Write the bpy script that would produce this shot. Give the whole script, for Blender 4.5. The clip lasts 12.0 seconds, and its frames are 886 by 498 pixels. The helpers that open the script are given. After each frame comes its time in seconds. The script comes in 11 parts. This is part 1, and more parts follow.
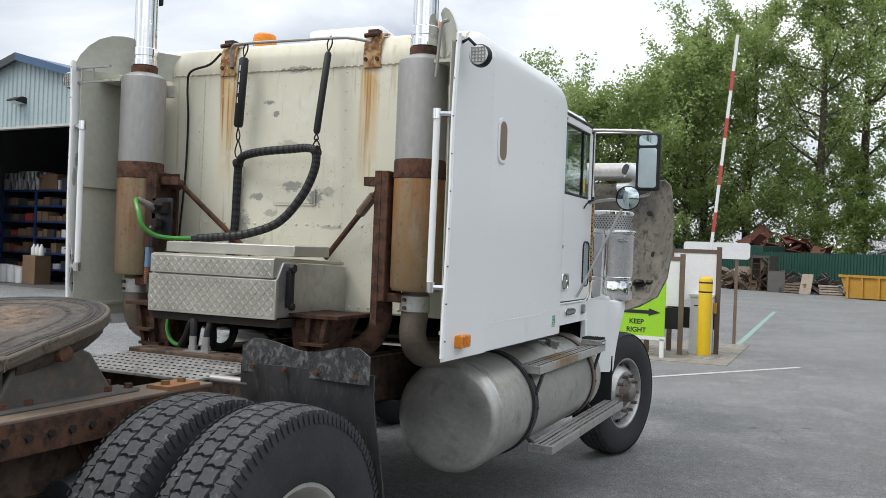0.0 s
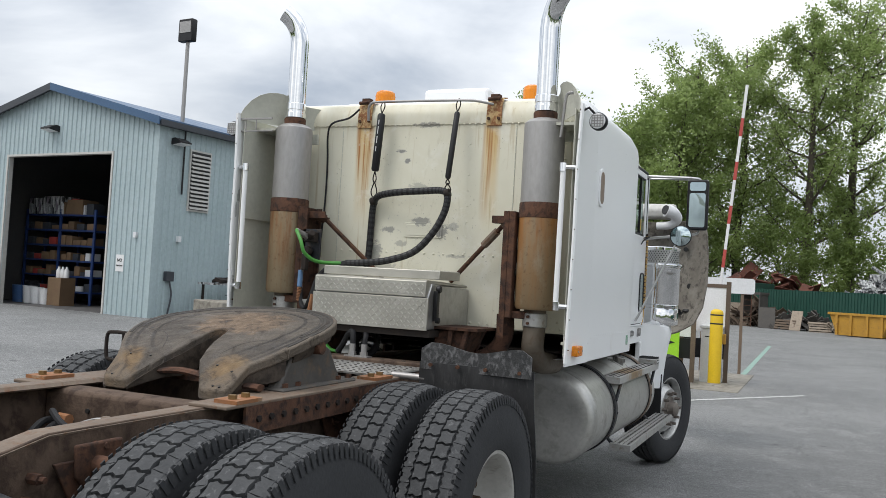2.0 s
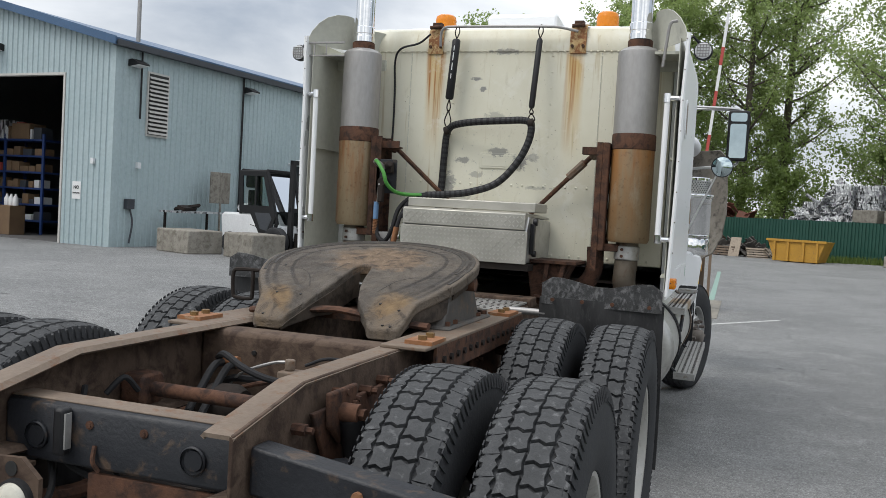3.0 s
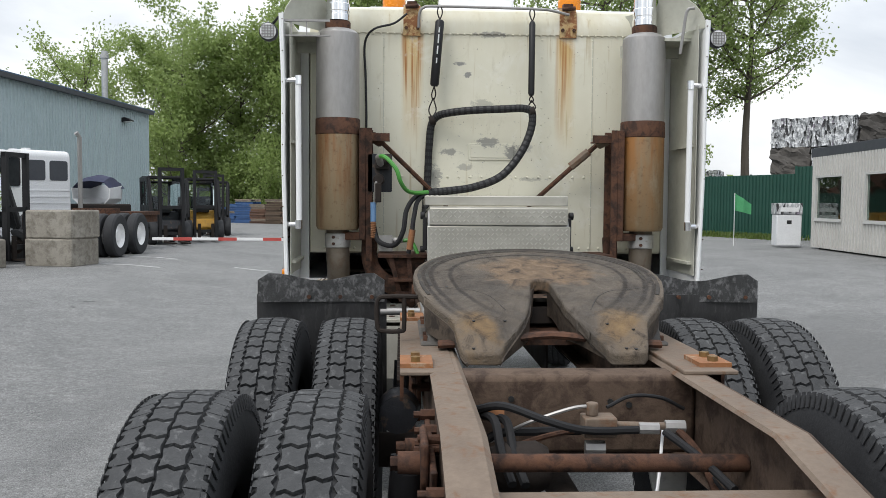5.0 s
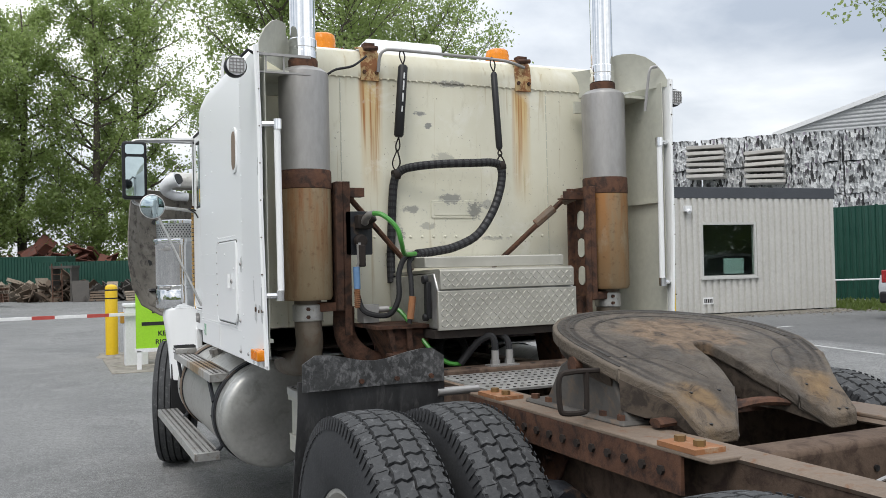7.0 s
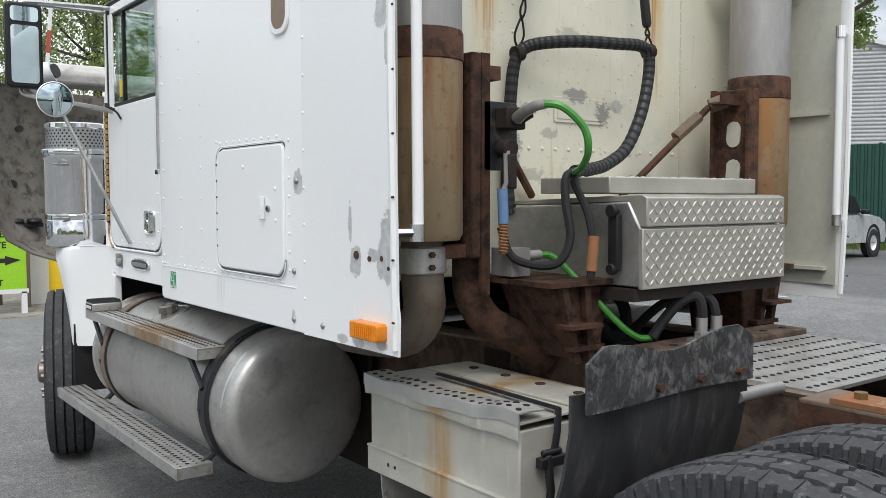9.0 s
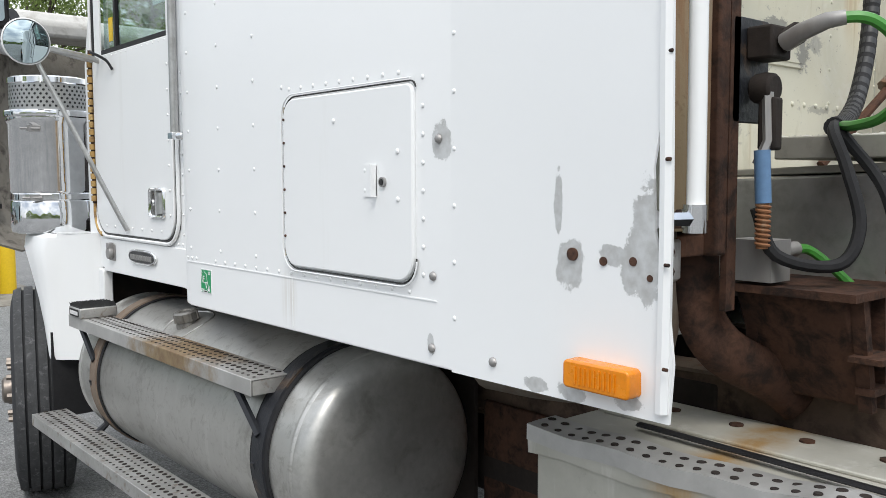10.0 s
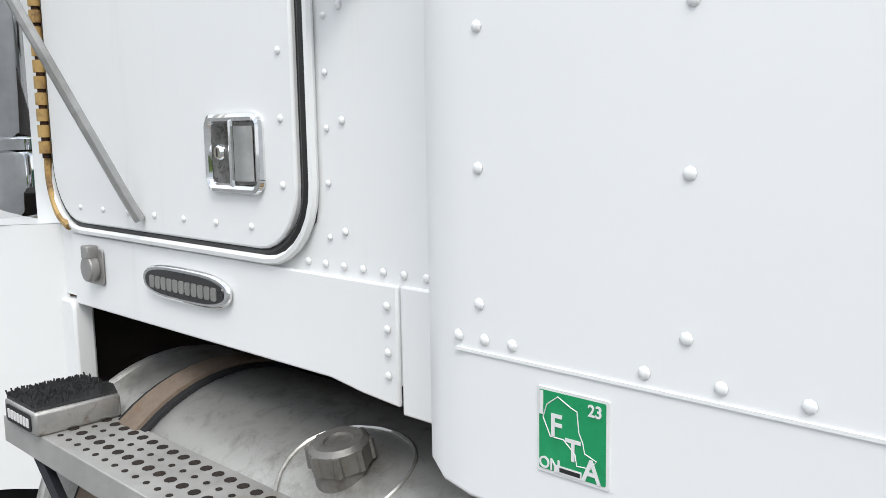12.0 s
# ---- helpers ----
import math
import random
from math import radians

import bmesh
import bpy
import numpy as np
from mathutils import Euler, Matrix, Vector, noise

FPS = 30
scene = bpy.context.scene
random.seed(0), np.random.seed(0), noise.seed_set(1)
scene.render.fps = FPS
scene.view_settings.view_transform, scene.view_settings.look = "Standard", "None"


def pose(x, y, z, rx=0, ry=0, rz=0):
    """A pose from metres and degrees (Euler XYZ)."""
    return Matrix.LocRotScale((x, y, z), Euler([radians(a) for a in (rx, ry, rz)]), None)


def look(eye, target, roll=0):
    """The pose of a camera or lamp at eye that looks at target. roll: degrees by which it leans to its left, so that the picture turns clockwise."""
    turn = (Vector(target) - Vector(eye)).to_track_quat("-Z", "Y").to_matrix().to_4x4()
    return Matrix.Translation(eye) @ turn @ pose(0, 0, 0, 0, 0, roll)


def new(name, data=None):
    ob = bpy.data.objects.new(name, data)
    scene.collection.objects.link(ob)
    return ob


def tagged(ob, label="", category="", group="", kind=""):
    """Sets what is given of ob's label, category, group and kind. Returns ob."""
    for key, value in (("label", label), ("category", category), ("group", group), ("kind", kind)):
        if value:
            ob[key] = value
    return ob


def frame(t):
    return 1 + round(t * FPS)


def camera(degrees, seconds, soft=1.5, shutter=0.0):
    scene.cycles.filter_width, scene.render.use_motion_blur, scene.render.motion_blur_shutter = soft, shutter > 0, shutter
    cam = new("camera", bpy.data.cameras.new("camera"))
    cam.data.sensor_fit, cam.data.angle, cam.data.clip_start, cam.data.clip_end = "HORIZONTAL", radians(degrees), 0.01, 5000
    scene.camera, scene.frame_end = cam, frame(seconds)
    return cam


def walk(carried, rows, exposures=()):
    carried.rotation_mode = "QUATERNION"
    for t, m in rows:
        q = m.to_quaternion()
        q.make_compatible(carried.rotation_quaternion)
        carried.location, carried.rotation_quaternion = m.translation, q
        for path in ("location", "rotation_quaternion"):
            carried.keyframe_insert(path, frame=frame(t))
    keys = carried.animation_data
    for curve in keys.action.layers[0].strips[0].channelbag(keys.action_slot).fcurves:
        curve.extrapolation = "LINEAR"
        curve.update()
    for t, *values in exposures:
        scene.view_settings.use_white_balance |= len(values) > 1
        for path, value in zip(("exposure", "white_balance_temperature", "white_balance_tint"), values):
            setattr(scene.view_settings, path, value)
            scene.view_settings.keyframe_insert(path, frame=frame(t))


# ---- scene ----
cam = camera(53.7, 12.0, 0.7)
PATH = [
    (0, (0.011, 0.08, 1.691), (-0.812, 1.902, 1.692), 2.2),
    (0.5, (0.076, -0.299, 1.684), (-0.773, 1.512, 1.709), 2.1),
    (1, (0.118, -0.643, 1.676), (-0.727, 1.169, 1.722), 1.8),
    (1.5, (-0.061, -0.946, 1.636), (-0.88, 0.875, 1.746), 2.8),
    (2, (-0.31, -1.125, 1.619), (-1.106, 0.709, 1.693), 3.3),
    (2.5, (-0.733, -1.213, 1.602), (-1.538, 0.618, 1.622), 3.0),
    (3, (-1.252, -1.369, 1.601), (-1.893, 0.524, 1.516), 3.3),
    (3.2, (-1.432, -1.384, 1.578), (-2.009, 0.528, 1.465), 3.1),
    (3.5, (-1.789, -1.33, 1.545), (-2.256, 0.609, 1.396), 2.5),
    (3.7, (-2.0, -1.319, 1.548), (-2.397, 0.635, 1.4), 2.5),
    (5.3, (-3.628, -1.15, 1.66), (-3.401, 0.835, 1.577), 0.5),
    (5.5, (-3.815, -1.118, 1.666), (-3.502, 0.858, 1.658), 0.7),
    (6, (-4.257, -0.925, 1.719), (-3.749, 1.005, 1.851), -0.1),
    (6.5, (-4.63, -0.705, 1.704), (-3.874, 1.143, 1.813), -1.0),
    (7, (-4.897, -0.291, 1.643), (-4.07, 1.529, 1.678), -1.3),
    (7.2, (-4.998, -0.101, 1.647), (-4.14, 1.705, 1.665), -1.3),
    (8.8, (-5.317, 1.542, 1.604), (-4.133, 3.15, 1.504), 0.2),
    (9, (-5.312, 1.748, 1.61), (-4.11, 3.342, 1.495), -0.1),
    (9.5, (-5.208, 2.342, 1.585), (-3.979, 3.913, 1.442), -0.4),
    (10, (-5.182, 2.886, 1.585), (-3.891, 4.405, 1.423), -0.2),
    (10.5, (-5.028, 3.463, 1.533), (-3.73, 4.972, 1.334), 0.0),
    (11, (-4.907, 4.034, 1.547), (-3.597, 5.529, 1.323), -0.4),
    (11.5, (-4.749, 4.546, 1.515), (-3.422, 6.02, 1.262), -0.5),
    (12, (-4.556, 5.054, 1.523), (-3.137, 6.437, 1.25), -1.0),
]
BRIGHT = [(0, 0.60), (1.5, 0.55), (3.5, 0.45), (5.5, 0.61), (6.5, 0.58), (7.2, 0.58), (8.8, 0.62), (9.5, 0.66), (10.5, 0.84), (12.0, 0.82)]
walk(cam, [(t, look(eye, target, roll)) for t, eye, target, roll in PATH], [(t, e, 6560, 10) for t, e in BRIGHT])

# ---- world, sun, exposure ----
world = bpy.data.worlds.new("overcast")
scene.world = world
world.use_nodes = True
wn, wl = world.node_tree.nodes, world.node_tree.links
wn.clear()
w_out = wn.new("ShaderNodeOutputWorld")
w_bg = wn.new("ShaderNodeBackground")
w_sky = wn.new("ShaderNodeTexSky")
w_sky.sky_type = "NISHITA"
w_sky.sun_disc = False
w_sky.sun_elevation = radians(52)
w_sky.sun_rotation = radians(215)
w_sky.dust_density = 2.0
w_tc = wn.new("ShaderNodeTexCoord")
w_map = wn.new("ShaderNodeMapping")
w_map.inputs["Scale"].default_value = (1.0, 1.0, 2.6)
w_n1 = wn.new("ShaderNodeTexNoise")
w_n1.inputs["Scale"].default_value = 2.6
w_n1.inputs["Detail"].default_value = 7.0
w_n1.inputs["Roughness"].default_value = 0.55
w_n1.inputs["Distortion"].default_value = 0.35
w_n2 = wn.new("ShaderNodeTexNoise")
w_n2.inputs["Scale"].default_value = 1.3
w_n2.inputs["Detail"].default_value = 4.0
w_ramp = wn.new("ShaderNodeValToRGB")
w_ramp.color_ramp.elements[0].position = 0.41
w_ramp.color_ramp.elements[0].color = (3.8, 4.3, 5.05, 1)
w_ramp.color_ramp.elements[1].position = 0.67
w_ramp.color_ramp.elements[1].color = (11.0, 11.2, 11.3, 1)
w_add = wn.new("ShaderNodeMath")
w_add.operation = "MULTIPLY_ADD"
w_add.inputs[1].default_value = 0.45
w_mul = wn.new("ShaderNodeMath")
w_mul.operation = "MULTIPLY"
w_mul.inputs[1].default_value = 0.58
w_mix = wn.new("ShaderNodeMixRGB")
w_mix.inputs[0].default_value = 0.90
wl.new(w_tc.outputs["Generated"], w_map.inputs["Vector"])
wl.new(w_map.outputs[0], w_n1.inputs["Vector"])
wl.new(w_map.outputs[0], w_n2.inputs["Vector"])
wl.new(w_n1.outputs[0], w_add.inputs[0])
wl.new(w_n2.outputs[0], w_mul.inputs[0])
wl.new(w_mul.outputs[0], w_add.inputs[2])
wl.new(w_add.outputs[0], w_ramp.inputs[0])
wl.new(w_sky.outputs[0], w_mix.inputs[1])
wl.new(w_ramp.outputs[0], w_mix.inputs[2])
w_sep = wn.new("ShaderNodeSeparateXYZ")
w_lift = wn.new("ShaderNodeMapRange")
w_lift.inputs["From Min"].default_value = 0.0
w_lift.inputs["From Max"].default_value = 1.0
w_lift.inputs["To Min"].default_value = 0.74
w_lift.inputs["To Max"].default_value = 1.58
w_grad = wn.new("ShaderNodeMixRGB")
w_grad.blend_type = "MULTIPLY"
w_grad.inputs[0].default_value = 1.0
wl.new(w_tc.outputs["Generated"], w_sep.inputs[0])
wl.new(w_sep.outputs["Z"], w_lift.inputs["Value"])
wl.new(w_mix.outputs[0], w_grad.inputs[1])
wl.new(w_lift.outputs[0], w_grad.inputs[2])
wl.new(w_grad.outputs[0], w_bg.inputs["Color"])
w_bg.inputs["Strength"].default_value = 0.10
wl.new(w_bg.outputs[0], w_out.inputs["Surface"])

sun_data = bpy.data.lights.new("sun", "SUN")
sun_data.energy = 1.1
sun_data.angle = radians(25)
sun_data.color = (1.0, 0.97, 0.92)
sun = new("sun", sun_data)
sun.matrix_world = look((-14, -10, 30), (0, 6, 0))


# ---- mesh building ----
class Geo:
    """Gathers vertices and faces; xf is the pose that the next pieces take."""

    def __init__(self):
        self.v, self.f, self.xf = [], [], None

    def add(self, verts, faces):
        k = len(self.v)
        if self.xf is not None:
            verts = [self.xf @ Vector(p) for p in verts]
        self.v.extend([tuple(p) for p in verts])
        self.f.extend([tuple(i + k for i in f) for f in faces])
        return self

    def box(self, x0, x1, y0, y1, z0, z1):
        return self.add([(x0, y0, z0), (x1, y0, z0), (x1, y1, z0), (x0, y1, z0), (x0, y0, z1), (x1, y0, z1), (x1, y1, z1), (x0, y1, z1)],
                        [(0, 3, 2, 1), (4, 5, 6, 7), (0, 1, 5, 4), (1, 2, 6, 5), (2, 3, 7, 6), (3, 0, 4, 7)])

    def tube(self, pts, r, n=8, cap=True, flat=1.0):
        pts = [Vector(p) for p in pts]
        rs = r if isinstance(r, (list, tuple)) else [r] * len(pts)
        t = (pts[1] - pts[0]).normalized()
        a = t.cross(Vector((0, 0, 1)))
        if a.length < 1e-3:
            a = t.cross(Vector((1, 0, 0)))
        a.normalize()
        verts, faces = [], []
        for i, p in enumerate(pts):
            d = (pts[min(i + 1, len(pts) - 1)] - pts[max(i - 1, 0)]).normalized()
            a = (a - d * a.dot(d)).normalized()
            b = d.cross(a)
            for j in range(n):
                an = 2 * math.pi * j / n
                verts.append(p + (a * math.cos(an) + b * (math.sin(an) * flat)) * rs[i])
            if i:
                for j in range(n):
                    q, k = (i - 1) * n, i * n
                    faces.append((q + j, q + (j + 1) % n, k + (j + 1) % n, k + j))
        if cap:
            faces.append(tuple(range(n))[::-1])
            faces.append(tuple(range((len(pts) - 1) * n, len(pts) * n)))
        return self.add(verts, faces)

    def cyl(self, p0, p1, r, n=20, r1=None, cap=True):
        return self.tube([p0, p1], [r, r if r1 is None else r1], n, cap)

    def lathe(self, prof, o, axis="z", n=32, closed=False):
        o = Vector(o)
        verts, faces = [], []
        for r, h in prof:
            for j in range(n):
                an = 2 * math.pi * j / n
                c, s = r * math.cos(an), r * math.sin(an)
                verts.append(o + Vector({"z": (c, s, h), "x": (h, c, s), "y": (c, h, s)}[axis]))
        m = len(prof)
        for i in range(m if closed else m - 1):
            for j in range(n):
                q, k = i * n, ((i + 1) % m) * n
                faces.append((q + j, q + (j + 1) % n, k + (j + 1) % n, k + j))
        return self.add(verts, faces)

    def prism(self, poly, axis, a0, a1):
        """poly in the two other axes (in x, y, z order), extruded along axis."""
        n = len(poly)

        def at(p, a):
            return {"x": (a, p[0], p[1]), "y": (p[0], a, p[1]), "z": (p[0], p[1], a)}[axis]
        verts = [at(p, a0) for p in poly] + [at(p, a1) for p in poly]
        faces = [tuple(range(n))[::-1], tuple(range(n, 2 * n))]
        faces += [(i, (i + 1) % n, n + (i + 1) % n, n + i) for i in range(n)]
        return self.add(verts, faces)

    def sheet(self, rows, thick=0.0, closed=False):
        """A grid of points, with thickness along its normals if given."""
        m, n = len(rows), len(rows[0])
        pts = [Vector(p) for r in rows for p in r]
        faces = []
        for i in range(m - 1):
            for j in range(n - 1):
                faces.append((i * n + j, i * n + j + 1, (i + 1) * n + j + 1, (i + 1) * n + j))
        if not thick:
            return self.add(pts, faces)
        nor = []
        for i in range(m):
            for j in range(n):
                a = pts[i * n + min(j + 1, n - 1)] - pts[i * n + max(j - 1, 0)]
                b = pts[min(i + 1, m - 1) * n + j] - pts[max(i - 1, 0) * n + j]
                c = a.cross(b)
                nor.append(c.normalized() if c.length > 1e-9 else Vector((0, 0, 1)))
        k = m * n
        both = pts + [p + q * thick for p, q in zip(pts, nor)]
        faces = [f[::-1] for f in faces] + [tuple(i + k for i in f) for f in faces]
        rim = [j for j in range(n)] + [i * n + n - 1 for i in range(1, m)] + [(m - 1) * n + j for j in range(n - 2, -1, -1)] + [i * n for i in range(m - 2, 0, -1)]
        for q in range(len(rim)):
            a, b = rim[q], rim[(q + 1) % len(rim)]
            faces.append((a, b, b + k, a + k))
        return self.add(both, faces)

    def dome(self, o, d, r, h, n=8):
        """A low rivet head at o that stands out along d."""
        o, d = Vector(o), Vector(d).normalized()
        a = d.cross(Vector((0, 0, 1)) if abs(d.z) < 0.9 else Vector((1, 0, 0))).normalized()
        b = d.cross(a)
        verts = []
        for rr, hh in ((r, 0.0), (r * 0.86, h * 0.5), (r * 0.5, h * 0.87)):
            verts += [o + (a * math.cos(2 * math.pi * j / n) + b * math.sin(2 * math.pi * j / n)) * rr + d * hh for j in range(n)]
        verts.append(o + d * h)
        faces = [(k * n + j, k * n + (j + 1) % n, (k + 1) * n + (j + 1) % n, (k + 1) * n + j) for k in (0, 1) for j in range(n)]
        faces += [(2 * n + j, 2 * n + (j + 1) % n, 3 * n) for j in range(n)]
        return self.add(verts, faces)

    def mesh(self, name, off=(0, 0, 0), angle=38, fix=True):
        me = bpy.data.meshes.new(name)
        me.from_pydata([(x - off[0], y - off[1], z - off[2]) for x, y, z in self.v], [], self.f)
        if fix:
            bm = bmesh.new()
            bm.from_mesh(me)
            bmesh.ops.recalc_face_normals(bm, faces=bm.faces)
            bm.to_mesh(me)
            bm.free()
        me.shade_smooth()
        me.set_sharp_from_angle(angle=radians(angle))
        return me


def rounded(x0, x1, y0, y1, r, n=5):
    """A rounded rectangle as a polygon; r one radius or four (lower left, lower right, upper right, upper left)."""
    rs = r if isinstance(r, (list, tuple)) else (r,) * 4
    out = []
    for (cx, cy, sx, sy, a0), rr in zip(((x0, y0, 1, 1, 180), (x1, y0, -1, 1, 270), (x1, y1, -1, -1, 0), (x0, y1, 1, -1, 90)), rs):
        if rr <= 0:
            out.append((cx, cy))
            continue
        for k in range(n + 1):
            an = radians(a0 + 90 * k / n)
            out.append((cx + sx * rr + rr * math.cos(an), cy + sy * rr + rr * math.sin(an)))
    return out


def smooth_line(pts, k=6):
    """Points along a smooth curve through pts."""
    p = [Vector(q) for q in pts]
    p = [p[0] * 2 - p[1]] + p + [p[-1] * 2 - p[-2]]
    out = []
    for i in range(1, len(p) - 2):
        for j in range(k):
            t = j / k
            out.append(0.5 * ((2 * p[i]) + (p[i + 1] - p[i - 1]) * t + (2 * p[i - 1] - 5 * p[i] + 4 * p[i + 1] - p[i + 2]) * t * t
                              + (3 * p[i] - p[i - 1] - 3 * p[i + 1] + p[i + 2]) * t ** 3))
    out.append(p[-2])
    return out


PIVOT = {}


def thing(name, m, label, category, group="", pivot=(0, 0, 0), kind=""):
    ob = new(name)
    ob.empty_display_size = 0.2
    ob.matrix_world = m
    PIVOT[ob.name] = pivot
    return tagged(ob, label, category, group, kind)


def part(name, g, material, parent, label="", bevel=0.0, angle=38, fix=True):
    top = parent
    while top.parent:
        top = top.parent
    me = g.mesh(name, PIVOT.get(top.name, (0, 0, 0)), angle, fix)
    me.materials.append(material)
    ob = new(name, me)
    ob.parent = parent
    if bevel:
        b = ob.modifiers.new("bevel", "BEVEL")
        b.width, b.segments, b.limit_method, b.angle_limit = bevel, 2, "ANGLE", radians(40)
    return tagged(ob, label)


def pieces(name, g, material, parent, label="", bevel=0.0, angle=38, fix=True):
    """Each connected piece of g as a part of its own."""
    root = list(range(len(g.v)))

    def find(i):
        while root[i] != i:
            root[i] = root[root[i]]
            i = root[i]
        return i
    for f in g.f:
        for i in f[1:]:
            root[find(i)] = find(f[0])
    groups = {}
    for f in g.f:
        groups.setdefault(find(f[0]), []).append(f)
    first = None
    for faces in groups.values():
        q = Geo()
        ids = {}
        for f in faces:
            for i in f:
                if i not in ids:
                    ids[i] = len(q.v)
                    q.v.append(g.v[i])
            q.f.append(tuple(ids[i] for i in f))
        ob = part(name, q, material, parent, label, bevel, angle, fix)
        first = first or ob
    return first


def solid(name, g, material, m, label, category, group="", kind="", bevel=0.0, angle=38, fix=True):
    """A thing that is one mesh."""
    me = g.mesh(name, (0, 0, 0), angle, fix)
    me.materials.append(material)
    ob = new(name, me)
    ob.matrix_world = m
    if bevel:
        b = ob.modifiers.new("bevel", "BEVEL")
        b.width, b.segments, b.limit_method, b.angle_limit = bevel, 2, "ANGLE", radians(40)
    return tagged(ob, label, category, group, kind)


def again(name, ob, parent, offset=(0, 0, 0)):
    """Another part on the same mesh."""
    c = new(name, ob.data)
    c.parent = parent
    c.location = offset
    for b in ob.modifiers:
        q = c.modifiers.new("bevel", "BEVEL")
        q.width, q.segments, q.limit_method, q.angle_limit = b.width, b.segments, b.limit_method, b.angle_limit
    return c


# ---- materials ----
class Nodes:
    def __init__(self, name):
        self.m = bpy.data.materials.new(name)
        self.m.use_nodes = True
        self.t = self.m.node_tree
        self.b = self.t.nodes["Principled BSDF"]
        self.tc = self.t.nodes.new("ShaderNodeTexCoord")

    def n(self, kind, **kw):
        q = self.t.nodes.new(kind)
        for k, v in kw.items():
            q.inputs[k].default_value = v
        return q

    def link(self, a, b):
        self.t.links.new(a, b)

    def noise(self, scale, detail=4.0, rough=0.55, stretch=(1, 1, 1), dist=0.0):
        mp = self.n("ShaderNodeMapping", Scale=stretch)
        self.link(self.tc.outputs["Object"], mp.inputs["Vector"])
        q = self.n("ShaderNodeTexNoise", Scale=scale, Detail=detail, Roughness=rough, Distortion=dist)
        self.link(mp.outputs[0], q.inputs["Vector"])
        return q.outputs[0]

    def ramp(self, src, a, b, lo=0.0, hi=1.0):
        q = self.n("ShaderNodeMapRange")
        q.inputs[1].default_value, q.inputs[2].default_value, q.inputs[3].default_value, q.inputs[4].default_value = a, b, lo, hi
        self.link(src, q.inputs[0])
        return q.outputs[0]

    def math(self, op, a, b=0.0):
        q = self.t.nodes.new("ShaderNodeMath")
        q.operation = op
        for i, s in enumerate((a, b)):
            if isinstance(s, (int, float)):
                q.inputs[i].default_value = s
            else:
                self.link(s, q.inputs[i])
        return q.outputs[0]

    def mix(self, fac, a, b):
        q = self.t.nodes.new("ShaderNodeMixRGB")
        for i, s in enumerate((fac, a, b)):
            if isinstance(s, (int, float)):
                q.inputs[i].default_value = s
            elif isinstance(s, (tuple, list)):
                q.inputs[i].default_value = (*s[:3], 1)
            else:
                self.link(s, q.inputs[i])
        return q.outputs[0]

    def axis(self):
        q = self.t.nodes.new("ShaderNodeSeparateXYZ")
        self.link(self.tc.outputs["Object"], q.inputs[0])
        return q.outputs

    def blob(self, axes, cen, rad, wob, edge=0.25):
        """A ragged patch: 1 inside an ellipse whose rim is broken by the noise wob."""
        s = None
        for a, c, r in zip(axes, cen, rad):
            d = self.math("DIVIDE", self.math("SUBTRACT", a, c), r)
            d = self.math("MULTIPLY", d, d)
            s = d if s is None else self.math("ADD", s, d)
        s = self.math("ADD", self.math("SQRT", s), wob)
        return self.ramp(s, 1.0, 1.0 - edge)

    def bump(self, src, strength=0.2, dist=0.01):
        q = self.n("ShaderNodeBump", Strength=strength, Distance=dist)
        self.link(src, q.inputs["Height"])
        self.link(q.outputs[0], self.b.inputs["Normal"])

    def done(self, color=None, rough=None, metal=None):
        for key, s in (("Base Color", color), ("Roughness", rough), ("Metallic", metal)):
            if s is None:
                continue
            if isinstance(s, (int, float)):
                self.b.inputs[key].default_value = s
            elif isinstance(s, (tuple, list)):
                self.b.inputs[key].default_value = (*s[:3], 1)
            else:
                self.link(s, self.b.inputs[key])
        return self.m


def worn(name, c1, c2, rough=0.5, metal=0.0, big=2.0, fine=40.0, dirt=None, dirt_at=(0.58, 0.72), bump=0.15, stretch=(1, 1, 1), rough_var=0.12, per_object=0.0, spec=0.5):
    """A surface of two near tones, fine grain and, if given, patches of dirt or rust."""
    q = Nodes(name)
    a = q.noise(big, 5.0, 0.6, stretch)
    f = q.noise(fine, 3.0, 0.6, stretch)
    col = q.mix(q.ramp(a, 0.3, 0.7), c1, c2)
    col = q.mix(q.ramp(f, 0.3, 0.75, 0.0, 0.35), col, tuple(x * 0.6 for x in c1))
    if dirt:
        d = q.noise(big * 2.7, 7.0, 0.65, stretch, 0.4)
        col = q.mix(q.ramp(d, dirt_at[0], dirt_at[1], 0.0, 0.9), col, dirt)
    if per_object:
        oi = q.t.nodes.new("ShaderNodeObjectInfo")
        hsv = q.n("ShaderNodeHueSaturation")
        q.link(q.ramp(oi.outputs["Random"], 0, 1, 1 - per_object, 1 + per_object), hsv.inputs["Value"])
        q.link(col, hsv.inputs["Color"])
        col = hsv.outputs[0]
    q.bump(f, bump, 0.004)
    q.b.inputs["Specular IOR Level"].default_value = spec
    return q.done(col, q.ramp(a, 0.3, 0.7, max(rough - rough_var, 0.03), min(rough + rough_var, 1)), metal)


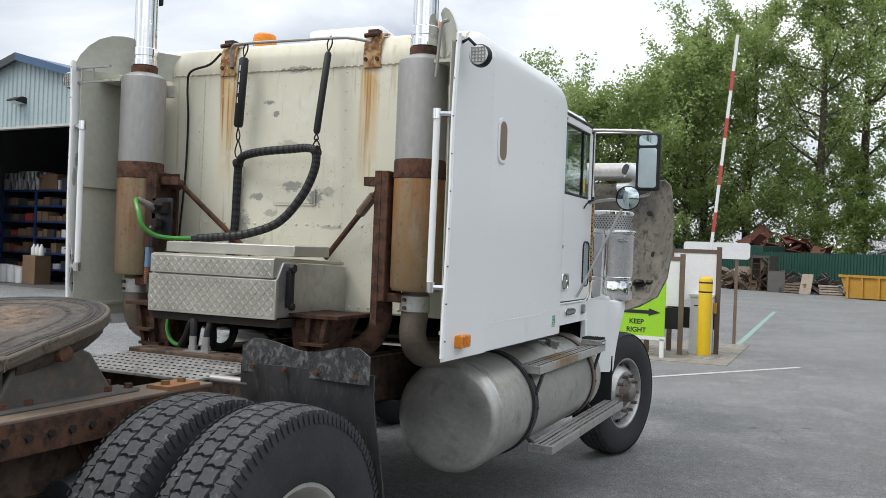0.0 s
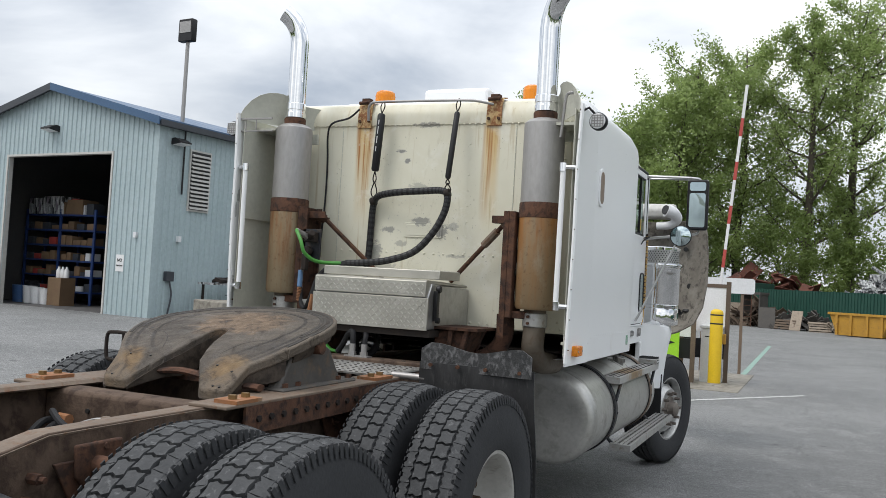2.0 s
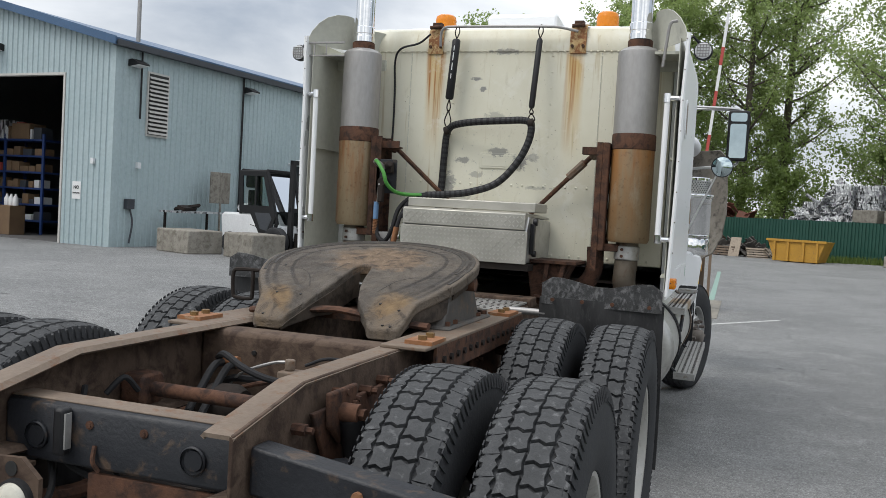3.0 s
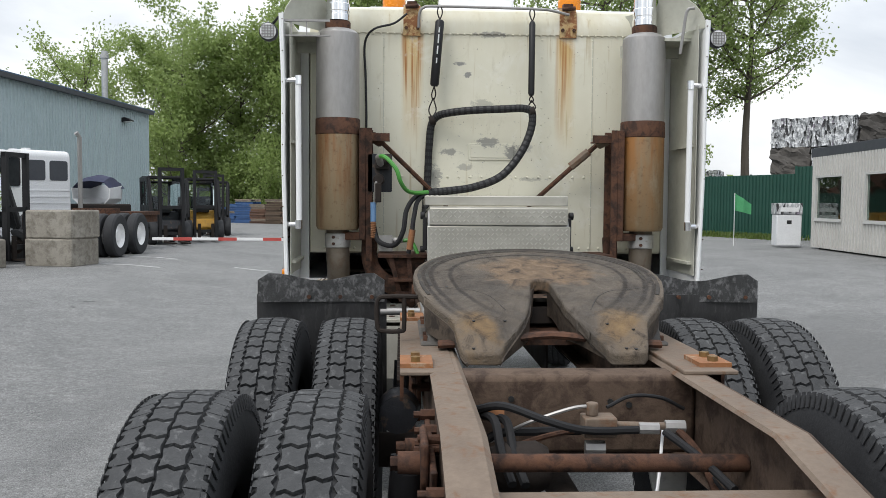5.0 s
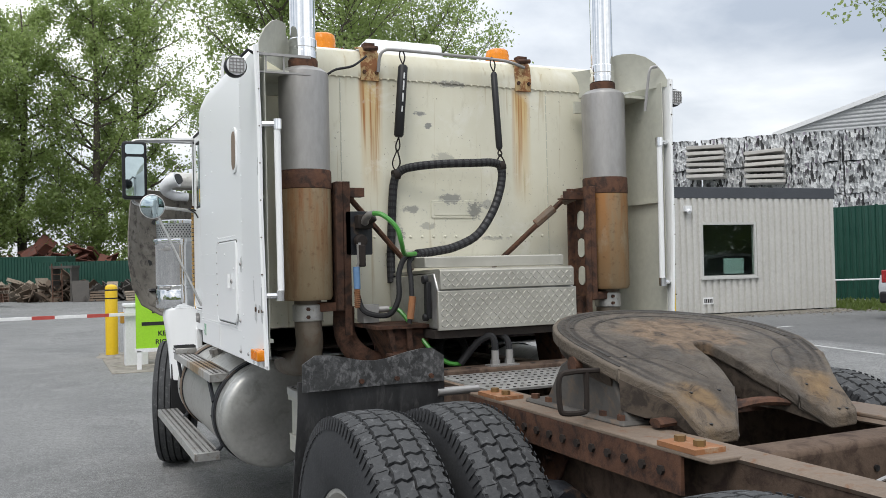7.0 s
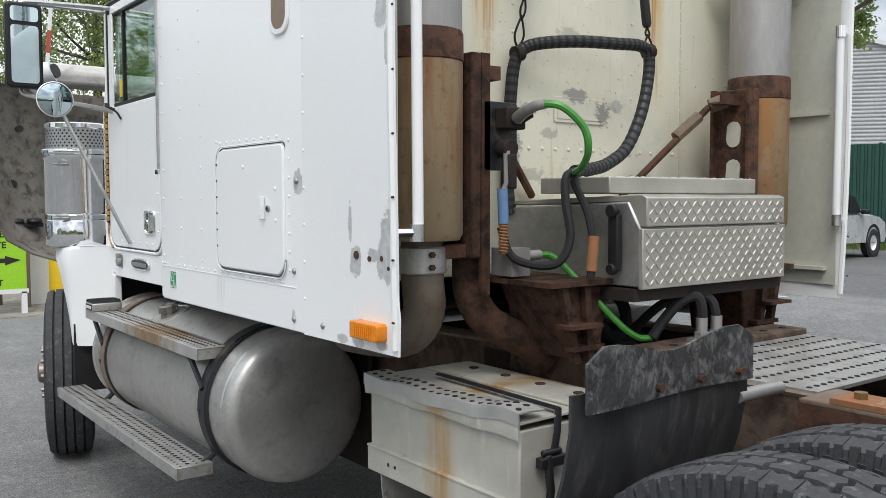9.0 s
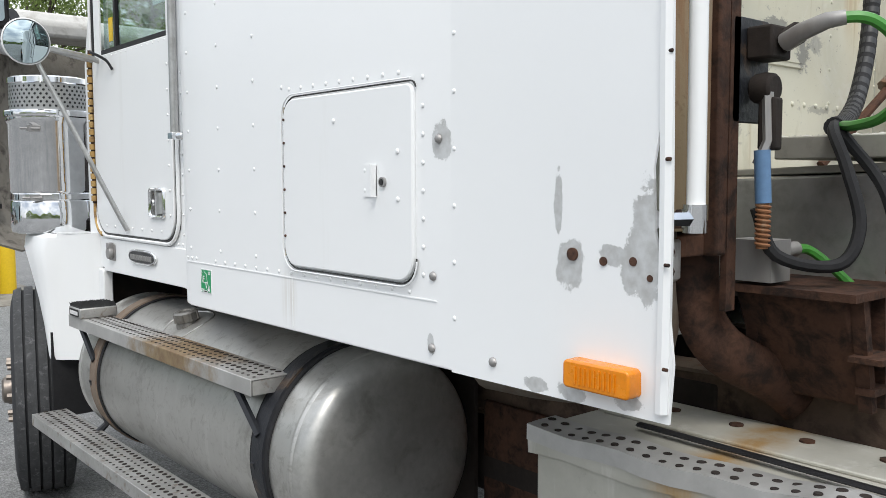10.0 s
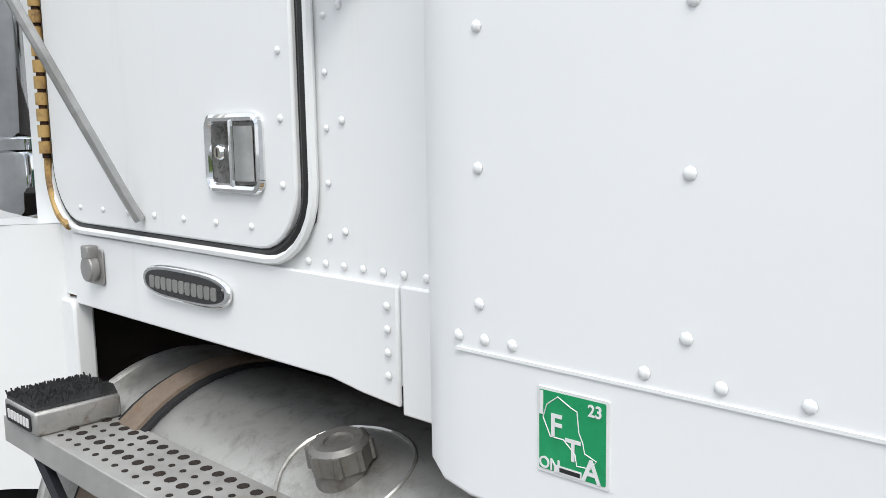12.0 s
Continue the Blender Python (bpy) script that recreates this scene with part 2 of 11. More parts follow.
def clean_white():
    q = Nodes("white_paint")
    a = q.noise(1.3, 4, 0.6)
    st = q.noise(14, 5, 0.65, (1, 1, 0.06), 0.2)
    col = q.mix(q.ramp(a, 0.35, 0.7), (0.83, 0.84, 0.84), (0.815, 0.826, 0.828))
    col = q.mix(q.ramp(st, 0.60, 0.75, 0, 0.22), col, (0.62, 0.61, 0.57))
    q.bump(q.noise(1.4, 1), 0.03, 0.015)
    return q.done(col, q.ramp(a, 0.2, 0.8, 0.29, 0.30), 0.0)


WHITE = clean_white()
CREAM_IN = worn("cream_underside", (0.56, 0.56, 0.48), (0.50, 0.50, 0.43), 0.55, big=3, fine=30, dirt=(0.25, 0.23, 0.17), dirt_at=(0.62, 0.85), bump=0.05)
RUST = worn("rusted_steel", (0.0750, 0.0375, 0.0250), (0.1313, 0.0650, 0.0400), 0.85, big=7, fine=70, dirt=(0.030, 0.020, 0.017), dirt_at=(0.45, 0.62), bump=0.6, spec=0.25)
RUST_TAN = worn("rusted_frame", (0.0880, 0.0590, 0.0425), (0.1300, 0.0920, 0.0680), 0.85, big=4.5, fine=60, dirt=(0.044, 0.028, 0.021), dirt_at=(0.45, 0.60), bump=0.6, spec=0.25)
RUST_TOP = worn("worn_rail_top", (0.150, 0.112, 0.084), (0.215, 0.168, 0.130), 0.7, big=6, fine=60, dirt=(0.15, 0.066, 0.028), dirt_at=(0.54, 0.70), bump=0.5, spec=0.3)
RUST_ORANGE = worn("orange_rust", (0.30, 0.12, 0.04), (0.22, 0.11, 0.06), 0.85, big=9, fine=60, dirt=(0.33, 0.24, 0.16), dirt_at=(0.56, 0.7), bump=0.4)
GREASE = worn("greasy_cast_steel", (0.0660, 0.0528, 0.0432), (0.1020, 0.0792, 0.0600), 0.6, big=6, fine=50, dirt=(0.03, 0.024, 0.02), dirt_at=(0.46, 0.60), bump=0.6, rough_var=0.2, spec=0.3)
# darker copy of the rusted steel, for mounts, small parts and the left bracket
RUST_DARK = worn("darker_rust", (0.052, 0.027, 0.019), (0.100, 0.051, 0.033), 0.85, big=7, fine=70, dirt=(0.018, 0.013, 0.011), dirt_at=(0.45, 0.62), bump=0.6, spec=0.2)
TANK_END = worn("grimy_tank_end", (0.46, 0.455, 0.43), (0.57, 0.565, 0.54), 0.40, 0.75, big=4, fine=40, dirt=(0.26, 0.245, 0.215), dirt_at=(0.54, 0.80), bump=0.10)
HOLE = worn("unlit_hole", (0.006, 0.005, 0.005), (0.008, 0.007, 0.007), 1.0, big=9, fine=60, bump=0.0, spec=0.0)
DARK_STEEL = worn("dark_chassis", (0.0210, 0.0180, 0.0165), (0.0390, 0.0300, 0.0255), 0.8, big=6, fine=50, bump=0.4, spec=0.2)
BLACK_PAINT = worn("black_paint", (0.011, 0.0125, 0.016), (0.021, 0.0225, 0.027), 0.5, big=5, fine=60, dirt=(0.075, 0.050, 0.034), dirt_at=(0.56, 0.66), bump=0.5, spec=0.4)
RUBBER = worn("black_rubber", (0.0154, 0.0154, 0.0168), (0.0252, 0.0252, 0.0266), 0.75, big=9, fine=70, bump=0.25, spec=0.25)
TYRE = worn("tyre_rubber", (0.0280, 0.0290, 0.0315), (0.0500, 0.0515, 0.0545), 0.8, big=7, fine=80, dirt=(0.055, 0.055, 0.055), dirt_at=(0.60, 0.78), bump=0.4, spec=0.25)
TREAD = worn("dusty_tread", (0.0420, 0.0435, 0.0455), (0.0800, 0.0815, 0.0840), 0.85, big=14, fine=90, dirt=(0.17, 0.172, 0.175), dirt_at=(0.56, 0.76), bump=0.6, spec=0.3)
FLAP = worn("scuffed_flap", (0.024, 0.0245, 0.025), (0.058, 0.059, 0.060), 0.5, big=13, fine=80, dirt=(0.16, 0.16, 0.162), dirt_at=(0.48, 0.66), bump=0.8, stretch=(1.1, 1.1, 0.8), spec=0.45)
ALU = worn("dull_aluminium", (0.46, 0.46, 0.45), (0.56, 0.56, 0.55), 0.42, 0.85, big=5, fine=35, dirt=(0.30, 0.29, 0.27), dirt_at=(0.5, 0.8), bump=0.1)
ALU_STEP = worn("step_aluminium", (0.42, 0.415, 0.40), (0.52, 0.515, 0.50), 0.45, 0.7, big=9, fine=60, dirt=(0.17, 0.11, 0.055), dirt_at=(0.55, 0.74), bump=0.25)
CHROME = worn("chrome", (0.84, 0.85, 0.86), (0.88, 0.885, 0.89), 0.045, 1.0, big=3, fine=30, bump=0.006, rough_var=0.02)
MUFFLER = worn("muffler_steel", (0.34, 0.33, 0.32), (0.40, 0.39, 0.38), 0.5, 0.6, big=4, fine=40, bump=0.06, stretch=(1, 1, 0.35))
RIM = worn("rim_steel", (0.50, 0.49, 0.46), (0.42, 0.41, 0.38), 0.5, 0.3, big=6, fine=40, dirt=(0.22, 0.20, 0.17), dirt_at=(0.55, 0.75), bump=0.1)
BLACK = worn("black_plastic", (0.010, 0.010, 0.011), (0.016, 0.016, 0.018), 0.5, big=8, fine=60, bump=0.1, spec=0.35)
HOSE_GREEN = worn("green_hose", (0.05, 0.24, 0.035), (0.07, 0.30, 0.045), 0.4, big=9, fine=60, bump=0.05)
HOSE_BLUE = worn("blue_grip", (0.10, 0.20, 0.36), (0.13, 0.24, 0.40), 0.5, big=9, fine=60, bump=0.05)
HOOD_IN = worn("hood_underside", (0.13, 0.115, 0.095), (0.24, 0.225, 0.195), 0.85, big=5, fine=30, dirt=(0.045, 0.038, 0.032), dirt_at=(0.50, 0.66), bump=0.6)


def muffler_lower():
    """Tan heat shield streaked with orange rust, more of it towards the clamp."""
    q = Nodes("rusty_heat_shield")
    st = q.noise(9, 6, 0.7, (1, 1, 0.11), 0.0)
    st2 = q.noise(4.5, 5, 0.65, (1, 1, 0.16), 0.0)
    big = q.noise(3, 4, 0.6, (1, 1, 0.6))
    x, y, z = q.axis()
    top = q.ramp(z, 1.55, 2.02)
    side = q.ramp(x, -0.2, 0.2, 0.0, 0.35)
    col = q.mix(q.ramp(big, 0.35, 0.65), (0.265, 0.205, 0.125), (0.20, 0.148, 0.085))
    col = q.mix(q.math("MULTIPLY", q.ramp(st2, 0.42, 0.58), q.math("ADD", side, q.math("MULTIPLY", top, 0.55))), col, (0.30, 0.125, 0.028))
    col = q.mix(q.math("MULTIPLY", q.ramp(st, 0.50, 0.60), q.math("ADD", 0.25, q.math("MULTIPLY", top, 0.6))), col, (0.22, 0.08, 0.02))
    col = q.mix(q.math("MULTIPLY", q.ramp(st, 0.58, 0.70), 0.6), col, (0.085, 0.04, 0.022))
    spot = q.noise(38, 5, 0.7)
    col = q.mix(q.ramp(spot, 0.56, 0.70, 0, 0.6), col, (0.12, 0.055, 0.026))
    col = q.mix(q.ramp(q.noise(7, 5, 0.65, (1, 1, 0.5)), 0.56, 0.70, 0, 0.5), col, (0.36, 0.31, 0.22))
    q.bump(spot, 0.3, 0.004)
    return q.done(col, 0.55, 0.2)


def rear_wall_paint():
    """Aged cream paint with rust runs under the two roof brackets and bare scuffs."""
    q = Nodes("aged_cream_paint")
    x, y, z = q.axis()
    big = q.noise(1.6, 5, 0.6)
    blot = q.noise(5, 6, 0.65, (1, 1, 0.5))
    col = q.mix(q.ramp(big, 0.35, 0.68), (0.70, 0.68, 0.56), (0.635, 0.61, 0.485))
    col = q.mix(q.ramp(blot, 0.52, 0.75, 0, 0.5), col, (0.70, 0.68, 0.58))
    run = q.noise(34, 4, 0.6, (1, 1, 0.03), 0.12)
    soft = q.noise(10, 5, 0.65, (1, 1, 0.08), 0.3)
    for c, w, dark in ((-0.468, 0.074, 1.0), (0.476, 0.066, 0.85)):
        d = q.math("ABSOLUTE", q.math("SUBTRACT", x, c))
        lat = q.ramp(q.math("ADD", d, q.math("MULTIPLY", q.math("SUBTRACT", soft, 0.5), 0.05)), w, w * 0.55)
        under = q.ramp(z, 2.70, 2.66)
        broad = q.math("MULTIPLY", q.math("MULTIPLY", lat, under), q.ramp(z, 1.95, 2.62, 0.0, 0.95))
        col = q.mix(q.math("MULTIPLY", broad, q.ramp(soft, 0.30, 0.58, 0.35, 0.9)), col, (0.56, 0.36, 0.10))
        m = q.math("MULTIPLY", q.math("MULTIPLY", lat, under), q.math("MULTIPLY", q.ramp(run, 0.46, 0.58), q.ramp(z, 2.02, 2.45)))
        col = q.mix(q.math("MULTIPLY", m, dark), col, (0.34, 0.125, 0.018))
    wob = q.math("MULTIPLY", q.math("SUBTRACT", q.noise(30, 7, 0.75, (1, 1, 1.6)), 0.5), 3.4)
    for cx, cz, rx, rz, dark in ((0.015, 2.668, 0.11, 0.020, 0.8), (-0.178, 2.49, 0.035, 0.012, 0.9), (-0.124, 2.423, 0.024, 0.018, 0.9), (-0.033, 2.25, 0.085, 0.025, 0.45), (-0.235, 1.952, 0.055, 0.024, 0.75),
                                 (0.0, 2.012, 0.075, 0.032, 0.75), (0.15, 1.95, 0.05, 0.05, 0.8), (0.235, 1.985, 0.045, 0.03, 0.6), (-0.14, 1.86, 0.05, 0.02, 0.5), (0.26, 1.787, 0.09, 0.014, 0.5), (-0.33, 1.80, 0.05, 0.07, 0.7), (-0.25, 1.70, 0.10, 0.03, 0.45)):
        col = q.mix(q.math("MULTIPLY", q.blob((x, z), (cx, cz), (rx, rz), wob, 0.3), dark), col, (0.21, 0.21, 0.20))
    dirt = q.noise(18, 7, 0.72, (1, 1, 0.35), 0.5)
    col = q.mix(q.ramp(dirt, 0.58, 0.74, 0, 0.35), col, (0.38, 0.34, 0.23))
    pale = q.noise(3.2, 6, 0.7, (1, 1, 1.2), 0.6)
    col = q.mix(q.ramp(pale, 0.56, 0.66, 0, 0.45), col, (0.76, 0.75, 0.68))
    scr = q.noise(60, 5, 0.7, (1, 1, 0.9))
    col = q.mix(q.math("MULTIPLY", q.ramp(scr, 0.63, 0.69), q.blob((x, z), (0.0, 1.95), (0.45, 0.35), wob, 0.6)), col, (0.33, 0.33, 0.31))
    col = q.mix(q.math("MULTIPLY", q.ramp(z, 2.50, 2.72, 0.0, 0.22), q.ramp(soft, 0.36, 0.62)), col, (0.50, 0.40, 0.20))
    chip = q.noise(75, 3, 0.55)
    col = q.mix(q.math("MULTIPLY", q.ramp(chip, 0.70, 0.725), q.ramp(pale, 0.44, 0.56)), col, (0.17, 0.15, 0.12))
    drip = q.noise(26, 3, 0.6, (1, 1, 0.05), 0.1)
    col = q.mix(q.ramp(drip, 0.64, 0.74, 0, 0.5), col, (0.40, 0.30, 0.14))
    q.bump(q.noise(2.3, 2), 0.25, 0.03)
    return q.done(col, q.ramp(big, 0.3, 0.7, 0.35, 0.55), 0.0)


def side_paint():
    """White paint with bare, scraped patches along the rear edge."""
    q = Nodes("white_side_paint")
    x, y, z = q.axis()
    big = q.noise(1.2, 4, 0.6)
    col = q.mix(q.ramp(big, 0.35, 0.7), (0.83, 0.84, 0.84), (0.815, 0.826, 0.83))
    wob = q.math("MULTIPLY", q.math("SUBTRACT", q.noise(14, 7, 0.72), 0.5), 2.4)
    left = q.ramp(x, -0.5, -0.6)
    spots = None
    for cy, cz, ry, rz in ((4.322, 1.661, 0.030, 0.050), (3.978, 1.53, 0.010, 0.060), (3.955, 1.435, 0.034, 0.060), (3.772, 1.47, 0.044, 0.098), (3.80, 1.43, 0.03, 0.05), (3.853, 1.448, 0.030, 0.020),
                           (4.04, 1.186, 0.03, 0.014), (3.946, 1.188, 0.035, 0.02), (3.815, 1.195, 0.03, 0.016), (3.79, 2.13, 0.035, 0.05), (3.76, 2.02, 0.012, 0.05), (4.36, 1.22, 0.012, 0.022)):
        m = q.blob((y, z), (cy - 3.7, cz), (ry, rz), wob, 0.12)
        spots = m if spots is None else q.math("MAXIMUM", spots, m)
    spots = q.math("MULTIPLY", spots, left)
    run = q.noise(20, 4, 0.6, (1, 1, 0.03))
    stain = q.math("MULTIPLY", q.math("MULTIPLY", q.ramp(run, 0.5, 0.62), q.blob((y, z), (1.27, 1.26), (0.05, 0.10), 0.0, 0.8)), 0.35)
    col = q.mix(stain, col, (0.35, 0.27, 0.18))
    col = q.mix(spots, col, q.mix(q.ramp(q.noise(40, 4), 0.35, 0.65), (0.60, 0.61, 0.61), (0.47, 0.47, 0.46)))
    q.bump(q.noise(2.2, 2), 0.10, 0.02)
    return q.done(col, q.math("ADD", q.ramp(big, 0.2, 0.8, 0.30, 0.31), q.math("MULTIPLY", spots, 0.25)), q.math("MULTIPLY", spots, 0.25))


def tank_metal():
    """Dull aluminium with drips, pale bloom and dirt."""
    q = Nodes("brushed_tank")
    a = q.noise(2.2, 6, 0.65, (1, 0.5, 1), 0.4)
    drip = q.noise(16, 6, 0.7, (1, 1, 0.10), 0.4)
    bloom = q.noise(6, 8, 0.75, (1, 1.6, 0.6), 0.8)
    col = q.mix(q.ramp(a, 0.35, 0.7), (0.46, 0.455, 0.43), (0.58, 0.575, 0.55))
    col = q.mix(q.ramp(drip, 0.54, 0.72, 0, 0.55), col, (0.62, 0.61, 0.59))
    col = q.mix(q.ramp(drip, 0.42, 0.28, 0, 0.5), col, (0.22, 0.21, 0.19))
    col = q.mix(q.ramp(bloom, 0.62, 0.70, 0, 0.7), col, (0.72, 0.71, 0.69))
    mott = q.noise(22, 7, 0.75, (1, 1, 1), 0.6)
    col = q.mix(q.ramp(mott, 0.52, 0.70, 0, 0.65), col, (0.24, 0.225, 0.20))
    col = q.mix(q.ramp(q.noise(5, 6, 0.7), 0.55, 0.75, 0, 0.75), col, (0.15, 0.13, 0.105))
    q.bump(mott, 0.14, 0.004)
    return q.done(col, q.ramp(a, 0.3, 0.7, 0.32, 0.48), 0.75)


def diamond_plate():
    """Polished tread plate with wear, darkened so that its bars, real relief further on, seem to glint."""
    q = Nodes("diamond_plate")
    a = q.noise(5, 5, 0.6)
    col = q.mix(q.ramp(a, 0.35, 0.7), (0.40, 0.385, 0.34), (0.50, 0.485, 0.435))
    col = q.mix(q.ramp(q.noise(18, 6, 0.7), 0.55, 0.75, 0, 0.5), col, (0.30, 0.28, 0.23))
    q.bump(q.noise(60, 3), 0.06, 0.004)
    return q.done(col, q.ramp(a, 0.3, 0.7, 0.34, 0.50), 0.6)


def fifth_plate():
    """Cast plate: dark old grease, a rubbed tan field round the throat, yellowed ramps, a worn rim."""
    q = Nodes("greased_plate")
    x, y, z = q.axis()
    a = q.noise(5, 7, 0.68, (1, 1, 1), 0.9)
    b = q.noise(13, 7, 0.72, (1, 1, 1), 0.7)
    arc = q.math("ADD", q.math("MULTIPLY", x, x), q.math("MULTIPLY", q.math("ADD", y, 1.49), q.math("ADD", y, 1.49)))
    rad = q.math("SQRT", arc)
    wob = q.math("MULTIPLY", q.math("SUBTRACT", q.noise(7, 7, 0.68), 0.5), 1.9)
    col = q.mix(q.ramp(a, 0.36, 0.62), (0.054, 0.046, 0.039), (0.112, 0.092, 0.072))
    col = q.mix(q.math("MULTIPLY", q.blob((x, y), (0.02, -1.40), (0.25, 0.22), wob, 0.3), 0.9), col, q.mix(q.ramp(b, 0.38, 0.62), (0.205, 0.135, 0.080), (0.075, 0.054, 0.038)))
    for cx, cy, rx, ry in ((-0.26, -1.86, 0.11, 0.12), (0.25, -1.86, 0.10, 0.12)):
        col = q.mix(q.math("MULTIPLY", q.blob((x, y), (cx, cy), (rx, ry), wob, 0.5), 0.85), col, q.mix(q.ramp(b, 0.36, 0.64), (0.215, 0.135, 0.058), (0.125, 0.082, 0.046)))
    col = q.mix(q.math("MULTIPLY", q.ramp(rad, 0.452, 0.464), q.ramp(b, 0.35, 0.6, 0.3, 0.8)), col, (0.135, 0.108, 0.082))
    wr = q.math("ADD", rad, q.math("MULTIPLY", q.math("SUBTRACT", a, 0.5), 0.03))
    for r0, w in ((0.446, 0.011), (0.415, 0.014), (0.340, 0.012)):
        line = q.ramp(q.math("ABSOLUTE", q.math("SUBTRACT", wr, r0)), w, w * 0.4)
        col = q.mix(q.math("MULTIPLY", line, q.ramp(y, -1.85, -1.66, 0.0, 0.85)), col, (0.022, 0.017, 0.014))
    col = q.mix(q.ramp(b, 0.56, 0.68, 0, 0.8), col, (0.030, 0.023, 0.019))
    q.bump(q.math("ADD", a, q.math("MULTIPLY", b, 0.9)), 0.8, 0.018)
    q.b.inputs["Specular IOR Level"].default_value = 0.3
    return q.done(col, q.ramp(b, 0.35, 0.65, 0.48, 0.78), 0.05)


def glass(name, tint=(0.75, 0.85, 0.84), rough=0.02):
    q = Nodes(name)
    q.b.inputs["Transmission Weight"].default_value = 1.0
    q.b.inputs["IOR"].default_value = 1.45
    return q.done(tint, rough, 0.0)


def asphalt():
    """Worn asphalt: stones, patches, wheel tracks, oil drips and fine cracks."""
    q = Nodes("asphalt")
    g = q.noise(120, 3, 0.7)
    mid = q.noise(28, 5, 0.7)
    p = q.noise(0.35, 7, 0.65, (1, 1, 1), 0.6)
    s = q.noise(2.2, 7, 0.68, (1, 1, 1), 0.3)
    tr = q.noise(1.1, 5, 0.6, (1.0, 0.12, 1), 0.2)
    col = q.mix(q.ramp(p, 0.36, 0.66), (0.147, 0.149, 0.149), (0.215, 0.216, 0.214))
    col = q.mix(q.ramp(s, 0.50, 0.70, 0, 0.6), col, (0.289, 0.289, 0.283))
    col = q.mix(q.ramp(s, 0.43, 0.28, 0, 0.6), col, (0.100, 0.100, 0.100))
    col = q.mix(q.ramp(tr, 0.60, 0.72, 0, 0.4), col, (0.105, 0.105, 0.107))
    col = q.mix(q.ramp(mid, 0.54, 0.72, 0, 0.55), col, (0.325, 0.325, 0.315))
    col = q.mix(q.ramp(mid, 0.44, 0.28, 0, 0.65), col, (0.073, 0.073, 0.073))
    col = q.mix(q.ramp(g, 0.52, 0.72, 0, 0.5), col, (0.357, 0.357, 0.347))
    col = q.mix(q.ramp(g, 0.46, 0.28, 0, 0.6), col, (0.058, 0.058, 0.058))
    grit = q.noise(55, 4, 0.75)
    col = q.mix(q.ramp(grit, 0.60, 0.66, 0, 0.75), col, (0.46, 0.46, 0.445))
    col = q.mix(q.ramp(grit, 0.40, 0.33, 0, 0.75), col, (0.055, 0.055, 0.055))
    oil = q.noise(3.2, 3, 0.5)
    col = q.mix(q.ramp(oil, 0.70, 0.76, 0, 0.7), col, (0.052, 0.052, 0.052))
    mp = q.n("ShaderNodeMapping", Scale=(1, 1, 0))
    q.link(q.tc.outputs["Object"], mp.inputs["Vector"])
    wp = q.t.nodes.new("ShaderNodeVectorMath")
    wp.operation = "ADD"
    nz = q.n("ShaderNodeTexNoise", Scale=1.6, Detail=5.0, Roughness=0.65)
    q.link(mp.outputs[0], nz.inputs["Vector"])
    q.link(mp.outputs[0], wp.inputs[0])
    q.link(nz.outputs["Color"], wp.inputs[1])
    cr = q.n("ShaderNodeTexVoronoi", Scale=0.22)
    cr.feature = "DISTANCE_TO_EDGE"
    q.link(wp.outputs[0], cr.inputs["Vector"])
    crack = q.math("MULTIPLY", q.ramp(cr.outputs["Distance"], 0.004, 0.001), q.ramp(p, 0.48, 0.56))
    col = q.mix(q.math("MULTIPLY", crack, 0.35), col, (0.037, 0.037, 0.037))
    xx, yy, zz = q.axis()
    fresh = q.math("MULTIPLY", q.ramp(q.math("ADD", xx, q.math("MULTIPLY", q.math("SUBTRACT", s, 0.5), 0.5)), 7.3, 7.8), q.ramp(yy, 19.0, 14.0))
    col = q.mix(q.math("MULTIPLY", fresh, 0.5), col, (0.052, 0.052, 0.053))
    # broad ragged zone right of the truck, darker than the rest
    dark_zone = q.blob((xx, yy), (2.0, 8.0), (4.2, 4.6), q.math("SUBTRACT", s, 0.5), 0.7)
    col = q.mix(q.math("MULTIPLY", dark_zone, q.ramp(p, 0.3, 0.6, 0.25, 0.5)), col, (0.073, 0.073, 0.072))
    hsv = q.n("ShaderNodeHueSaturation")
    pits = q.noise(70, 2, 0.8)
    coarse = q.noise(17, 5, 0.75)
    q.link(q.math("MULTIPLY", q.ramp(pits, 0.28, 0.72, 0.45, 1.55), q.ramp(coarse, 0.28, 0.72, 0.70, 1.30)), hsv.inputs["Value"])
    q.link(col, hsv.inputs["Color"])
    q.bump(q.math("ADD", g, q.math("MULTIPLY", pits, 1.5)), 0.8, 0.010)
    return q.done(hsv.outputs[0], q.ramp(s, 0.3, 0.7, 0.68, 0.9), 0.0)


MUFFLER_LOW = muffler_lower()
WALL_CREAM = rear_wall_paint()
SIDE_WHITE = side_paint()
TANK = tank_metal()
DIAMOND = diamond_plate()
PLATE5 = fifth_plate()
ASPHALT = asphalt()
GLASS = glass("window_glass", (0.55, 0.68, 0.66))
AMBER = worn("amber_lens", (0.72, 0.215, 0.004), (0.78, 0.26, 0.008), 0.25, big=20, fine=120, bump=0.1)
RED = worn("red_paint", (0.42, 0.055, 0.045), (0.48, 0.08, 0.065), 0.5, big=9, fine=60, bump=0.05)
RED_LENS = worn("red_lens", (0.30, 0.022, 0.024), (0.38, 0.03, 0.032), 0.2, big=9, fine=60, bump=0.05)
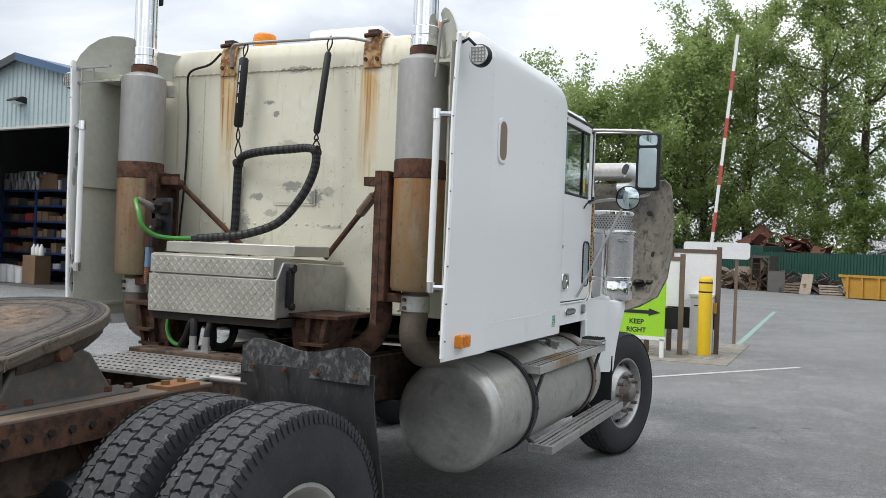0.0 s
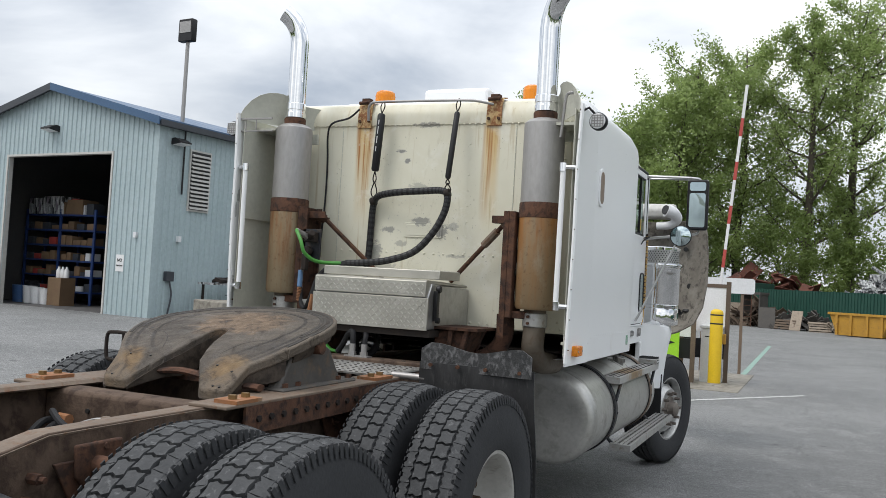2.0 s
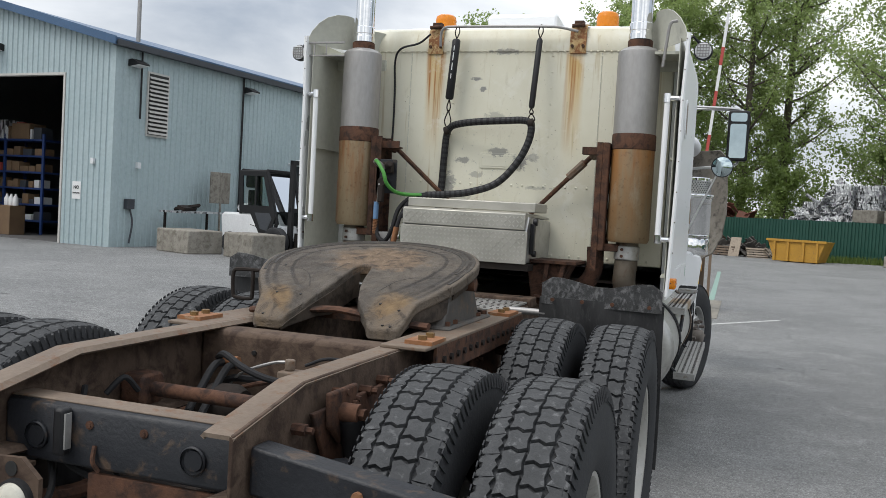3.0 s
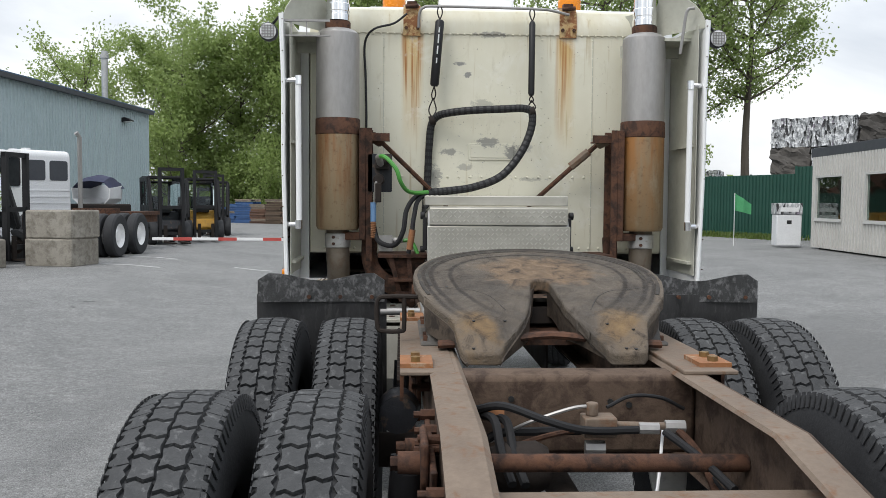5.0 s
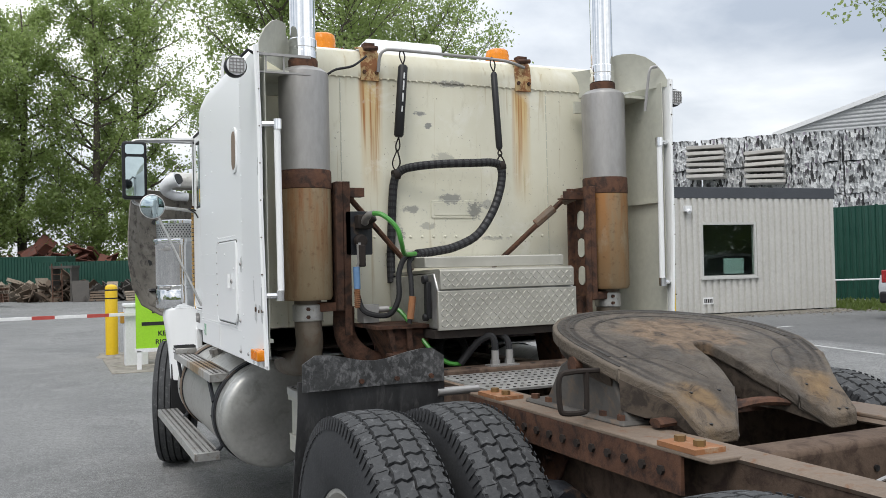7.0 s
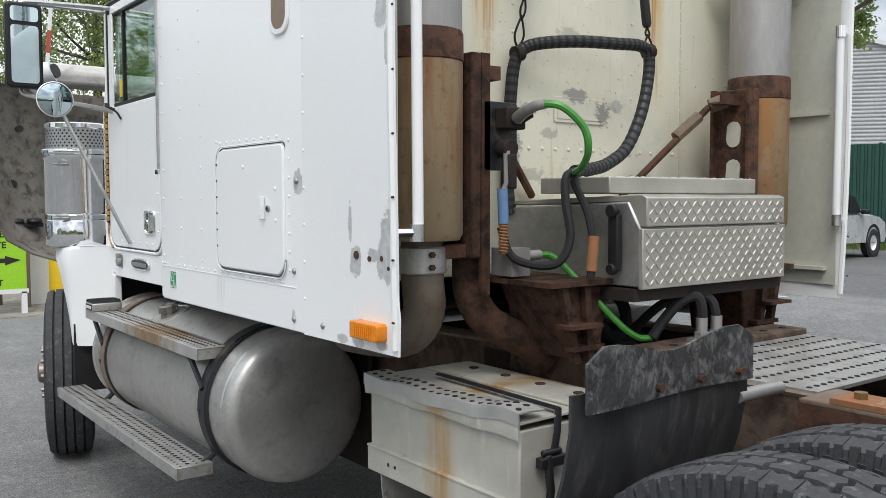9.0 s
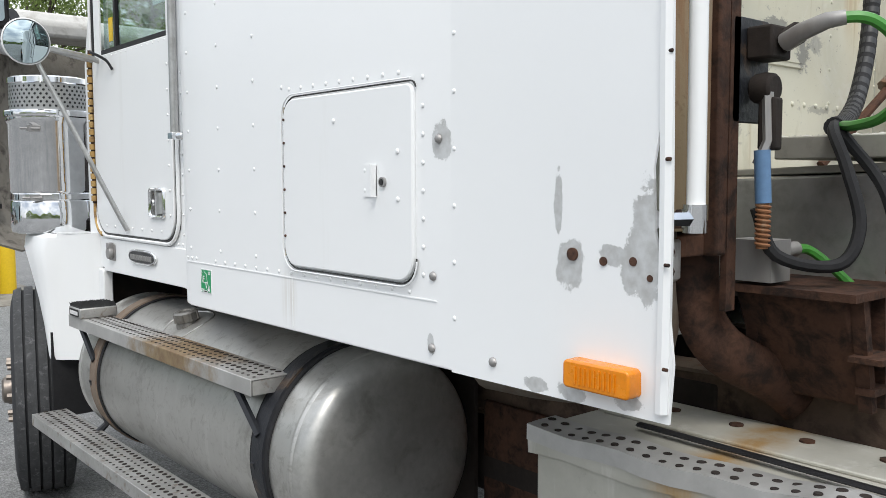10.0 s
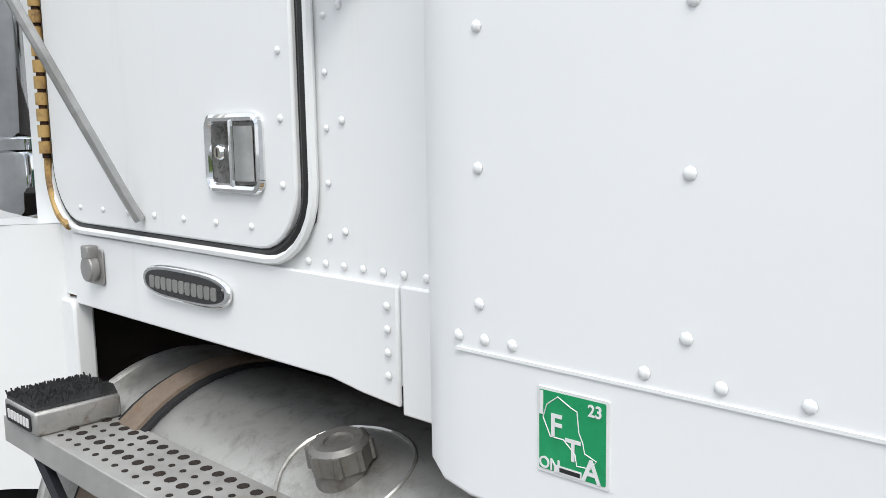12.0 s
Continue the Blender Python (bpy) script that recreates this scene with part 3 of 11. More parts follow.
YELLOW = worn("yellow_paint", (0.75, 0.50, 0.01), (0.70, 0.45, 0.01), 0.5, big=4, fine=50, dirt=(0.45, 0.32, 0.05), dirt_at=(0.66, 0.8), bump=0.08)
PLASTIC_WHITE = worn("white_plastic", (0.76, 0.77, 0.78), (0.70, 0.71, 0.72), 0.5, big=3, fine=30, dirt=(0.45, 0.45, 0.43), dirt_at=(0.66, 0.85), bump=0.04)
GREEN_SIGN = worn("lime_sign", (0.30, 0.62, 0.02), (0.34, 0.66, 0.03), 0.5, big=4, fine=40, bump=0.02)
STICKER = worn("green_sticker", (0.005, 0.28, 0.10), (0.01, 0.32, 0.12), 0.35, big=20, fine=90, bump=0.01)
SIGN_WHITE = worn("sign_white", (0.80, 0.80, 0.80), (0.76, 0.76, 0.76), 0.4, big=4, fine=40, bump=0.02)
INK = worn("black_ink", (0.012, 0.012, 0.012), (0.018, 0.018, 0.018), 0.5, big=20, fine=90, bump=0.01)
BADGE = worn("badge_black", (0.02, 0.021, 0.023), (0.03, 0.03, 0.032), 0.35, big=20, fine=90, bump=0.05)
CLAD_BLUE = worn("grey_blue_cladding", (0.365, 0.455, 0.475), (0.415, 0.50, 0.52), 0.5, big=0.8, fine=12, dirt=(0.29, 0.345, 0.36), dirt_at=(0.6, 0.85), bump=0.03)
CLAD_CREAM = worn("cream_cladding", (0.50, 0.49, 0.46), (0.55, 0.54, 0.51), 0.5, big=0.9, fine=12, dirt=(0.36, 0.34, 0.31), dirt_at=(0.62, 0.85), bump=0.03)
ROOF_BLUE = worn("blue_trim", (0.045, 0.10, 0.19), (0.06, 0.125, 0.23), 0.45, big=2, fine=20, bump=0.03)
TRIM_DARK = worn("dark_trim", (0.045, 0.05, 0.06), (0.06, 0.065, 0.075), 0.5, big=2, fine=20, bump=0.05)
# the dimness inside the workshop is put into this dark wall colour
INSIDE = worn("dim_shed_inside", (0.075, 0.074, 0.076), (0.11, 0.107, 0.105), 0.8, big=2, fine=20, bump=0.05)
CONCRETE = worn("weathered_concrete", (0.235, 0.215, 0.18), (0.32, 0.30, 0.26), 0.9, big=2.5, fine=30, dirt=(0.12, 0.105, 0.085), dirt_at=(0.45, 0.68), bump=0.4, per_object=0.12)
FENCE_GREEN = worn("green_fence_steel", (0.009, 0.056, 0.040), (0.014, 0.072, 0.050), 0.5, big=2, fine=20, bump=0.05)
WOOD = worn("weathered_wood", (0.25, 0.205, 0.16), (0.33, 0.275, 0.215), 0.85, big=3, fine=40, dirt=(0.14, 0.11, 0.085), dirt_at=(0.5, 0.72), bump=0.3, stretch=(1, 0.2, 1), per_object=0.25)
WOOD_DARK = worn("dark_wood", (0.12, 0.085, 0.06), (0.17, 0.125, 0.09), 0.85, big=3, fine=40, bump=0.3, per_object=0.25)
PALLET_BLUE = worn("blue_pallet", (0.05, 0.12, 0.28), (0.07, 0.15, 0.33), 0.75, big=3, fine=40, dirt=(0.2, 0.18, 0.15), dirt_at=(0.6, 0.8), bump=0.2, per_object=0.2)
WOOD_RED = worn("reddish_wood", (0.15, 0.085, 0.06), (0.22, 0.13, 0.09), 0.85, big=3, fine=40, dirt=(0.08, 0.055, 0.04), dirt_at=(0.5, 0.7), bump=0.3, per_object=0.4)
SHELF_BLUE = worn("blue_rack", (0.02, 0.05, 0.17), (0.03, 0.065, 0.21), 0.5, big=4, fine=40, bump=0.05)
CARTON = worn("brown_carton", (0.17, 0.105, 0.06), (0.23, 0.15, 0.085), 0.85, big=4, fine=40, bump=0.1, per_object=0.3)
BIN_ORANGE = worn("ochre_skip", (0.50, 0.27, 0.03), (0.42, 0.22, 0.03), 0.6, big=3, fine=30, dirt=(0.20, 0.11, 0.05), dirt_at=(0.55, 0.75), bump=0.2)
SCRAP_RED = worn("red_scrap", (0.16, 0.05, 0.035), (0.22, 0.09, 0.06), 0.8, big=1.5, fine=12, dirt=(0.08, 0.07, 0.065), dirt_at=(0.5, 0.7), bump=0.4, per_object=0.3)
def bale_scrap():
    """Pressed sheet: bright and dark crumpled pieces side by side."""
    q = Nodes("grey_scrap")
    mp = q.n("ShaderNodeMapping", Scale=(1.5, 1.5, 0.5))
    q.link(q.tc.outputs["Object"], mp.inputs["Vector"])
    vo = q.n("ShaderNodeTexVoronoi", Scale=8.0, Randomness=1.0)
    q.link(mp.outputs[0], vo.inputs["Vector"])
    hs = q.t.nodes.new("ShaderNodeSeparateColor")
    q.link(vo.outputs["Color"], hs.inputs[0])
    f = q.noise(9, 6, 0.7)
    col = q.mix(q.ramp(hs.outputs[0], 0.20, 0.70), (0.30, 0.31, 0.32), (0.68, 0.69, 0.70))
    col = q.mix(q.ramp(hs.outputs[1], 0.82, 0.87), col, (0.05, 0.05, 0.052))
    col = q.mix(q.ramp(hs.outputs[2], 0.93, 0.95), col, (0.28, 0.25, 0.30))
    col = q.mix(q.ramp(f, 0.62, 0.78, 0, 0.6), col, (0.12, 0.12, 0.122))
    q.bump(q.math("ADD", vo.outputs["Distance"], f), 0.9, 0.08)
    return q.done(col, 0.45, 0.25)


SCRAP_GREY = bale_scrap()
SCRAP_DARK = worn("dark_scrap", (0.06, 0.055, 0.05), (0.11, 0.10, 0.09), 0.8, big=2, fine=15, bump=0.5, per_object=0.3)
BARK = worn("bark", (0.085, 0.07, 0.055), (0.13, 0.11, 0.09), 0.9, big=5, fine=40, bump=0.5, stretch=(1, 1, 0.25))
LINE_WHITE = worn("road_paint", (0.55, 0.55, 0.54), (0.45, 0.45, 0.44), 0.8, big=6, fine=60, dirt=(0.22, 0.22, 0.22), dirt_at=(0.5, 0.62), bump=0.2)
LINE_GREEN = worn("green_road_paint", (0.22, 0.36, 0.30), (0.26, 0.40, 0.34), 0.8, big=6, fine=60, dirt=(0.2, 0.2, 0.2), dirt_at=(0.5, 0.62), bump=0.2)
CAR_SILVER = worn("silver_car_paint", (0.50, 0.51, 0.52), (0.54, 0.55, 0.56), 0.28, 0.15, big=2, fine=60, bump=0.01)
NAVY = worn("navy_canvas", (0.02, 0.025, 0.06), (0.03, 0.035, 0.08), 0.8, big=4, fine=40, bump=0.2)
TEAL = worn("teal_paint", (0.10, 0.45, 0.45), (0.12, 0.5, 0.5), 0.5, big=4, fine=40, bump=0.05)


def leaf_material(name, c1, c2):
    q = Nodes(name)
    gi = q.t.nodes.new("ShaderNodeNewGeometry")
    col = q.mix(gi.outputs["Random Per Island"], c1, c2)
    col = q.mix(q.ramp(q.noise(0.35, 3), 0.35, 0.65, 0, 0.5), col, tuple(x * 0.75 for x in c1))
    m = q.done(col, 0.5, 0.0)
    tr = q.n("ShaderNodeBsdfTranslucent")
    q.link(q.mix(0.5, col, tuple(min(1, x * 1.6) for x in c2)), tr.inputs["Color"])
    mx = q.n("ShaderNodeMixShader")
    mx.inputs[0].default_value = 0.5
    q.link(q.b.outputs[0], mx.inputs[1])
    q.link(tr.outputs[0], mx.inputs[2])
    q.link(mx.outputs[0], q.t.nodes["Material Output"].inputs["Surface"])
    return m


LEAF = leaf_material("poplar_leaves", (0.185, 0.255, 0.070), (0.320, 0.400, 0.150))
LEAF_DEEP = leaf_material("deep_leaves", (0.120, 0.175, 0.045), (0.215, 0.285, 0.090))
GRASS = leaf_material("grass_blades", (0.08, 0.125, 0.025), (0.17, 0.22, 0.06))


def streaked_box():
    """Dull grey box with one ochre run and dirt."""
    q = Nodes("grey_box")
    x, y, z = q.axis()
    a = q.noise(4, 6, 0.65)
    run = q.noise(13, 6, 0.7, (1, 1, 0.09), 0.0)
    col = q.mix(q.ramp(a, 0.35, 0.7), (0.40, 0.39, 0.34), (0.53, 0.52, 0.465))
    col = q.mix(q.ramp(q.noise(16, 6, 0.7, (1, 1, 0.15)), 0.56, 0.72, 0, 0.55), col, (0.63, 0.62, 0.58))
    d = q.math("ABSOLUTE", q.math("SUBTRACT", q.math("ADD", y, q.math("MULTIPLY", q.math("SUBTRACT", a, 0.5), 0.10)), 0.17))
    m = q.math("MULTIPLY", q.ramp(d, 0.085, 0.01), q.ramp(run, 0.30, 0.60, 0.25, 1.0))
    col = q.mix(q.math("MULTIPLY", m, 0.9), col, (0.36, 0.20, 0.045))
    col = q.mix(q.ramp(q.noise(9, 7, 0.7), 0.60, 0.75, 0, 0.6), col, (0.17, 0.155, 0.13))
    q.bump(q.noise(30, 4), 0.15, 0.005)
    return q.done(col, q.ramp(a, 0.3, 0.7, 0.45, 0.6), 0.25)


GREY_BOX = streaked_box()


def rusty_step():
    """Perforated aluminium step, rusted brown over its middle."""
    q = Nodes("rusty_step")
    x, y, z = q.axis()
    a = q.noise(9, 6, 0.65)
    wob = q.math("MULTIPLY", q.math("SUBTRACT", q.noise(12, 6, 0.7), 0.5), 1.8)
    col = q.mix(q.ramp(a, 0.35, 0.7), (0.40, 0.395, 0.38), (0.52, 0.515, 0.50))
    col = q.mix(q.math("MULTIPLY", q.blob((y, z), (2.0, 1.0), (0.36, 0.30), wob, 0.6), 0.85), col, q.mix(q.ramp(q.noise(20, 5), 0.4, 0.62), (0.21, 0.115, 0.035), (0.30, 0.20, 0.08)))
    q.bump(q.noise(60, 3), 0.25, 0.004)
    return q.done(col, q.ramp(a, 0.3, 0.7, 0.4, 0.6), 0.5)


RUSTY_STEP = rusty_step()
BRACKET_RUST = worn("patchy_bracket", (0.46, 0.28, 0.10), (0.56, 0.43, 0.24), 0.75, big=8, fine=60, dirt=(0.20, 0.065, 0.018), dirt_at=(0.44, 0.53), bump=0.5)


# ---- ground ----
def rise(x, y):
    """The yard climbs a little to both sides of the lane."""
    t = min(max((-6.0 - x) / 3.5, 0.0), 1.0)
    q = min(max((x - 2.0) / 4.0, 0.0), 1.0)
    return 0.28 * t * t * (3 - 2 * t) + 0.13 * q * q * (3 - 2 * q)


gx = [-900, -300, -120, -60, -40, -30, -24, -20, -17, -15, -13] + [-12 + 0.5 * i for i in range(13)] + [-5, 0, 2, 2.5, 3, 3.5, 4, 4.5, 5, 5.5, 6, 10, 20, 40, 80, 200, 900]
gy = [-900, -300, -100, -40, -20, -10, 0, 10, 20, 30, 40, 50, 60, 80, 120, 300, 900]
g = Geo().sheet([[(x, y, rise(x, y)) for x in gx] for y in gy])
tagged(solid("ground", g, ASPHALT, pose(0, 0, 0), "worn grey asphalt of the scrap yard", "ground", kind="structure"))


# ---- the truck ----
TM = pose(-2.80, 3.7, 0)
truck = thing("semi_truck", TM, "old white conventional semi tractor with rusty frame and open hood", "truck", pivot=(0, 3.7, 0))


def both(fn):
    for s in (-1, 1):
        fn(s)


# sleeper and cab shells
g = Geo()
prof = rounded(-1.165, 1.165, 1.170, 2.84, (0.005, 0.005, 0.16, 0.16), 7)
inner = 4.32
ys = [(4.225, 0.07), (4.245, 0.03), (4.29, 0.0), (5.45, 0.0), (5.60, 0.0), (5.64, 0.006), (5.67, 0.020), (5.69, 0.042), (5.70, 0.075), (5.705, 0.14)]
lift = {5.64: 0.004, 5.67: 0.014, 5.69: 0.030, 5.70: 0.055, 5.705: 0.08}
rows = []
for y, d in ys:
    rows.append([((abs(u) - d) * (1 if u > 0 else -1), y, z - (min(d, 0.06) if z > 1.5 else -lift.get(y, 0.0)) - max(0, (y - 5.5)) * (0.25 if z > 2.6 else 0)) for u, z in prof + prof[:1]])
g.sheet(rows)
n = len(prof)
k = len(rows)
g.f.append(tuple(range((k - 1) * (n + 1), (k - 1) * (n + 1) + n)))
part("sleeper_shell", g, SIDE_WHITE, truck, "white riveted sleeper box with dull paint", angle=30)

g = Geo()
g.prism(rounded(-1.09, 1.09, 1.33, 2.765, (0.0, 0.0, 0.09, 0.09), 5), "y", 4.212, 4.30)
part("rear_wall", g, WALL_CREAM, truck, "aged cream rear wall with rust runs and scuffs", bevel=0.01)
g = Geo()
g.prism([(4.222, 2.66), (4.205, 2.672), (4.203, 2.70), (4.212, 2.76), (4.24, 2.815), (4.29, 2.838), (4.36, 2.846), (4.36, 2.80)], "x", -1.02, 1.02)
part("roof_edge", g, WALL_CREAM, truck, "cream rolled roof edge")

# cab
g = Geo()
half = [(1.0, 1.19), (1.0, 1.36), (1.0, 2.145), (1.0, 2.655), (0.985, 2.715), (0.945, 2.765), (0.89, 2.79), (0.8, 2.80)]
cab = half + [(-u, z) for u, z in half[::-1]]
cab_y = (5.66, 6.12, 6.50, 6.83)
for i in range(len(cab_y) - 1):
    for j in range(len(cab) - 1):
        if i > 0 and j in (2, 12):
            continue
        (u0, z0), (u1, z1) = cab[j], cab[j + 1]
        g.add([(u0, cab_y[i], z0), (u1, cab_y[i], z1), (u1, cab_y[i + 1], z1), (u0, cab_y[i + 1], z0)], [(0, 1, 2, 3)])
for sgn in (-1, 1):
    g.add([(sgn, 6.83, 1.19), (sgn, 7.04, 1.19), (sgn, 7.04, 2.10), (sgn, 6.83, 2.145)], [(0, 1, 2, 3)])
    g.add([(sgn, 6.83, 2.145), (sgn, 7.04, 2.10), (sgn * 0.99, 6.90, 2.655), (sgn, 6.83, 2.655)], [(0, 1, 2, 3)])
    g.add([(sgn, 6.83, 2.655), (sgn * 0.99, 6.90, 2.655), (sgn * 0.93, 6.86, 2.77), (sgn * 0.945, 6.83, 2.765)], [(0, 1, 2, 3)])
g.add([(-0.93, 6.83, 2.79), (0.93, 6.83, 2.79), (0.93, 6.90, 2.70), (-0.93, 6.90, 2.70)], [(0, 1, 2, 3)])
g.add([(-1, 7.04, 1.19), (1, 7.04, 1.19), (1, 7.04, 2.10), (-1, 7.04, 2.10)], [(0, 1, 2, 3)])
part("cab_shell", g, WHITE, truck, "white cab shell", angle=30)
g = Geo().add([(-0.96, 7.035, 2.11), (0.96, 7.035, 2.11), (0.92, 6.905, 2.69), (-0.92, 6.905, 2.69)], [(0, 1, 2, 3)])
ws = part("windshield", g, GLASS, truck)
ws.visible_shadow = False
g = Geo()
g.box(-0.94, 0.94, 5.75, 6.98, 1.30, 1.40)
g.box(-0.92, 0.92, 6.75, 7.0, 1.40, 2.05)
part("dashboard", g, BLACK, truck, bevel=0.03)
for sgn in (-1, 1):
    g = Geo()
    g.box(sgn * 0.55 - 0.25, sgn * 0.55 + 0.25, 5.85, 6.35, 1.40, 1.80)
    g.box(sgn * 0.55 - 0.25, sgn * 0.55 + 0.25, 5.80, 5.95, 1.80, 2.45)
    part("cab_seat", g, TRIM_DARK, truck, "dark cloth cab seat", bevel=0.05)

# side extender panels behind the sleeper
def extender(s):
    g = Geo()
    rows = []
    for i in range(9):
        t = i / 8
        y = 4.29 - t * 0.555
        col = []
        for j in range(15):
            z = 1.168 + (2.685 - 1.168) * j / 14
            dent = 0.0
            if s < 0:
                dent = 0.02 * math.exp(-((z - 1.55) / 0.10) ** 2) * t ** 3 + 0.012 * math.sin(z * 9) * t ** 4
            bow = 0.018 * t * math.sin(math.pi * (z - 1.2) / 1.5)
            edge = 0.004 if j == 0 else 0.0
            col.append((s * (1.1592 + 0.004 * t + bow + (0.03 * t if z > 2.3 else 0.0) * (z - 2.3) * 2), y + (dent if t > 0.8 else 0) + 0.010 * t ** 4 * (1 if j == 0 else 0), z + edge * t))
        rows.append(col)
    g.sheet(rows, 0.006 * s)
    ex = part("side_extender", g, SIDE_WHITE, truck, "white side extender with chipped rear edge")
    g = Geo()
    lip = [(s * 1.170, 3.746, 1.19), (s * 1.178, 3.738, 1.5), (s * 1.187, 3.736, 1.9), (s * 1.187, 3.736, 2.3), (s * 1.20, 3.738, 2.68)]
    g.tube(smooth_line(lip, 5), 0.012, 6)
    part("edge_strip", g, WHITE, ex)
    g = Geo()
    rows = [[(s * (1.150 + 0.006 * math.sin(math.pi * t / 6)), 4.27 - 0.085 * t, z) for t in range(7)] for z in (1.23, 1.5, 2.0, 2.4, 2.66)]
    g.sheet(rows, -0.004 * s)
    part("inner_skin", g, CREAM_IN, ex, "greenish cream inner face")
    g = Geo()
    for z, u in ((1.30, 1.125), (1.98, 1.135), (2.60, 1.0)):
        g.box(min(s * u, s * 1.16), max(s * u, s * 1.16), 3.80 if u > 1.1 else 3.90, 4.20, z - 0.008, z + 0.008)
    g.box(min(s * 0.80, s * 1.162), max(s * 0.80, s * 1.162), 4.13, 4.15, 2.53, 2.60)
    pieces("cross_rib", g, CREAM_IN, ex)
    # ear above: a plate that slants inward to the sleeper, its scalloped top curling in
    g = Geo()
    crest = [(0.0, 2.665), (0.04, 2.73), (0.10, 2.79), (0.18, 2.838), (0.28, 2.866), (0.38, 2.874), (0.46, 2.872), (0.50, 2.866), (0.515, 2.846), (0.55, 2.828), (0.62, 2.816), (0.75, 2.811), (1.0, 2.809)]
    rows = []
    for t, zt in crest:
        zs = [2.64 + (zt - 2.64) * 0.93 * k / 6 for k in range(7)]
        rows.append([(s * (1.190 - 0.33 * t - 0.05 * ((z - 2.64) / 0.23) ** 2), 3.745 + 0.50 * t, z) for z in zs])
    g.sheet(rows, -0.005 * s)
    part("ear_panel", g, CREAM_IN, ex, "curved cream corner panel with a scalloped edge")
    if s < 0:
        g = Geo()
        g.box(-1.185, -0.93, 3.752, 3.765, 2.640, 2.652)
        g.box(-1.185, -0.93, 3.760, 3.775, 2.560, 2.568)
        for u in (-1.145, -1.06):
            g.box(u - 0.003, u + 0.003, 3.758, 3.764, 2.568, 2.640)
        pieces("ear_stiffener", g, MUFFLER, ex)
    else:
        g = Geo()
        g.tube(smooth_line([(1.06, 3.80, 2.50), (1.075, 3.79, 2.64), (1.09, 3.78, 2.74), (1.13, 3.77, 2.755)], 5), 0.009, 6)
        part("ear_bracket", g, MUFFLER, ex, "bent steel corner bracket")
    g = Geo()
    g.tube([(s * 1.10, 3.735, 1.50), (s * 1.105, 3.735, 2.33)], 0.016, 12)
    part("grab_bar", g, WHITE, ex, "white grab bar")
    g = Geo()
    for z in (1.515, 2.315):
        g.tube([(s * 1.175, 3.76, z), (s * 1.10, 3.735, z)], 0.016, 8)
        g.cyl((s * 1.103, 3.735, z - 0.024), (s * 1.103, 3.735, z + 0.024), 0.0205, 14)
    pieces("bar_foot", g, CHROME, ex)
    g = Geo()
    g.lathe([(0.0, 0.0), (0.045, 0.0), (0.052, 0.012), (0.052, 0.04), (0.03, 0.055), (0, 0.055)], (s * 1.277, 3.79, 2.59), "y", 24)
    lamp = part("work_lamp", g, BLACK, ex)
    g = Geo()
    g.lathe([(0.0, -0.006), (0.044, -0.004), (0.046, 0.004)], (s * 1.277, 3.79, 2.59), "y", 24)
    part("lens", g, SIGN_WHITE, lamp, "clear ribbed lens")
    g = Geo()
    for j in range(-2, 3):
        g.box(s * 1.277 + j * 0.016 - 0.002, s * 1.277 + j * 0.016 + 0.002, 3.780, 3.785, 2.555, 2.625)
        g.box(s * 1.277 - 0.035, s * 1.277 + 0.035, 3.780, 3.785, 2.59 + j * 0.016 - 0.002, 2.59 + j * 0.016 + 0.002)
    part("grille", g, MUFFLER, lamp)
    g = Geo()
    g.tube([(s * 1.19, 3.80, 2.655), (s * 1.22, 3.80, 2.67), (s * 1.26, 3.82, 2.63)], 0.008, 6)
    part("bracket", g, BLACK, lamp)
    g = Geo()
    x0, x1 = sorted((s * 1.165, s * 1.205))
    g.prism(rounded(3.885, 4.005, 1.225, 1.285, 0.008, 2) if s > 0 else rounded(3.79, 3.938, 1.207, 1.258, 0.008, 2), "x", x0, x1)
    ml = part("marker_light", g, AMBER, ex, "amber side marker light", bevel=0.004)
    ya, yb, za, zb = (3.885, 4.005, 1.225, 1.285) if s > 0 else (3.79, 3.938, 1.207, 1.258)
    xo = s * 1.206
    g = Geo()
    for k in range(9):
        yy = ya + 0.03 + (yb - ya - 0.06) * k / 8
        g.box(xo - 0.0015, xo + 0.0015, yy - 0.002, yy + 0.002, za + 0.010, zb - 0.010)
    part("lens_ribs", g, AMBER, ml)
    g = Geo()
    for yy in (ya + 0.013, yb - 0.013):
        g.cyl((xo - 0.002, yy, (za + zb) / 2), (xo + s * 0.002, yy, (za + zb) / 2), 0.006, 10)
    pieces("screw", g, MUFFLER, ml)
    g = Geo()
    for k in range(9):
        zz = 1.27 + k * 0.172
        g.cyl((s * 1.190, 3.732, zz), (s * 1.190, 3.7235, zz), 0.0032, 8)
    pieces("edge_bolt", g, RUST_DARK, ex)


both(extender)


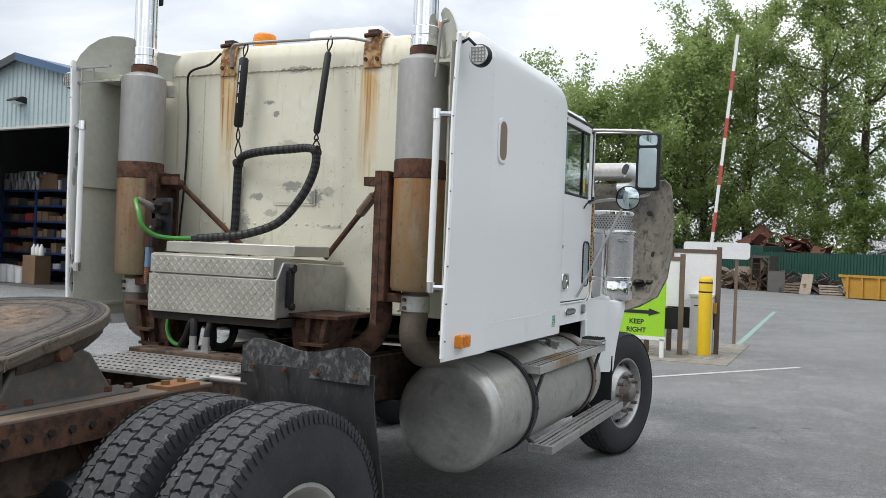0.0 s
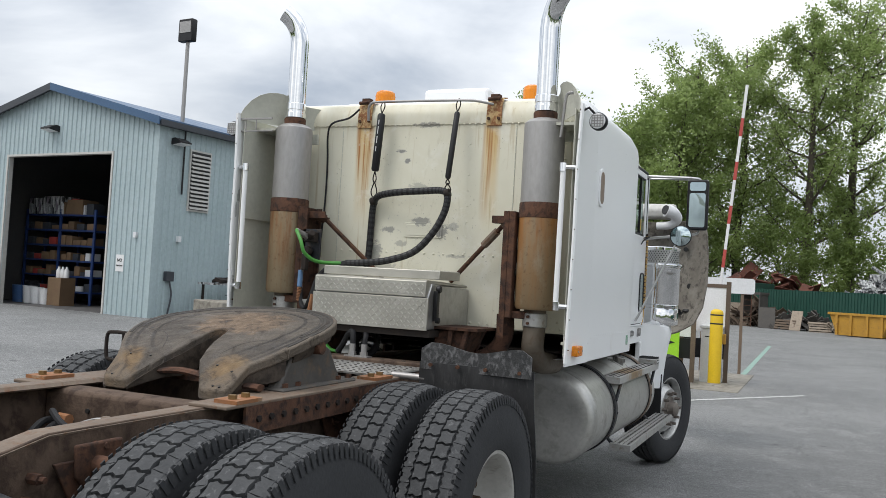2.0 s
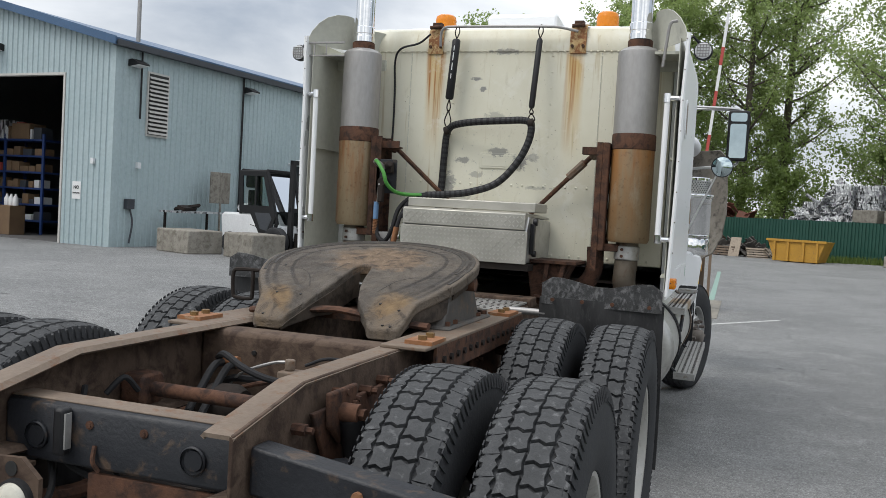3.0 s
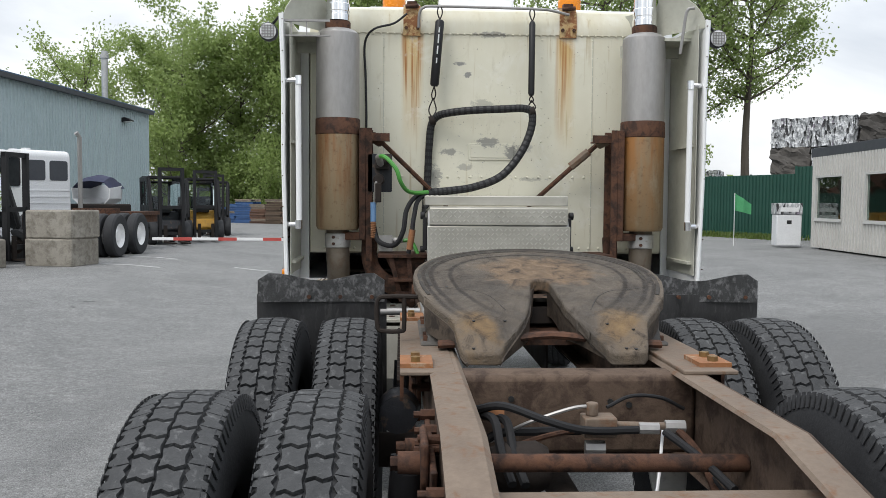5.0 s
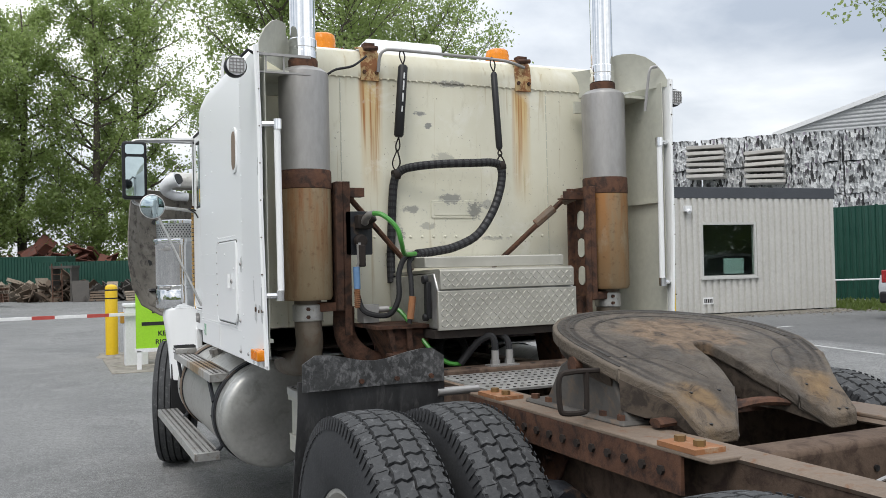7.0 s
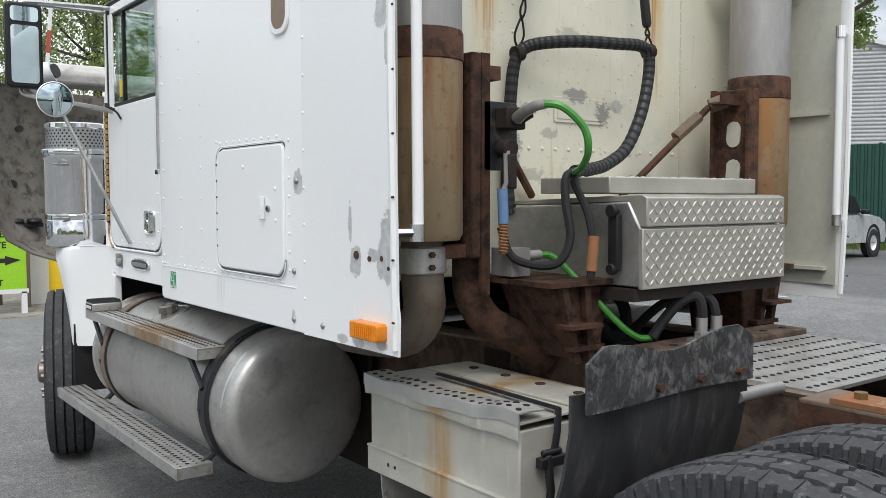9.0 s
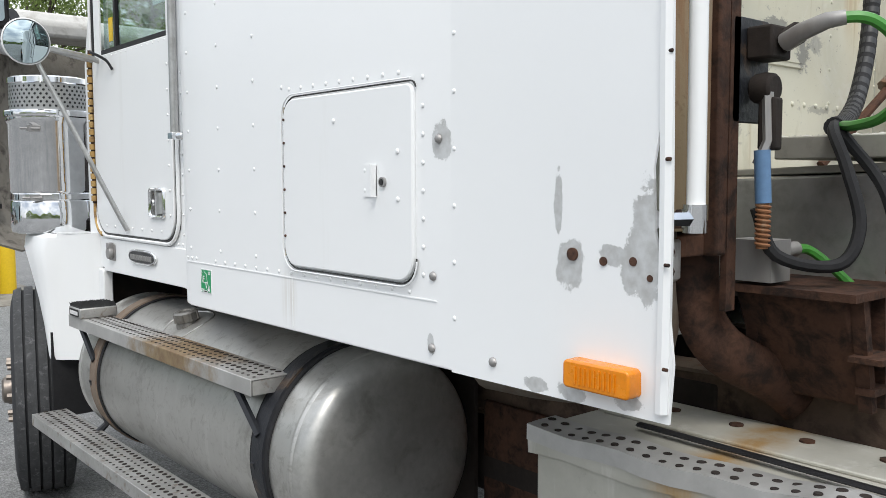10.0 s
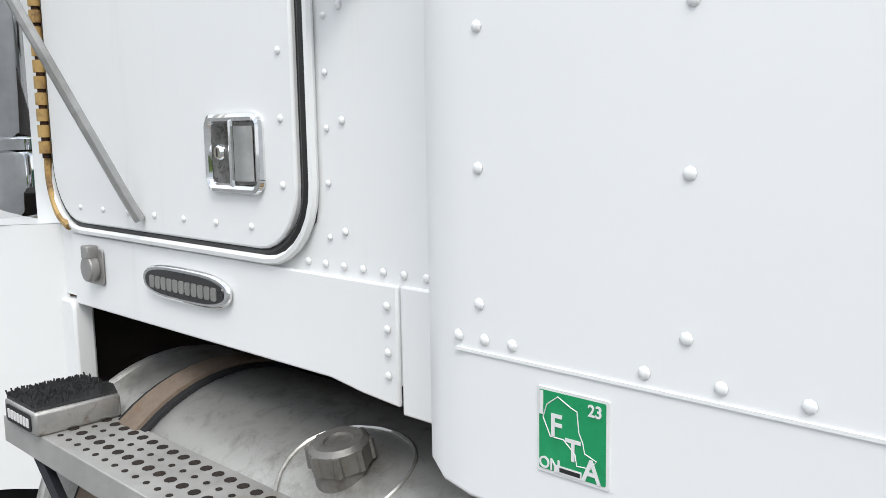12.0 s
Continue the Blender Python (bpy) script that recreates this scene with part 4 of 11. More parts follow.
# exhaust mufflers and stacks
def exhaust(s):
    c = (s * 0.903, 3.99, 0)
    g = Geo()
    g.lathe([(0.070, 2.66), (0.072, 2.645), (0.100, 2.635), (0.123, 2.615), (0.126, 2.59), (0.126, 2.12)], c, "z", 36)
    mu = part("muffler", g, MUFFLER, truck, "grey steel muffler with a rusted band")
    g = Geo()
    g.lathe([(0.124, 2.13), (0.130, 2.12), (0.131, 2.035), (0.126, 2.03)], c, "z", 36)
    part("clamp_band", g, RUST, mu, "rusted clamp band")
    g = Geo()
    g.lathe([(0.126, 2.04), (0.128, 2.03), (0.128, 1.50), (0.118, 1.480), (0.07, 1.478), (0.0, 1.478)], c, "z", 36)
    part("heat_shield", g, MUFFLER_LOW, mu, "rust-streaked tan heat shield")
    g = Geo()
    g.lathe([(0.072, 2.685), (0.074, 2.68), (0.073, 2.64)], c, "z", 24)
    part("collar", g, RUST, mu)
    g = Geo()
    pts = [(c[0], c[1], 2.68), (c[0], c[1], 3.20)]
    pts += [(c[0] + s * 0.16 * (1 - math.cos(a)), c[1] - 0.10 * (1 - math.cos(a)), 3.20 + 0.24 * math.sin(a)) for a in (0.25, 0.5, 0.75, 1.0, 1.15)]
    g.tube(pts, 0.064, 28, cap=False)
    g.tube([p if i == 0 else p for i, p in enumerate(pts)][::-1], 0.061, 28, cap=False)
    st = part("exhaust_pipe", g, CHROME, mu, "chrome exhaust stack with curved tip")
    g = Geo()
    g.lathe([(0.066, 2.685), (0.071, 2.69), (0.071, 2.725), (0.067, 2.728), (0.067, 2.742), (0.070, 2.745), (0.070, 2.785), (0.066, 2.79)], c, "z", 28)
    part("stack_clamp", g, CHROME, mu)
    g = Geo()
    pts = smooth_line([(c[0], c[1], 1.50), (c[0], c[1], 1.36), (c[0] - s * 0.005, c[1] + 0.0, 1.25), (c[0] - s * 0.0, c[1] + 0.08, 1.17), (c[0], c[1] + 0.25, 1.14), (c[0], c[1] + 0.45, 1.13)], 4)
    g.tube(pts, 0.068, 18)
    part("elbow_pipe", g, worn("elbow_steel", (0.120, 0.098, 0.076), (0.175, 0.148, 0.115), 0.55, 0.35, big=5, fine=40, dirt=(0.10, 0.060, 0.035), dirt_at=(0.52, 0.72), bump=0.3), mu)
    g = Geo()
    g.lathe([(0.071, 1.46), (0.076, 1.455), (0.076, 1.38), (0.071, 1.375)], c, "z", 24)
    pc = part("pipe_clamp", g, ALU_STEP, mu, "stained steel band clamp")
    g = Geo()
    for zz in (1.437, 1.398):
        g.cyl((c[0] - 0.02, c[1] - 0.074, zz), (c[0] - 0.02, c[1] - 0.086, zz), 0.010, 6)
    pieces("bolt", g, RUST, pc)
    # upright channel that carries it
    g = Geo()
    x0, x1 = sorted((s * 0.735, s * 0.775))
    g.box(x0, x1, 3.90, 4.09, 1.42, 2.07)
    up = part("muffler_bracket", g, RUST_DARK if s < 0 else RUST, truck, "rusted upright bracket with holes", bevel=0.006)
    g = Geo()
    x0, x1 = sorted((s * 0.700, s * 0.735))
    g.box(x0, x1, 4.075, 4.09, 1.42, 2.07)
    g.box(x0, x1, 3.90, 3.915, 1.30, 2.07)
    pieces("flange", g, RUST_DARK if s < 0 else RUST, up)
    g = Geo()
    for z in (1.56, 1.72, 1.88):
        g.prism([(3.995 + 0.035 * math.cos(q * math.pi / 6), z + (0.02 if math.sin(q * math.pi / 6) > 0 else -0.02) + 0.035 * math.sin(q * math.pi / 6)) for q in range(12)], "x", s * 0.733 - 0.003, s * 0.777 + 0.003)
    pieces("slot", g, CREAM_IN, up)
    g = Geo()
    x0, x1 = sorted((s * 0.76, s * 0.92))
    g.box(x0, x1, 3.93, 4.05, 1.42, 1.465)
    part("saddle", g, RUST, up, bevel=0.005)
    g = Geo()
    g.tube(smooth_line([(s * 0.715, 3.99, 1.44), (s * 0.715, 3.98, 1.30), (s * 0.66, 3.95, 1.20), (s * 0.52, 3.90, 1.12), (s * 0.44, 3.88, 1.06)], 4), 0.056, 10, flat=0.5)
    part("curved_leg", g, RUST_DARK, up)
    g = Geo()
    g.tube([(s * 0.70, 4.02, 2.02), (s * 0.64, 4.06, 1.99), (s * 0.25, 4.19, 1.62)], 0.015, 8)
    strut = part("brace_rod", g, RUST, truck, "rusted diagonal brace rod")
    a, b = sorted((s * 0.60, s * 0.80))
    part("rod_bracket", Geo().prism([(3.965, 2.00), (3.965, 2.045), (3.972, 2.045), (3.972, 2.008), (4.03, 2.008), (4.03, 2.00)], "x", a, b), RUST, strut)
    g = Geo()
    g.cyl((s * 0.70, 4.01, 2.025), (s * 0.655, 4.06, 2.0), 0.032, 10)
    if s > 0:
        g.tube([(s * 0.60, 4.075, 1.955), (s * 0.50, 4.115, 1.865)], 0.026, 8)
    pieces("joint", g, RUST_TOP if s > 0 else RUST, strut)


both(exhaust)


# wheels
def tyre_meshes(r, w, rim_r, rows_k=58):
    """Tyre body and tread blocks for an axle along x, centred on the origin."""
    g = Geo()
    h = w / 2
    prof = [(rim_r, -h * 0.70), (rim_r + 0.012, -h * 0.86), (rim_r + 0.06, -h * 0.985), (rim_r + 0.12, -h), (r - 0.075, -h * 0.97), (r - 0.035, -h * 0.90), (r - 0.016, -h * 0.80), (r - 0.014, 0),
            (r - 0.016, h * 0.80), (r - 0.035, h * 0.90), (r - 0.075, h * 0.97), (rim_r + 0.12, h), (rim_r + 0.06, h * 0.985), (rim_r + 0.012, h * 0.86), (rim_r, h * 0.70)]
    g.lathe(prof, (0, 0, 0), "x", 72)
    body = g.mesh("tyre")
    body.materials.append(TYRE)
    g = Geo()

    def block(poly, top, bot):
        v = []
        for rad, k in ((bot, 1.06), (top, 1.0)):
            cx = sum(p[0] for p in poly) / len(poly)
            ca = sum(p[1] for p in poly) / len(poly)
            for x, a in poly:
                x, a = cx + (x - cx) * k, ca + (a - ca) * k
                rr = rad - 0.030 * (abs(x) / h) ** 4
                v.append((x, rr * math.cos(a), rr * math.sin(a)))
        m = len(poly)
        g.add(v, [tuple(range(m, 2 * m))] + [(i, (i + 1) % m, m + (i + 1) % m, m + i) for i in range(m)])

    da = 2 * math.pi / rows_k
    for i in range(rows_k):
        for cx, ph in (((-0.24 * h), 0.0), ((0.24 * h), 0.5)):
            a = (i + ph) * da
            bw, bl = 0.222 * h, 0.480 * da
            block([(cx - bw, a - bl * 0.75), (cx - bw * 0.3, a - bl), (cx + bw * 0.3, a - bl * 0.7), (cx + bw, a - bl * 0.9), (cx + bw * 0.85, a), (cx + bw, a + bl * 0.72),
                   (cx + bw * 0.3, a + bl), (cx - bw * 0.3, a + bl * 0.72), (cx - bw, a + bl * 0.92), (cx - bw * 0.85, a)], r, r - 0.016)
        for sd in (-1, 1):
            a = (i + 0.25) * da
            bl = 0.485 * da
            xi, xo = sd * 0.520 * h, sd * 0.895 * h
            block([(xi - sd * 0.03 * h, a - bl), (xi + sd * 0.05 * h, a - bl * 0.45), (xi - sd * 0.02 * h, a), (xi + sd * 0.05 * h, a + bl * 0.5), (xi - sd * 0.02 * h, a + bl),
                   (xo, a + bl * 0.92), (xo, a + bl * 0.40), (xo - sd * 0.10 * h, a + bl * 0.22), (xo - sd * 0.10 * h, a - bl * 0.22), (xo, a - bl * 0.40), (xo, a - bl * 0.92)][::-sd], r - 0.002, r - 0.020)
    tread = g.mesh("tread", fix=True)
    tread.materials.append(TREAD)
    lugs = []
    for sd in (-1, 1):
        g = Geo()
        for i in range(rows_k * 2):
            a = (i + 0.5) * da / 2
            x0, x1 = sd * h * 0.885, sd * h * 0.955
            v = []
            for rad, xx in ((r - 0.012, x0), (r - 0.055, x1)):
                for da2 in (-0.13 * da, 0.13 * da):
                    v.append((xx, rad * math.cos(a + da2), rad * math.sin(a + da2)))
            v2 = [(x + sd * 0.0035, yy, zz) for x, yy, zz in v]
            g.add(v + v2, [(0, 1, 3, 2), (4, 6, 7, 5), (0, 4, 5, 1), (2, 3, 7, 6), (0, 2, 6, 4), (1, 5, 7, 3)])
        lug = g.mesh("shoulder_lug")
        lug.materials.append(TYRE)
        lugs.append(lug)
    return body, tread, lugs


REAR_T = tyre_meshes(0.573, 0.264, 0.306, 54)
FRONT_T = tyre_meshes(0.516, 0.275, 0.290, 64)


def add_mesh(name, me, parent, label="", loc=(0, 0, 0), rot=(0, 0, 0)):
    ob = new(name, me)
    ob.parent = parent
    ob.location, ob.rotation_euler = loc, rot
    return tagged(ob, label)


def dish(s, rim_r, deep):
    """A drive wheel's disc; s: the side that faces out."""
    g = Geo()
    g.lathe([(rim_r + 0.012, s * 0.108), (rim_r - 0.006, s * 0.106), (rim_r - 0.022, s * 0.085), (rim_r - 0.035, s * 0.03), (rim_r - 0.05, -s * deep * 0.5), (rim_r - 0.075, -s * deep), (0.14, -s * (deep + 0.01)), (0.12, -s * deep)], (0, 0, 0), "x", 48)
    me = g.mesh("rim")
    me.materials.append(RIM)
    g = Geo()
    g.lathe([(0.0, s * 0.085), (0.07, s * 0.085), (0.085, s * 0.07), (0.09, -s * 0.02), (0.14, -s * 0.03), (0.14, -s * deep)], (0, 0, 0), "x", 24)
    for i in range(10):
        a = 2 * math.pi * i / 10
        g.xf = pose(0, 0.165 * math.cos(a), 0.165 * math.sin(a))
        g.cyl((-s * deep, 0, 0), (-s * (deep - 0.05), 0, 0), 0.017, 6)
    g.xf = None
    hub = g.mesh("hub")
    hub.materials.append(RUST_TAN)
    return me, hub


RIMS = {s: dish(s, 0.306, 0.06) for s in (-1, 1)}


def rear_wheel(s, y):
    for u, outer in ((1.082, True), (0.748, False)):
        w = new("wheel", REAR_T[0])
        w.parent = truck
        w.location = (s * u, y - 3.7, 0.567)
        w.rotation_euler = (random.uniform(0, 6), 0, 0)
        tagged(w, "black dual drive tyre with dusty worn tread")
        add_mesh("tread", REAR_T[1], w)
        for lug in REAR_T[2]:
            tagged(add_mesh("shoulder_ribbing", lug, w), kind="stuff")
        add_mesh("rim", RIMS[s if outer else -s][0], w, "dull grey steel rim")
        if outer:
            add_mesh("hub", RIMS[s][1], w)


for yy in (1.10, 2.58):
    rear_wheel(-1, yy)
    rear_wheel(1, yy)


def front_wheel(s):
    w = new("wheel", FRONT_T[0])
    w.parent = truck
    w.location = (s * 1.08, 7.60 - 3.7, 0.522)
    w.rotation_euler = (0, 0, radians(-15))
    tagged(w, "black ribbed steer tyre on polished rim, turned aside")
    g = Geo()
    for x0, x1 in ((-0.121, -0.083), (-0.073, -0.030), (-0.020, 0.020), (0.030, 0.073), (0.083, 0.121)):
        k0, k1 = 0.018 * (abs(x0) / 0.121) ** 4, 0.018 * (abs(x1) / 0.121) ** 4
        g.lathe([(0.502, x0), (0.520 - k0, x0 + 0.001), (0.520 - (k0 + k1) / 2 * 0.7, (x0 + x1) / 2), (0.520 - k1, x1 - 0.001), (0.502, x1)], (0, 0, 0), "x", 72)
    me = g.mesh("tread")
    me.materials.append(TREAD)
    add_mesh("tread", me, w)
    g = Geo()
    g.lathe([(0.302, s * 0.112), (0.285, s * 0.112), (0.270, s * 0.09), (0.262, s * 0.03), (0.245, s * 0.045), (0.20, s * 0.10), (0.185, s * 0.115), (0.12, s * 0.115), (0.11, s * 0.10)], (0, 0, 0), "x", 48)
    me = g.mesh("rim")
    me.materials.append(ALU)
    add_mesh("rim", me, w, "polished aluminium rim")
    g = Geo()
    for i in range(10):
        a = 2 * math.pi * (i + 0.5) / 10
        g.xf = pose(0, 0.235 * math.cos(a), 0.235 * math.sin(a))
        g.cyl((s * 0.04, 0, 0), (s * 0.066, 0, 0), 0.024, 10)
    g.xf = None
    PIVOT[truck.name] = (0, 0, 0)
    pieces("hand_hole", g, BLACK, w)
    PIVOT[truck.name] = (0, 3.7, 0)
    g = Geo()
    g.lathe([(0, s * 0.19), (0.05, s * 0.19), (0.065, s * 0.18), (0.075, s * 0.12), (0.12, s * 0.11)], (0, 0, 0), "x", 24)
    for i in range(10):
        a = 2 * math.pi * i / 10
        g.xf = pose(0, 0.15 * math.cos(a), 0.15 * math.sin(a))
        g.cyl((s * 0.11, 0, 0), (s * 0.165, 0, 0), 0.018, 6, 0.014)
    g.xf = None
    me = g.mesh("hub")
    me.materials.append(worn("hub_steel", (0.20, 0.17, 0.15), (0.28, 0.25, 0.22), 0.45, 0.7, big=9, fine=50, bump=0.2))
    add_mesh("hub", me, w)


both(front_wheel)


# frame rails and cross members
def rail(s):
    g = Geo()
    top = [(0.44, 1.035), (0.80, 1.108), (1.20, 1.108), (3.6, 1.10), (5.6, 1.05), (8.3, 1.02)]
    bot = [(8.3, 0.76), (5.6, 0.79), (3.6, 0.83), (1.5, 0.83), (0.80, 0.835), (0.44, 0.855)]
    x0, x1 = sorted((s * 0.422, s * 0.434))
    g.prism(top + bot, "x", x0, x1)
    r = part("frame_rail", g, RUST_TAN, truck, "rusted C-section frame rail", bevel=0.003)
    for edge, dz, nm, mt in ((top, 0.0, "top_flange", RUST_TOP), (bot[::-1], 0.012, "bottom_flange", RUST_TAN)):
        g = Geo()
        rows = []
        for y, z in edge:
            rows.append([(s * 0.342, y, z - 0.010 + dz), (s * 0.35, y, z + dz), (s * 0.425, y, z + dz), (s * 0.437, y, z - 0.006 + dz)])
        g.sheet(rows, -0.012)
        part(nm, g, mt, r)
    g = Geo()
    for y, z in ((0.62, 0.93), (0.74, 0.99), (0.74, 0.90), (1.05, 1.02), (1.05, 0.93), (1.18, 1.02), (1.32, 1.03), (1.32, 0.95), (1.40, 0.90), (1.75, 1.02), (1.95, 1.02), (2.05, 1.02), (2.25, 1.02), (2.40, 0.95), (2.55, 1.02), (2.8, 1.02)):
        g.cyl((s * 0.43, y, z), (s * 0.475, y, z), 0.017, 6)
        g.cyl((s * 0.47, y, z), (s * 0.495, y, z), 0.010, 6)
    pieces("bolt", g, RUST, r)


both(rail)

g = Geo()
g.prism([(0.60, 0.985), (0.615, 1.005), (0.70, 1.005), (0.72, 0.99), (0.72, 0.84), (0.60, 0.83)], "x", -0.42, 0.42)
cm = part("end_cross_member", g, BLACK_PAINT, truck, "black rear cross member with rust spots", bevel=0.012)
g = Geo()
g.prism(rounded(-0.215, -0.178, 0.865, 1.0, 0.012, 3), "y", 0.560, 0.60)
gbk = part("guide_bracket", g, BLACK, cm, bevel=0.01)
g = Geo()
g.box(-0.179, -0.174, 0.566, 0.590, 0.885, 0.985)
part("wear_strip", g, ALU_STEP, gbk)
for u, z in ((-0.12, 0.955), (0.06, 0.955)):
    g = Geo()
    g.prism([(u + 0.013 * math.cos(k * 0.785), z + 0.013 * math.sin(k * 0.785)) for k in range(8)], "y", 0.596, 0.604)
    q = part("rust_tab", g, RUST, cm)
    g = Geo().cyl((u, 0.604, z), (u, 0.592, z), 0.007, 8)
    part("bolt", g, RUST, q)
g = Geo().box(-0.416, 0.416, 0.617, 0.700, 1.002, 1.0085)
part("bare_top", g, RUST_TOP, cm, "bare rusted top edge", bevel=0.003)
for u in (0.22, -0.30):
    g = Geo().lathe([(0.036, -0.004), (0.040, 0.0), (0.040, 0.006), (0.030, 0.008), (0.028, 0.002), (0, 0.002)], (u, 0.592, 0.905), "y", 20)
    part("plug_ring", g, BLACK_PAINT, cm)
g = Geo()
g.tube(smooth_line([(-0.10, 0.598, 0.90), (-0.095, 0.585, 0.86), (-0.085, 0.598, 0.83)], 5), 0.007, 6)
part("wire_hook", g, RUST, cm)
g = Geo()
g.tube([(-0.42, 1.16, 0.935), (0.42, 1.14, 0.935)], 0.025, 14)
part("torque_tube", g, RUST, truck, "rusted cross tube")
g = Geo()
g.prism(rounded(1.09, 1.22, 0.88, 0.99, 0.03, 4), "x", -0.42, -0.33)
part("tube_clamp", g, RUST, truck, bevel=0.01)
g = Geo()
g.prism([(1.56, 1.09), (1.60, 1.10), (1.66, 1.10), (1.70, 1.08), (1.70, 0.84), (1.56, 0.84)], "x", -0.42, 0.42)
ccm = part("centre_cross_member", g, RUST_TAN, truck, "rusted centre cross member", bevel=0.015)
g = Geo()
for u, z in ((-0.18, 1.02), (0.14, 1.01), (0.20, 1.0), (-0.30, 0.95), (0.31, 0.93), (-0.05, 0.92)):
    g.cyl((u, 1.562, z), (u, 1.553, z), 0.010, 10)
pieces("bolt_hole", g, INK, ccm)

# roof things
def rivet_row(g, p0, p1, step, d, r=0.0085, h=0.006):
    p0, p1 = Vector(p0), Vector(p1)
    n = max(1, int((p1 - p0).length / step))
    for i in range(n + 1):
        g.dome(p0.lerp(p1, i / n), d, r, h)


g = Geo()
rivet_row(g, (-1.0, 4.205, 2.668), (1.0, 4.205, 2.668), 0.042, (0, -1, 0), 0.0065, 0.004)
for u in (-0.64, 0.645):
    rivet_row(g, (u, 4.212, 1.40), (u, 4.212, 2.64), 0.052, (0, -1, 0), 0.006, 0.004)
for u in (-0.98, -0.33, 0.33, 0.98):
    rivet_row(g, (u, 4.212, 1.40), (u, 4.212, 2.64), 0.10, (0, -1, 0), 0.006, 0.004)
rivet_row(g, (-1.0, 4.212, 1.36), (1.0, 4.212, 1.36), 0.06, (0, -1, 0))
rivet_row(g, (-0.6, 4.212, 1.80), (0.6, 4.212, 1.80), 0.07, (0, -1, 0))
tagged(part("wall_rivets", g, WALL_CREAM, truck, fix=False), kind="stuff")
g = Geo()
g.prism(rounded(-0.12, 0.16, 1.905, 2.005, 0.01, 2), "y", 4.205, 4.214)
g.prism(rounded(-0.105, 0.145, 1.918, 1.992, 0.006, 2), "y", 4.202, 4.206)
part("access_plate", g, WALL_CREAM, truck, bevel=0.002)
g = Geo()
for u in (-0.64, 0.645):
    g.box(u - 0.002, u + 0.002, 4.209, 4.214, 1.36, 2.66)
pieces("panel_seam", g, CREAM_IN, truck)


def roof_bracket(u):
    g = Geo()
    g.prism([(4.20, 2.655), (4.195, 2.72), (4.205, 2.80), (4.235, 2.845), (4.30, 2.858), (4.30, 2.848), (4.24, 2.838), (4.212, 2.80), (4.207, 2.72), (4.212, 2.655)], "x", u - 0.052, u + 0.052)
    b = part("roof_bracket", g, BRACKET_RUST, truck, "rusted hose bracket on the roof edge")
    g = Geo()
    g.box(u - 0.03, u + 0.03, 4.20, 4.25, 2.838, 2.862)
    g.cyl((u - 0.04, 4.185, 2.825), (u + 0.04, 4.185, 2.832), 0.013, 8)
    for k in (-0.035, 0.035):
        g.cyl((u + k, 4.20, 2.70), (u + k, 4.185, 2.70), 0.011, 6)
    pieces("bracket_lug", g, RUST, b)


roof_bracket(-0.47)
roof_bracket(0.488)
g = Geo()
g.tube(smooth_line([(-0.43, 4.18, 2.70), (-0.425, 4.165, 2.78), (-0.40, 4.155, 2.815), (-0.33, 4.15, 2.822), (0.0, 4.15, 2.820), (0.30, 4.15, 2.815), (0.39, 4.16, 2.808), (0.488, 4.18, 2.79)], 5), 0.009, 8)
part("hanger_rail", g, MUFFLER, truck, "bent steel hanger rail")
g = Geo()
g.prism(rounded(-0.74, 0.72, 4.40, 4.62, 0.02, 2), "z", 2.835, 2.870)
part("roof_rack", g, WHITE, truck, bevel=0.008)


def beacon(u):
    g = Geo()
    g.lathe([(0, 2.82), (0.055, 2.82), (0.055, 2.875), (0.075, 2.88), (0.078, 2.888), (0.078, 2.90), (0, 2.90)], (u, 4.70, 0.018), "z", 24)
    b = part("beacon", g, BLACK, truck, "amber warning beacon on the roof")
    g = Geo()
    prof = [(0.074, 2.90)]
    for i in range(7):
        prof.append((0.074 + (0.003 if i % 2 else 0), 2.905 + i * 0.012))
    g.lathe(prof + [(0.070, 2.995), (0.055, 3.006), (0, 3.009)], (u, 4.70, 0.018), "z", 28)
    part("lens", g, AMBER, b)


beacon(-0.583)
beacon(0.588)
g = Geo()
g.prism([(4.74, 2.83), (4.74, 3.03), (4.80, 3.05), (5.35, 3.0), (5.45, 2.83)], "x", -0.28, 0.22)
part("roof_unit", g, WHITE, truck, "white rooftop ventilation unit", bevel=0.02)
g = Geo()
for u in (-0.52, -0.49):
    g.cyl((u, 4.62, 2.86), (u, 4.62, 2.93), 0.006, 6)
pieces("antenna_stub", g, RED, truck)
g = Geo()
g.tube(smooth_line([(-0.50, 4.17, 2.78), (-0.58, 4.17, 2.72), (-0.70, 4.15, 2.68), (-0.755, 4.19, 2.60), (-0.75, 4.20, 2.40), (-0.745, 4.19, 2.10), (-0.76, 4.18, 1.8), (-0.75, 4.15, 1.55)], 5), 0.007, 6)
part("loose_cable", g, BLACK, truck, "black loose cable")


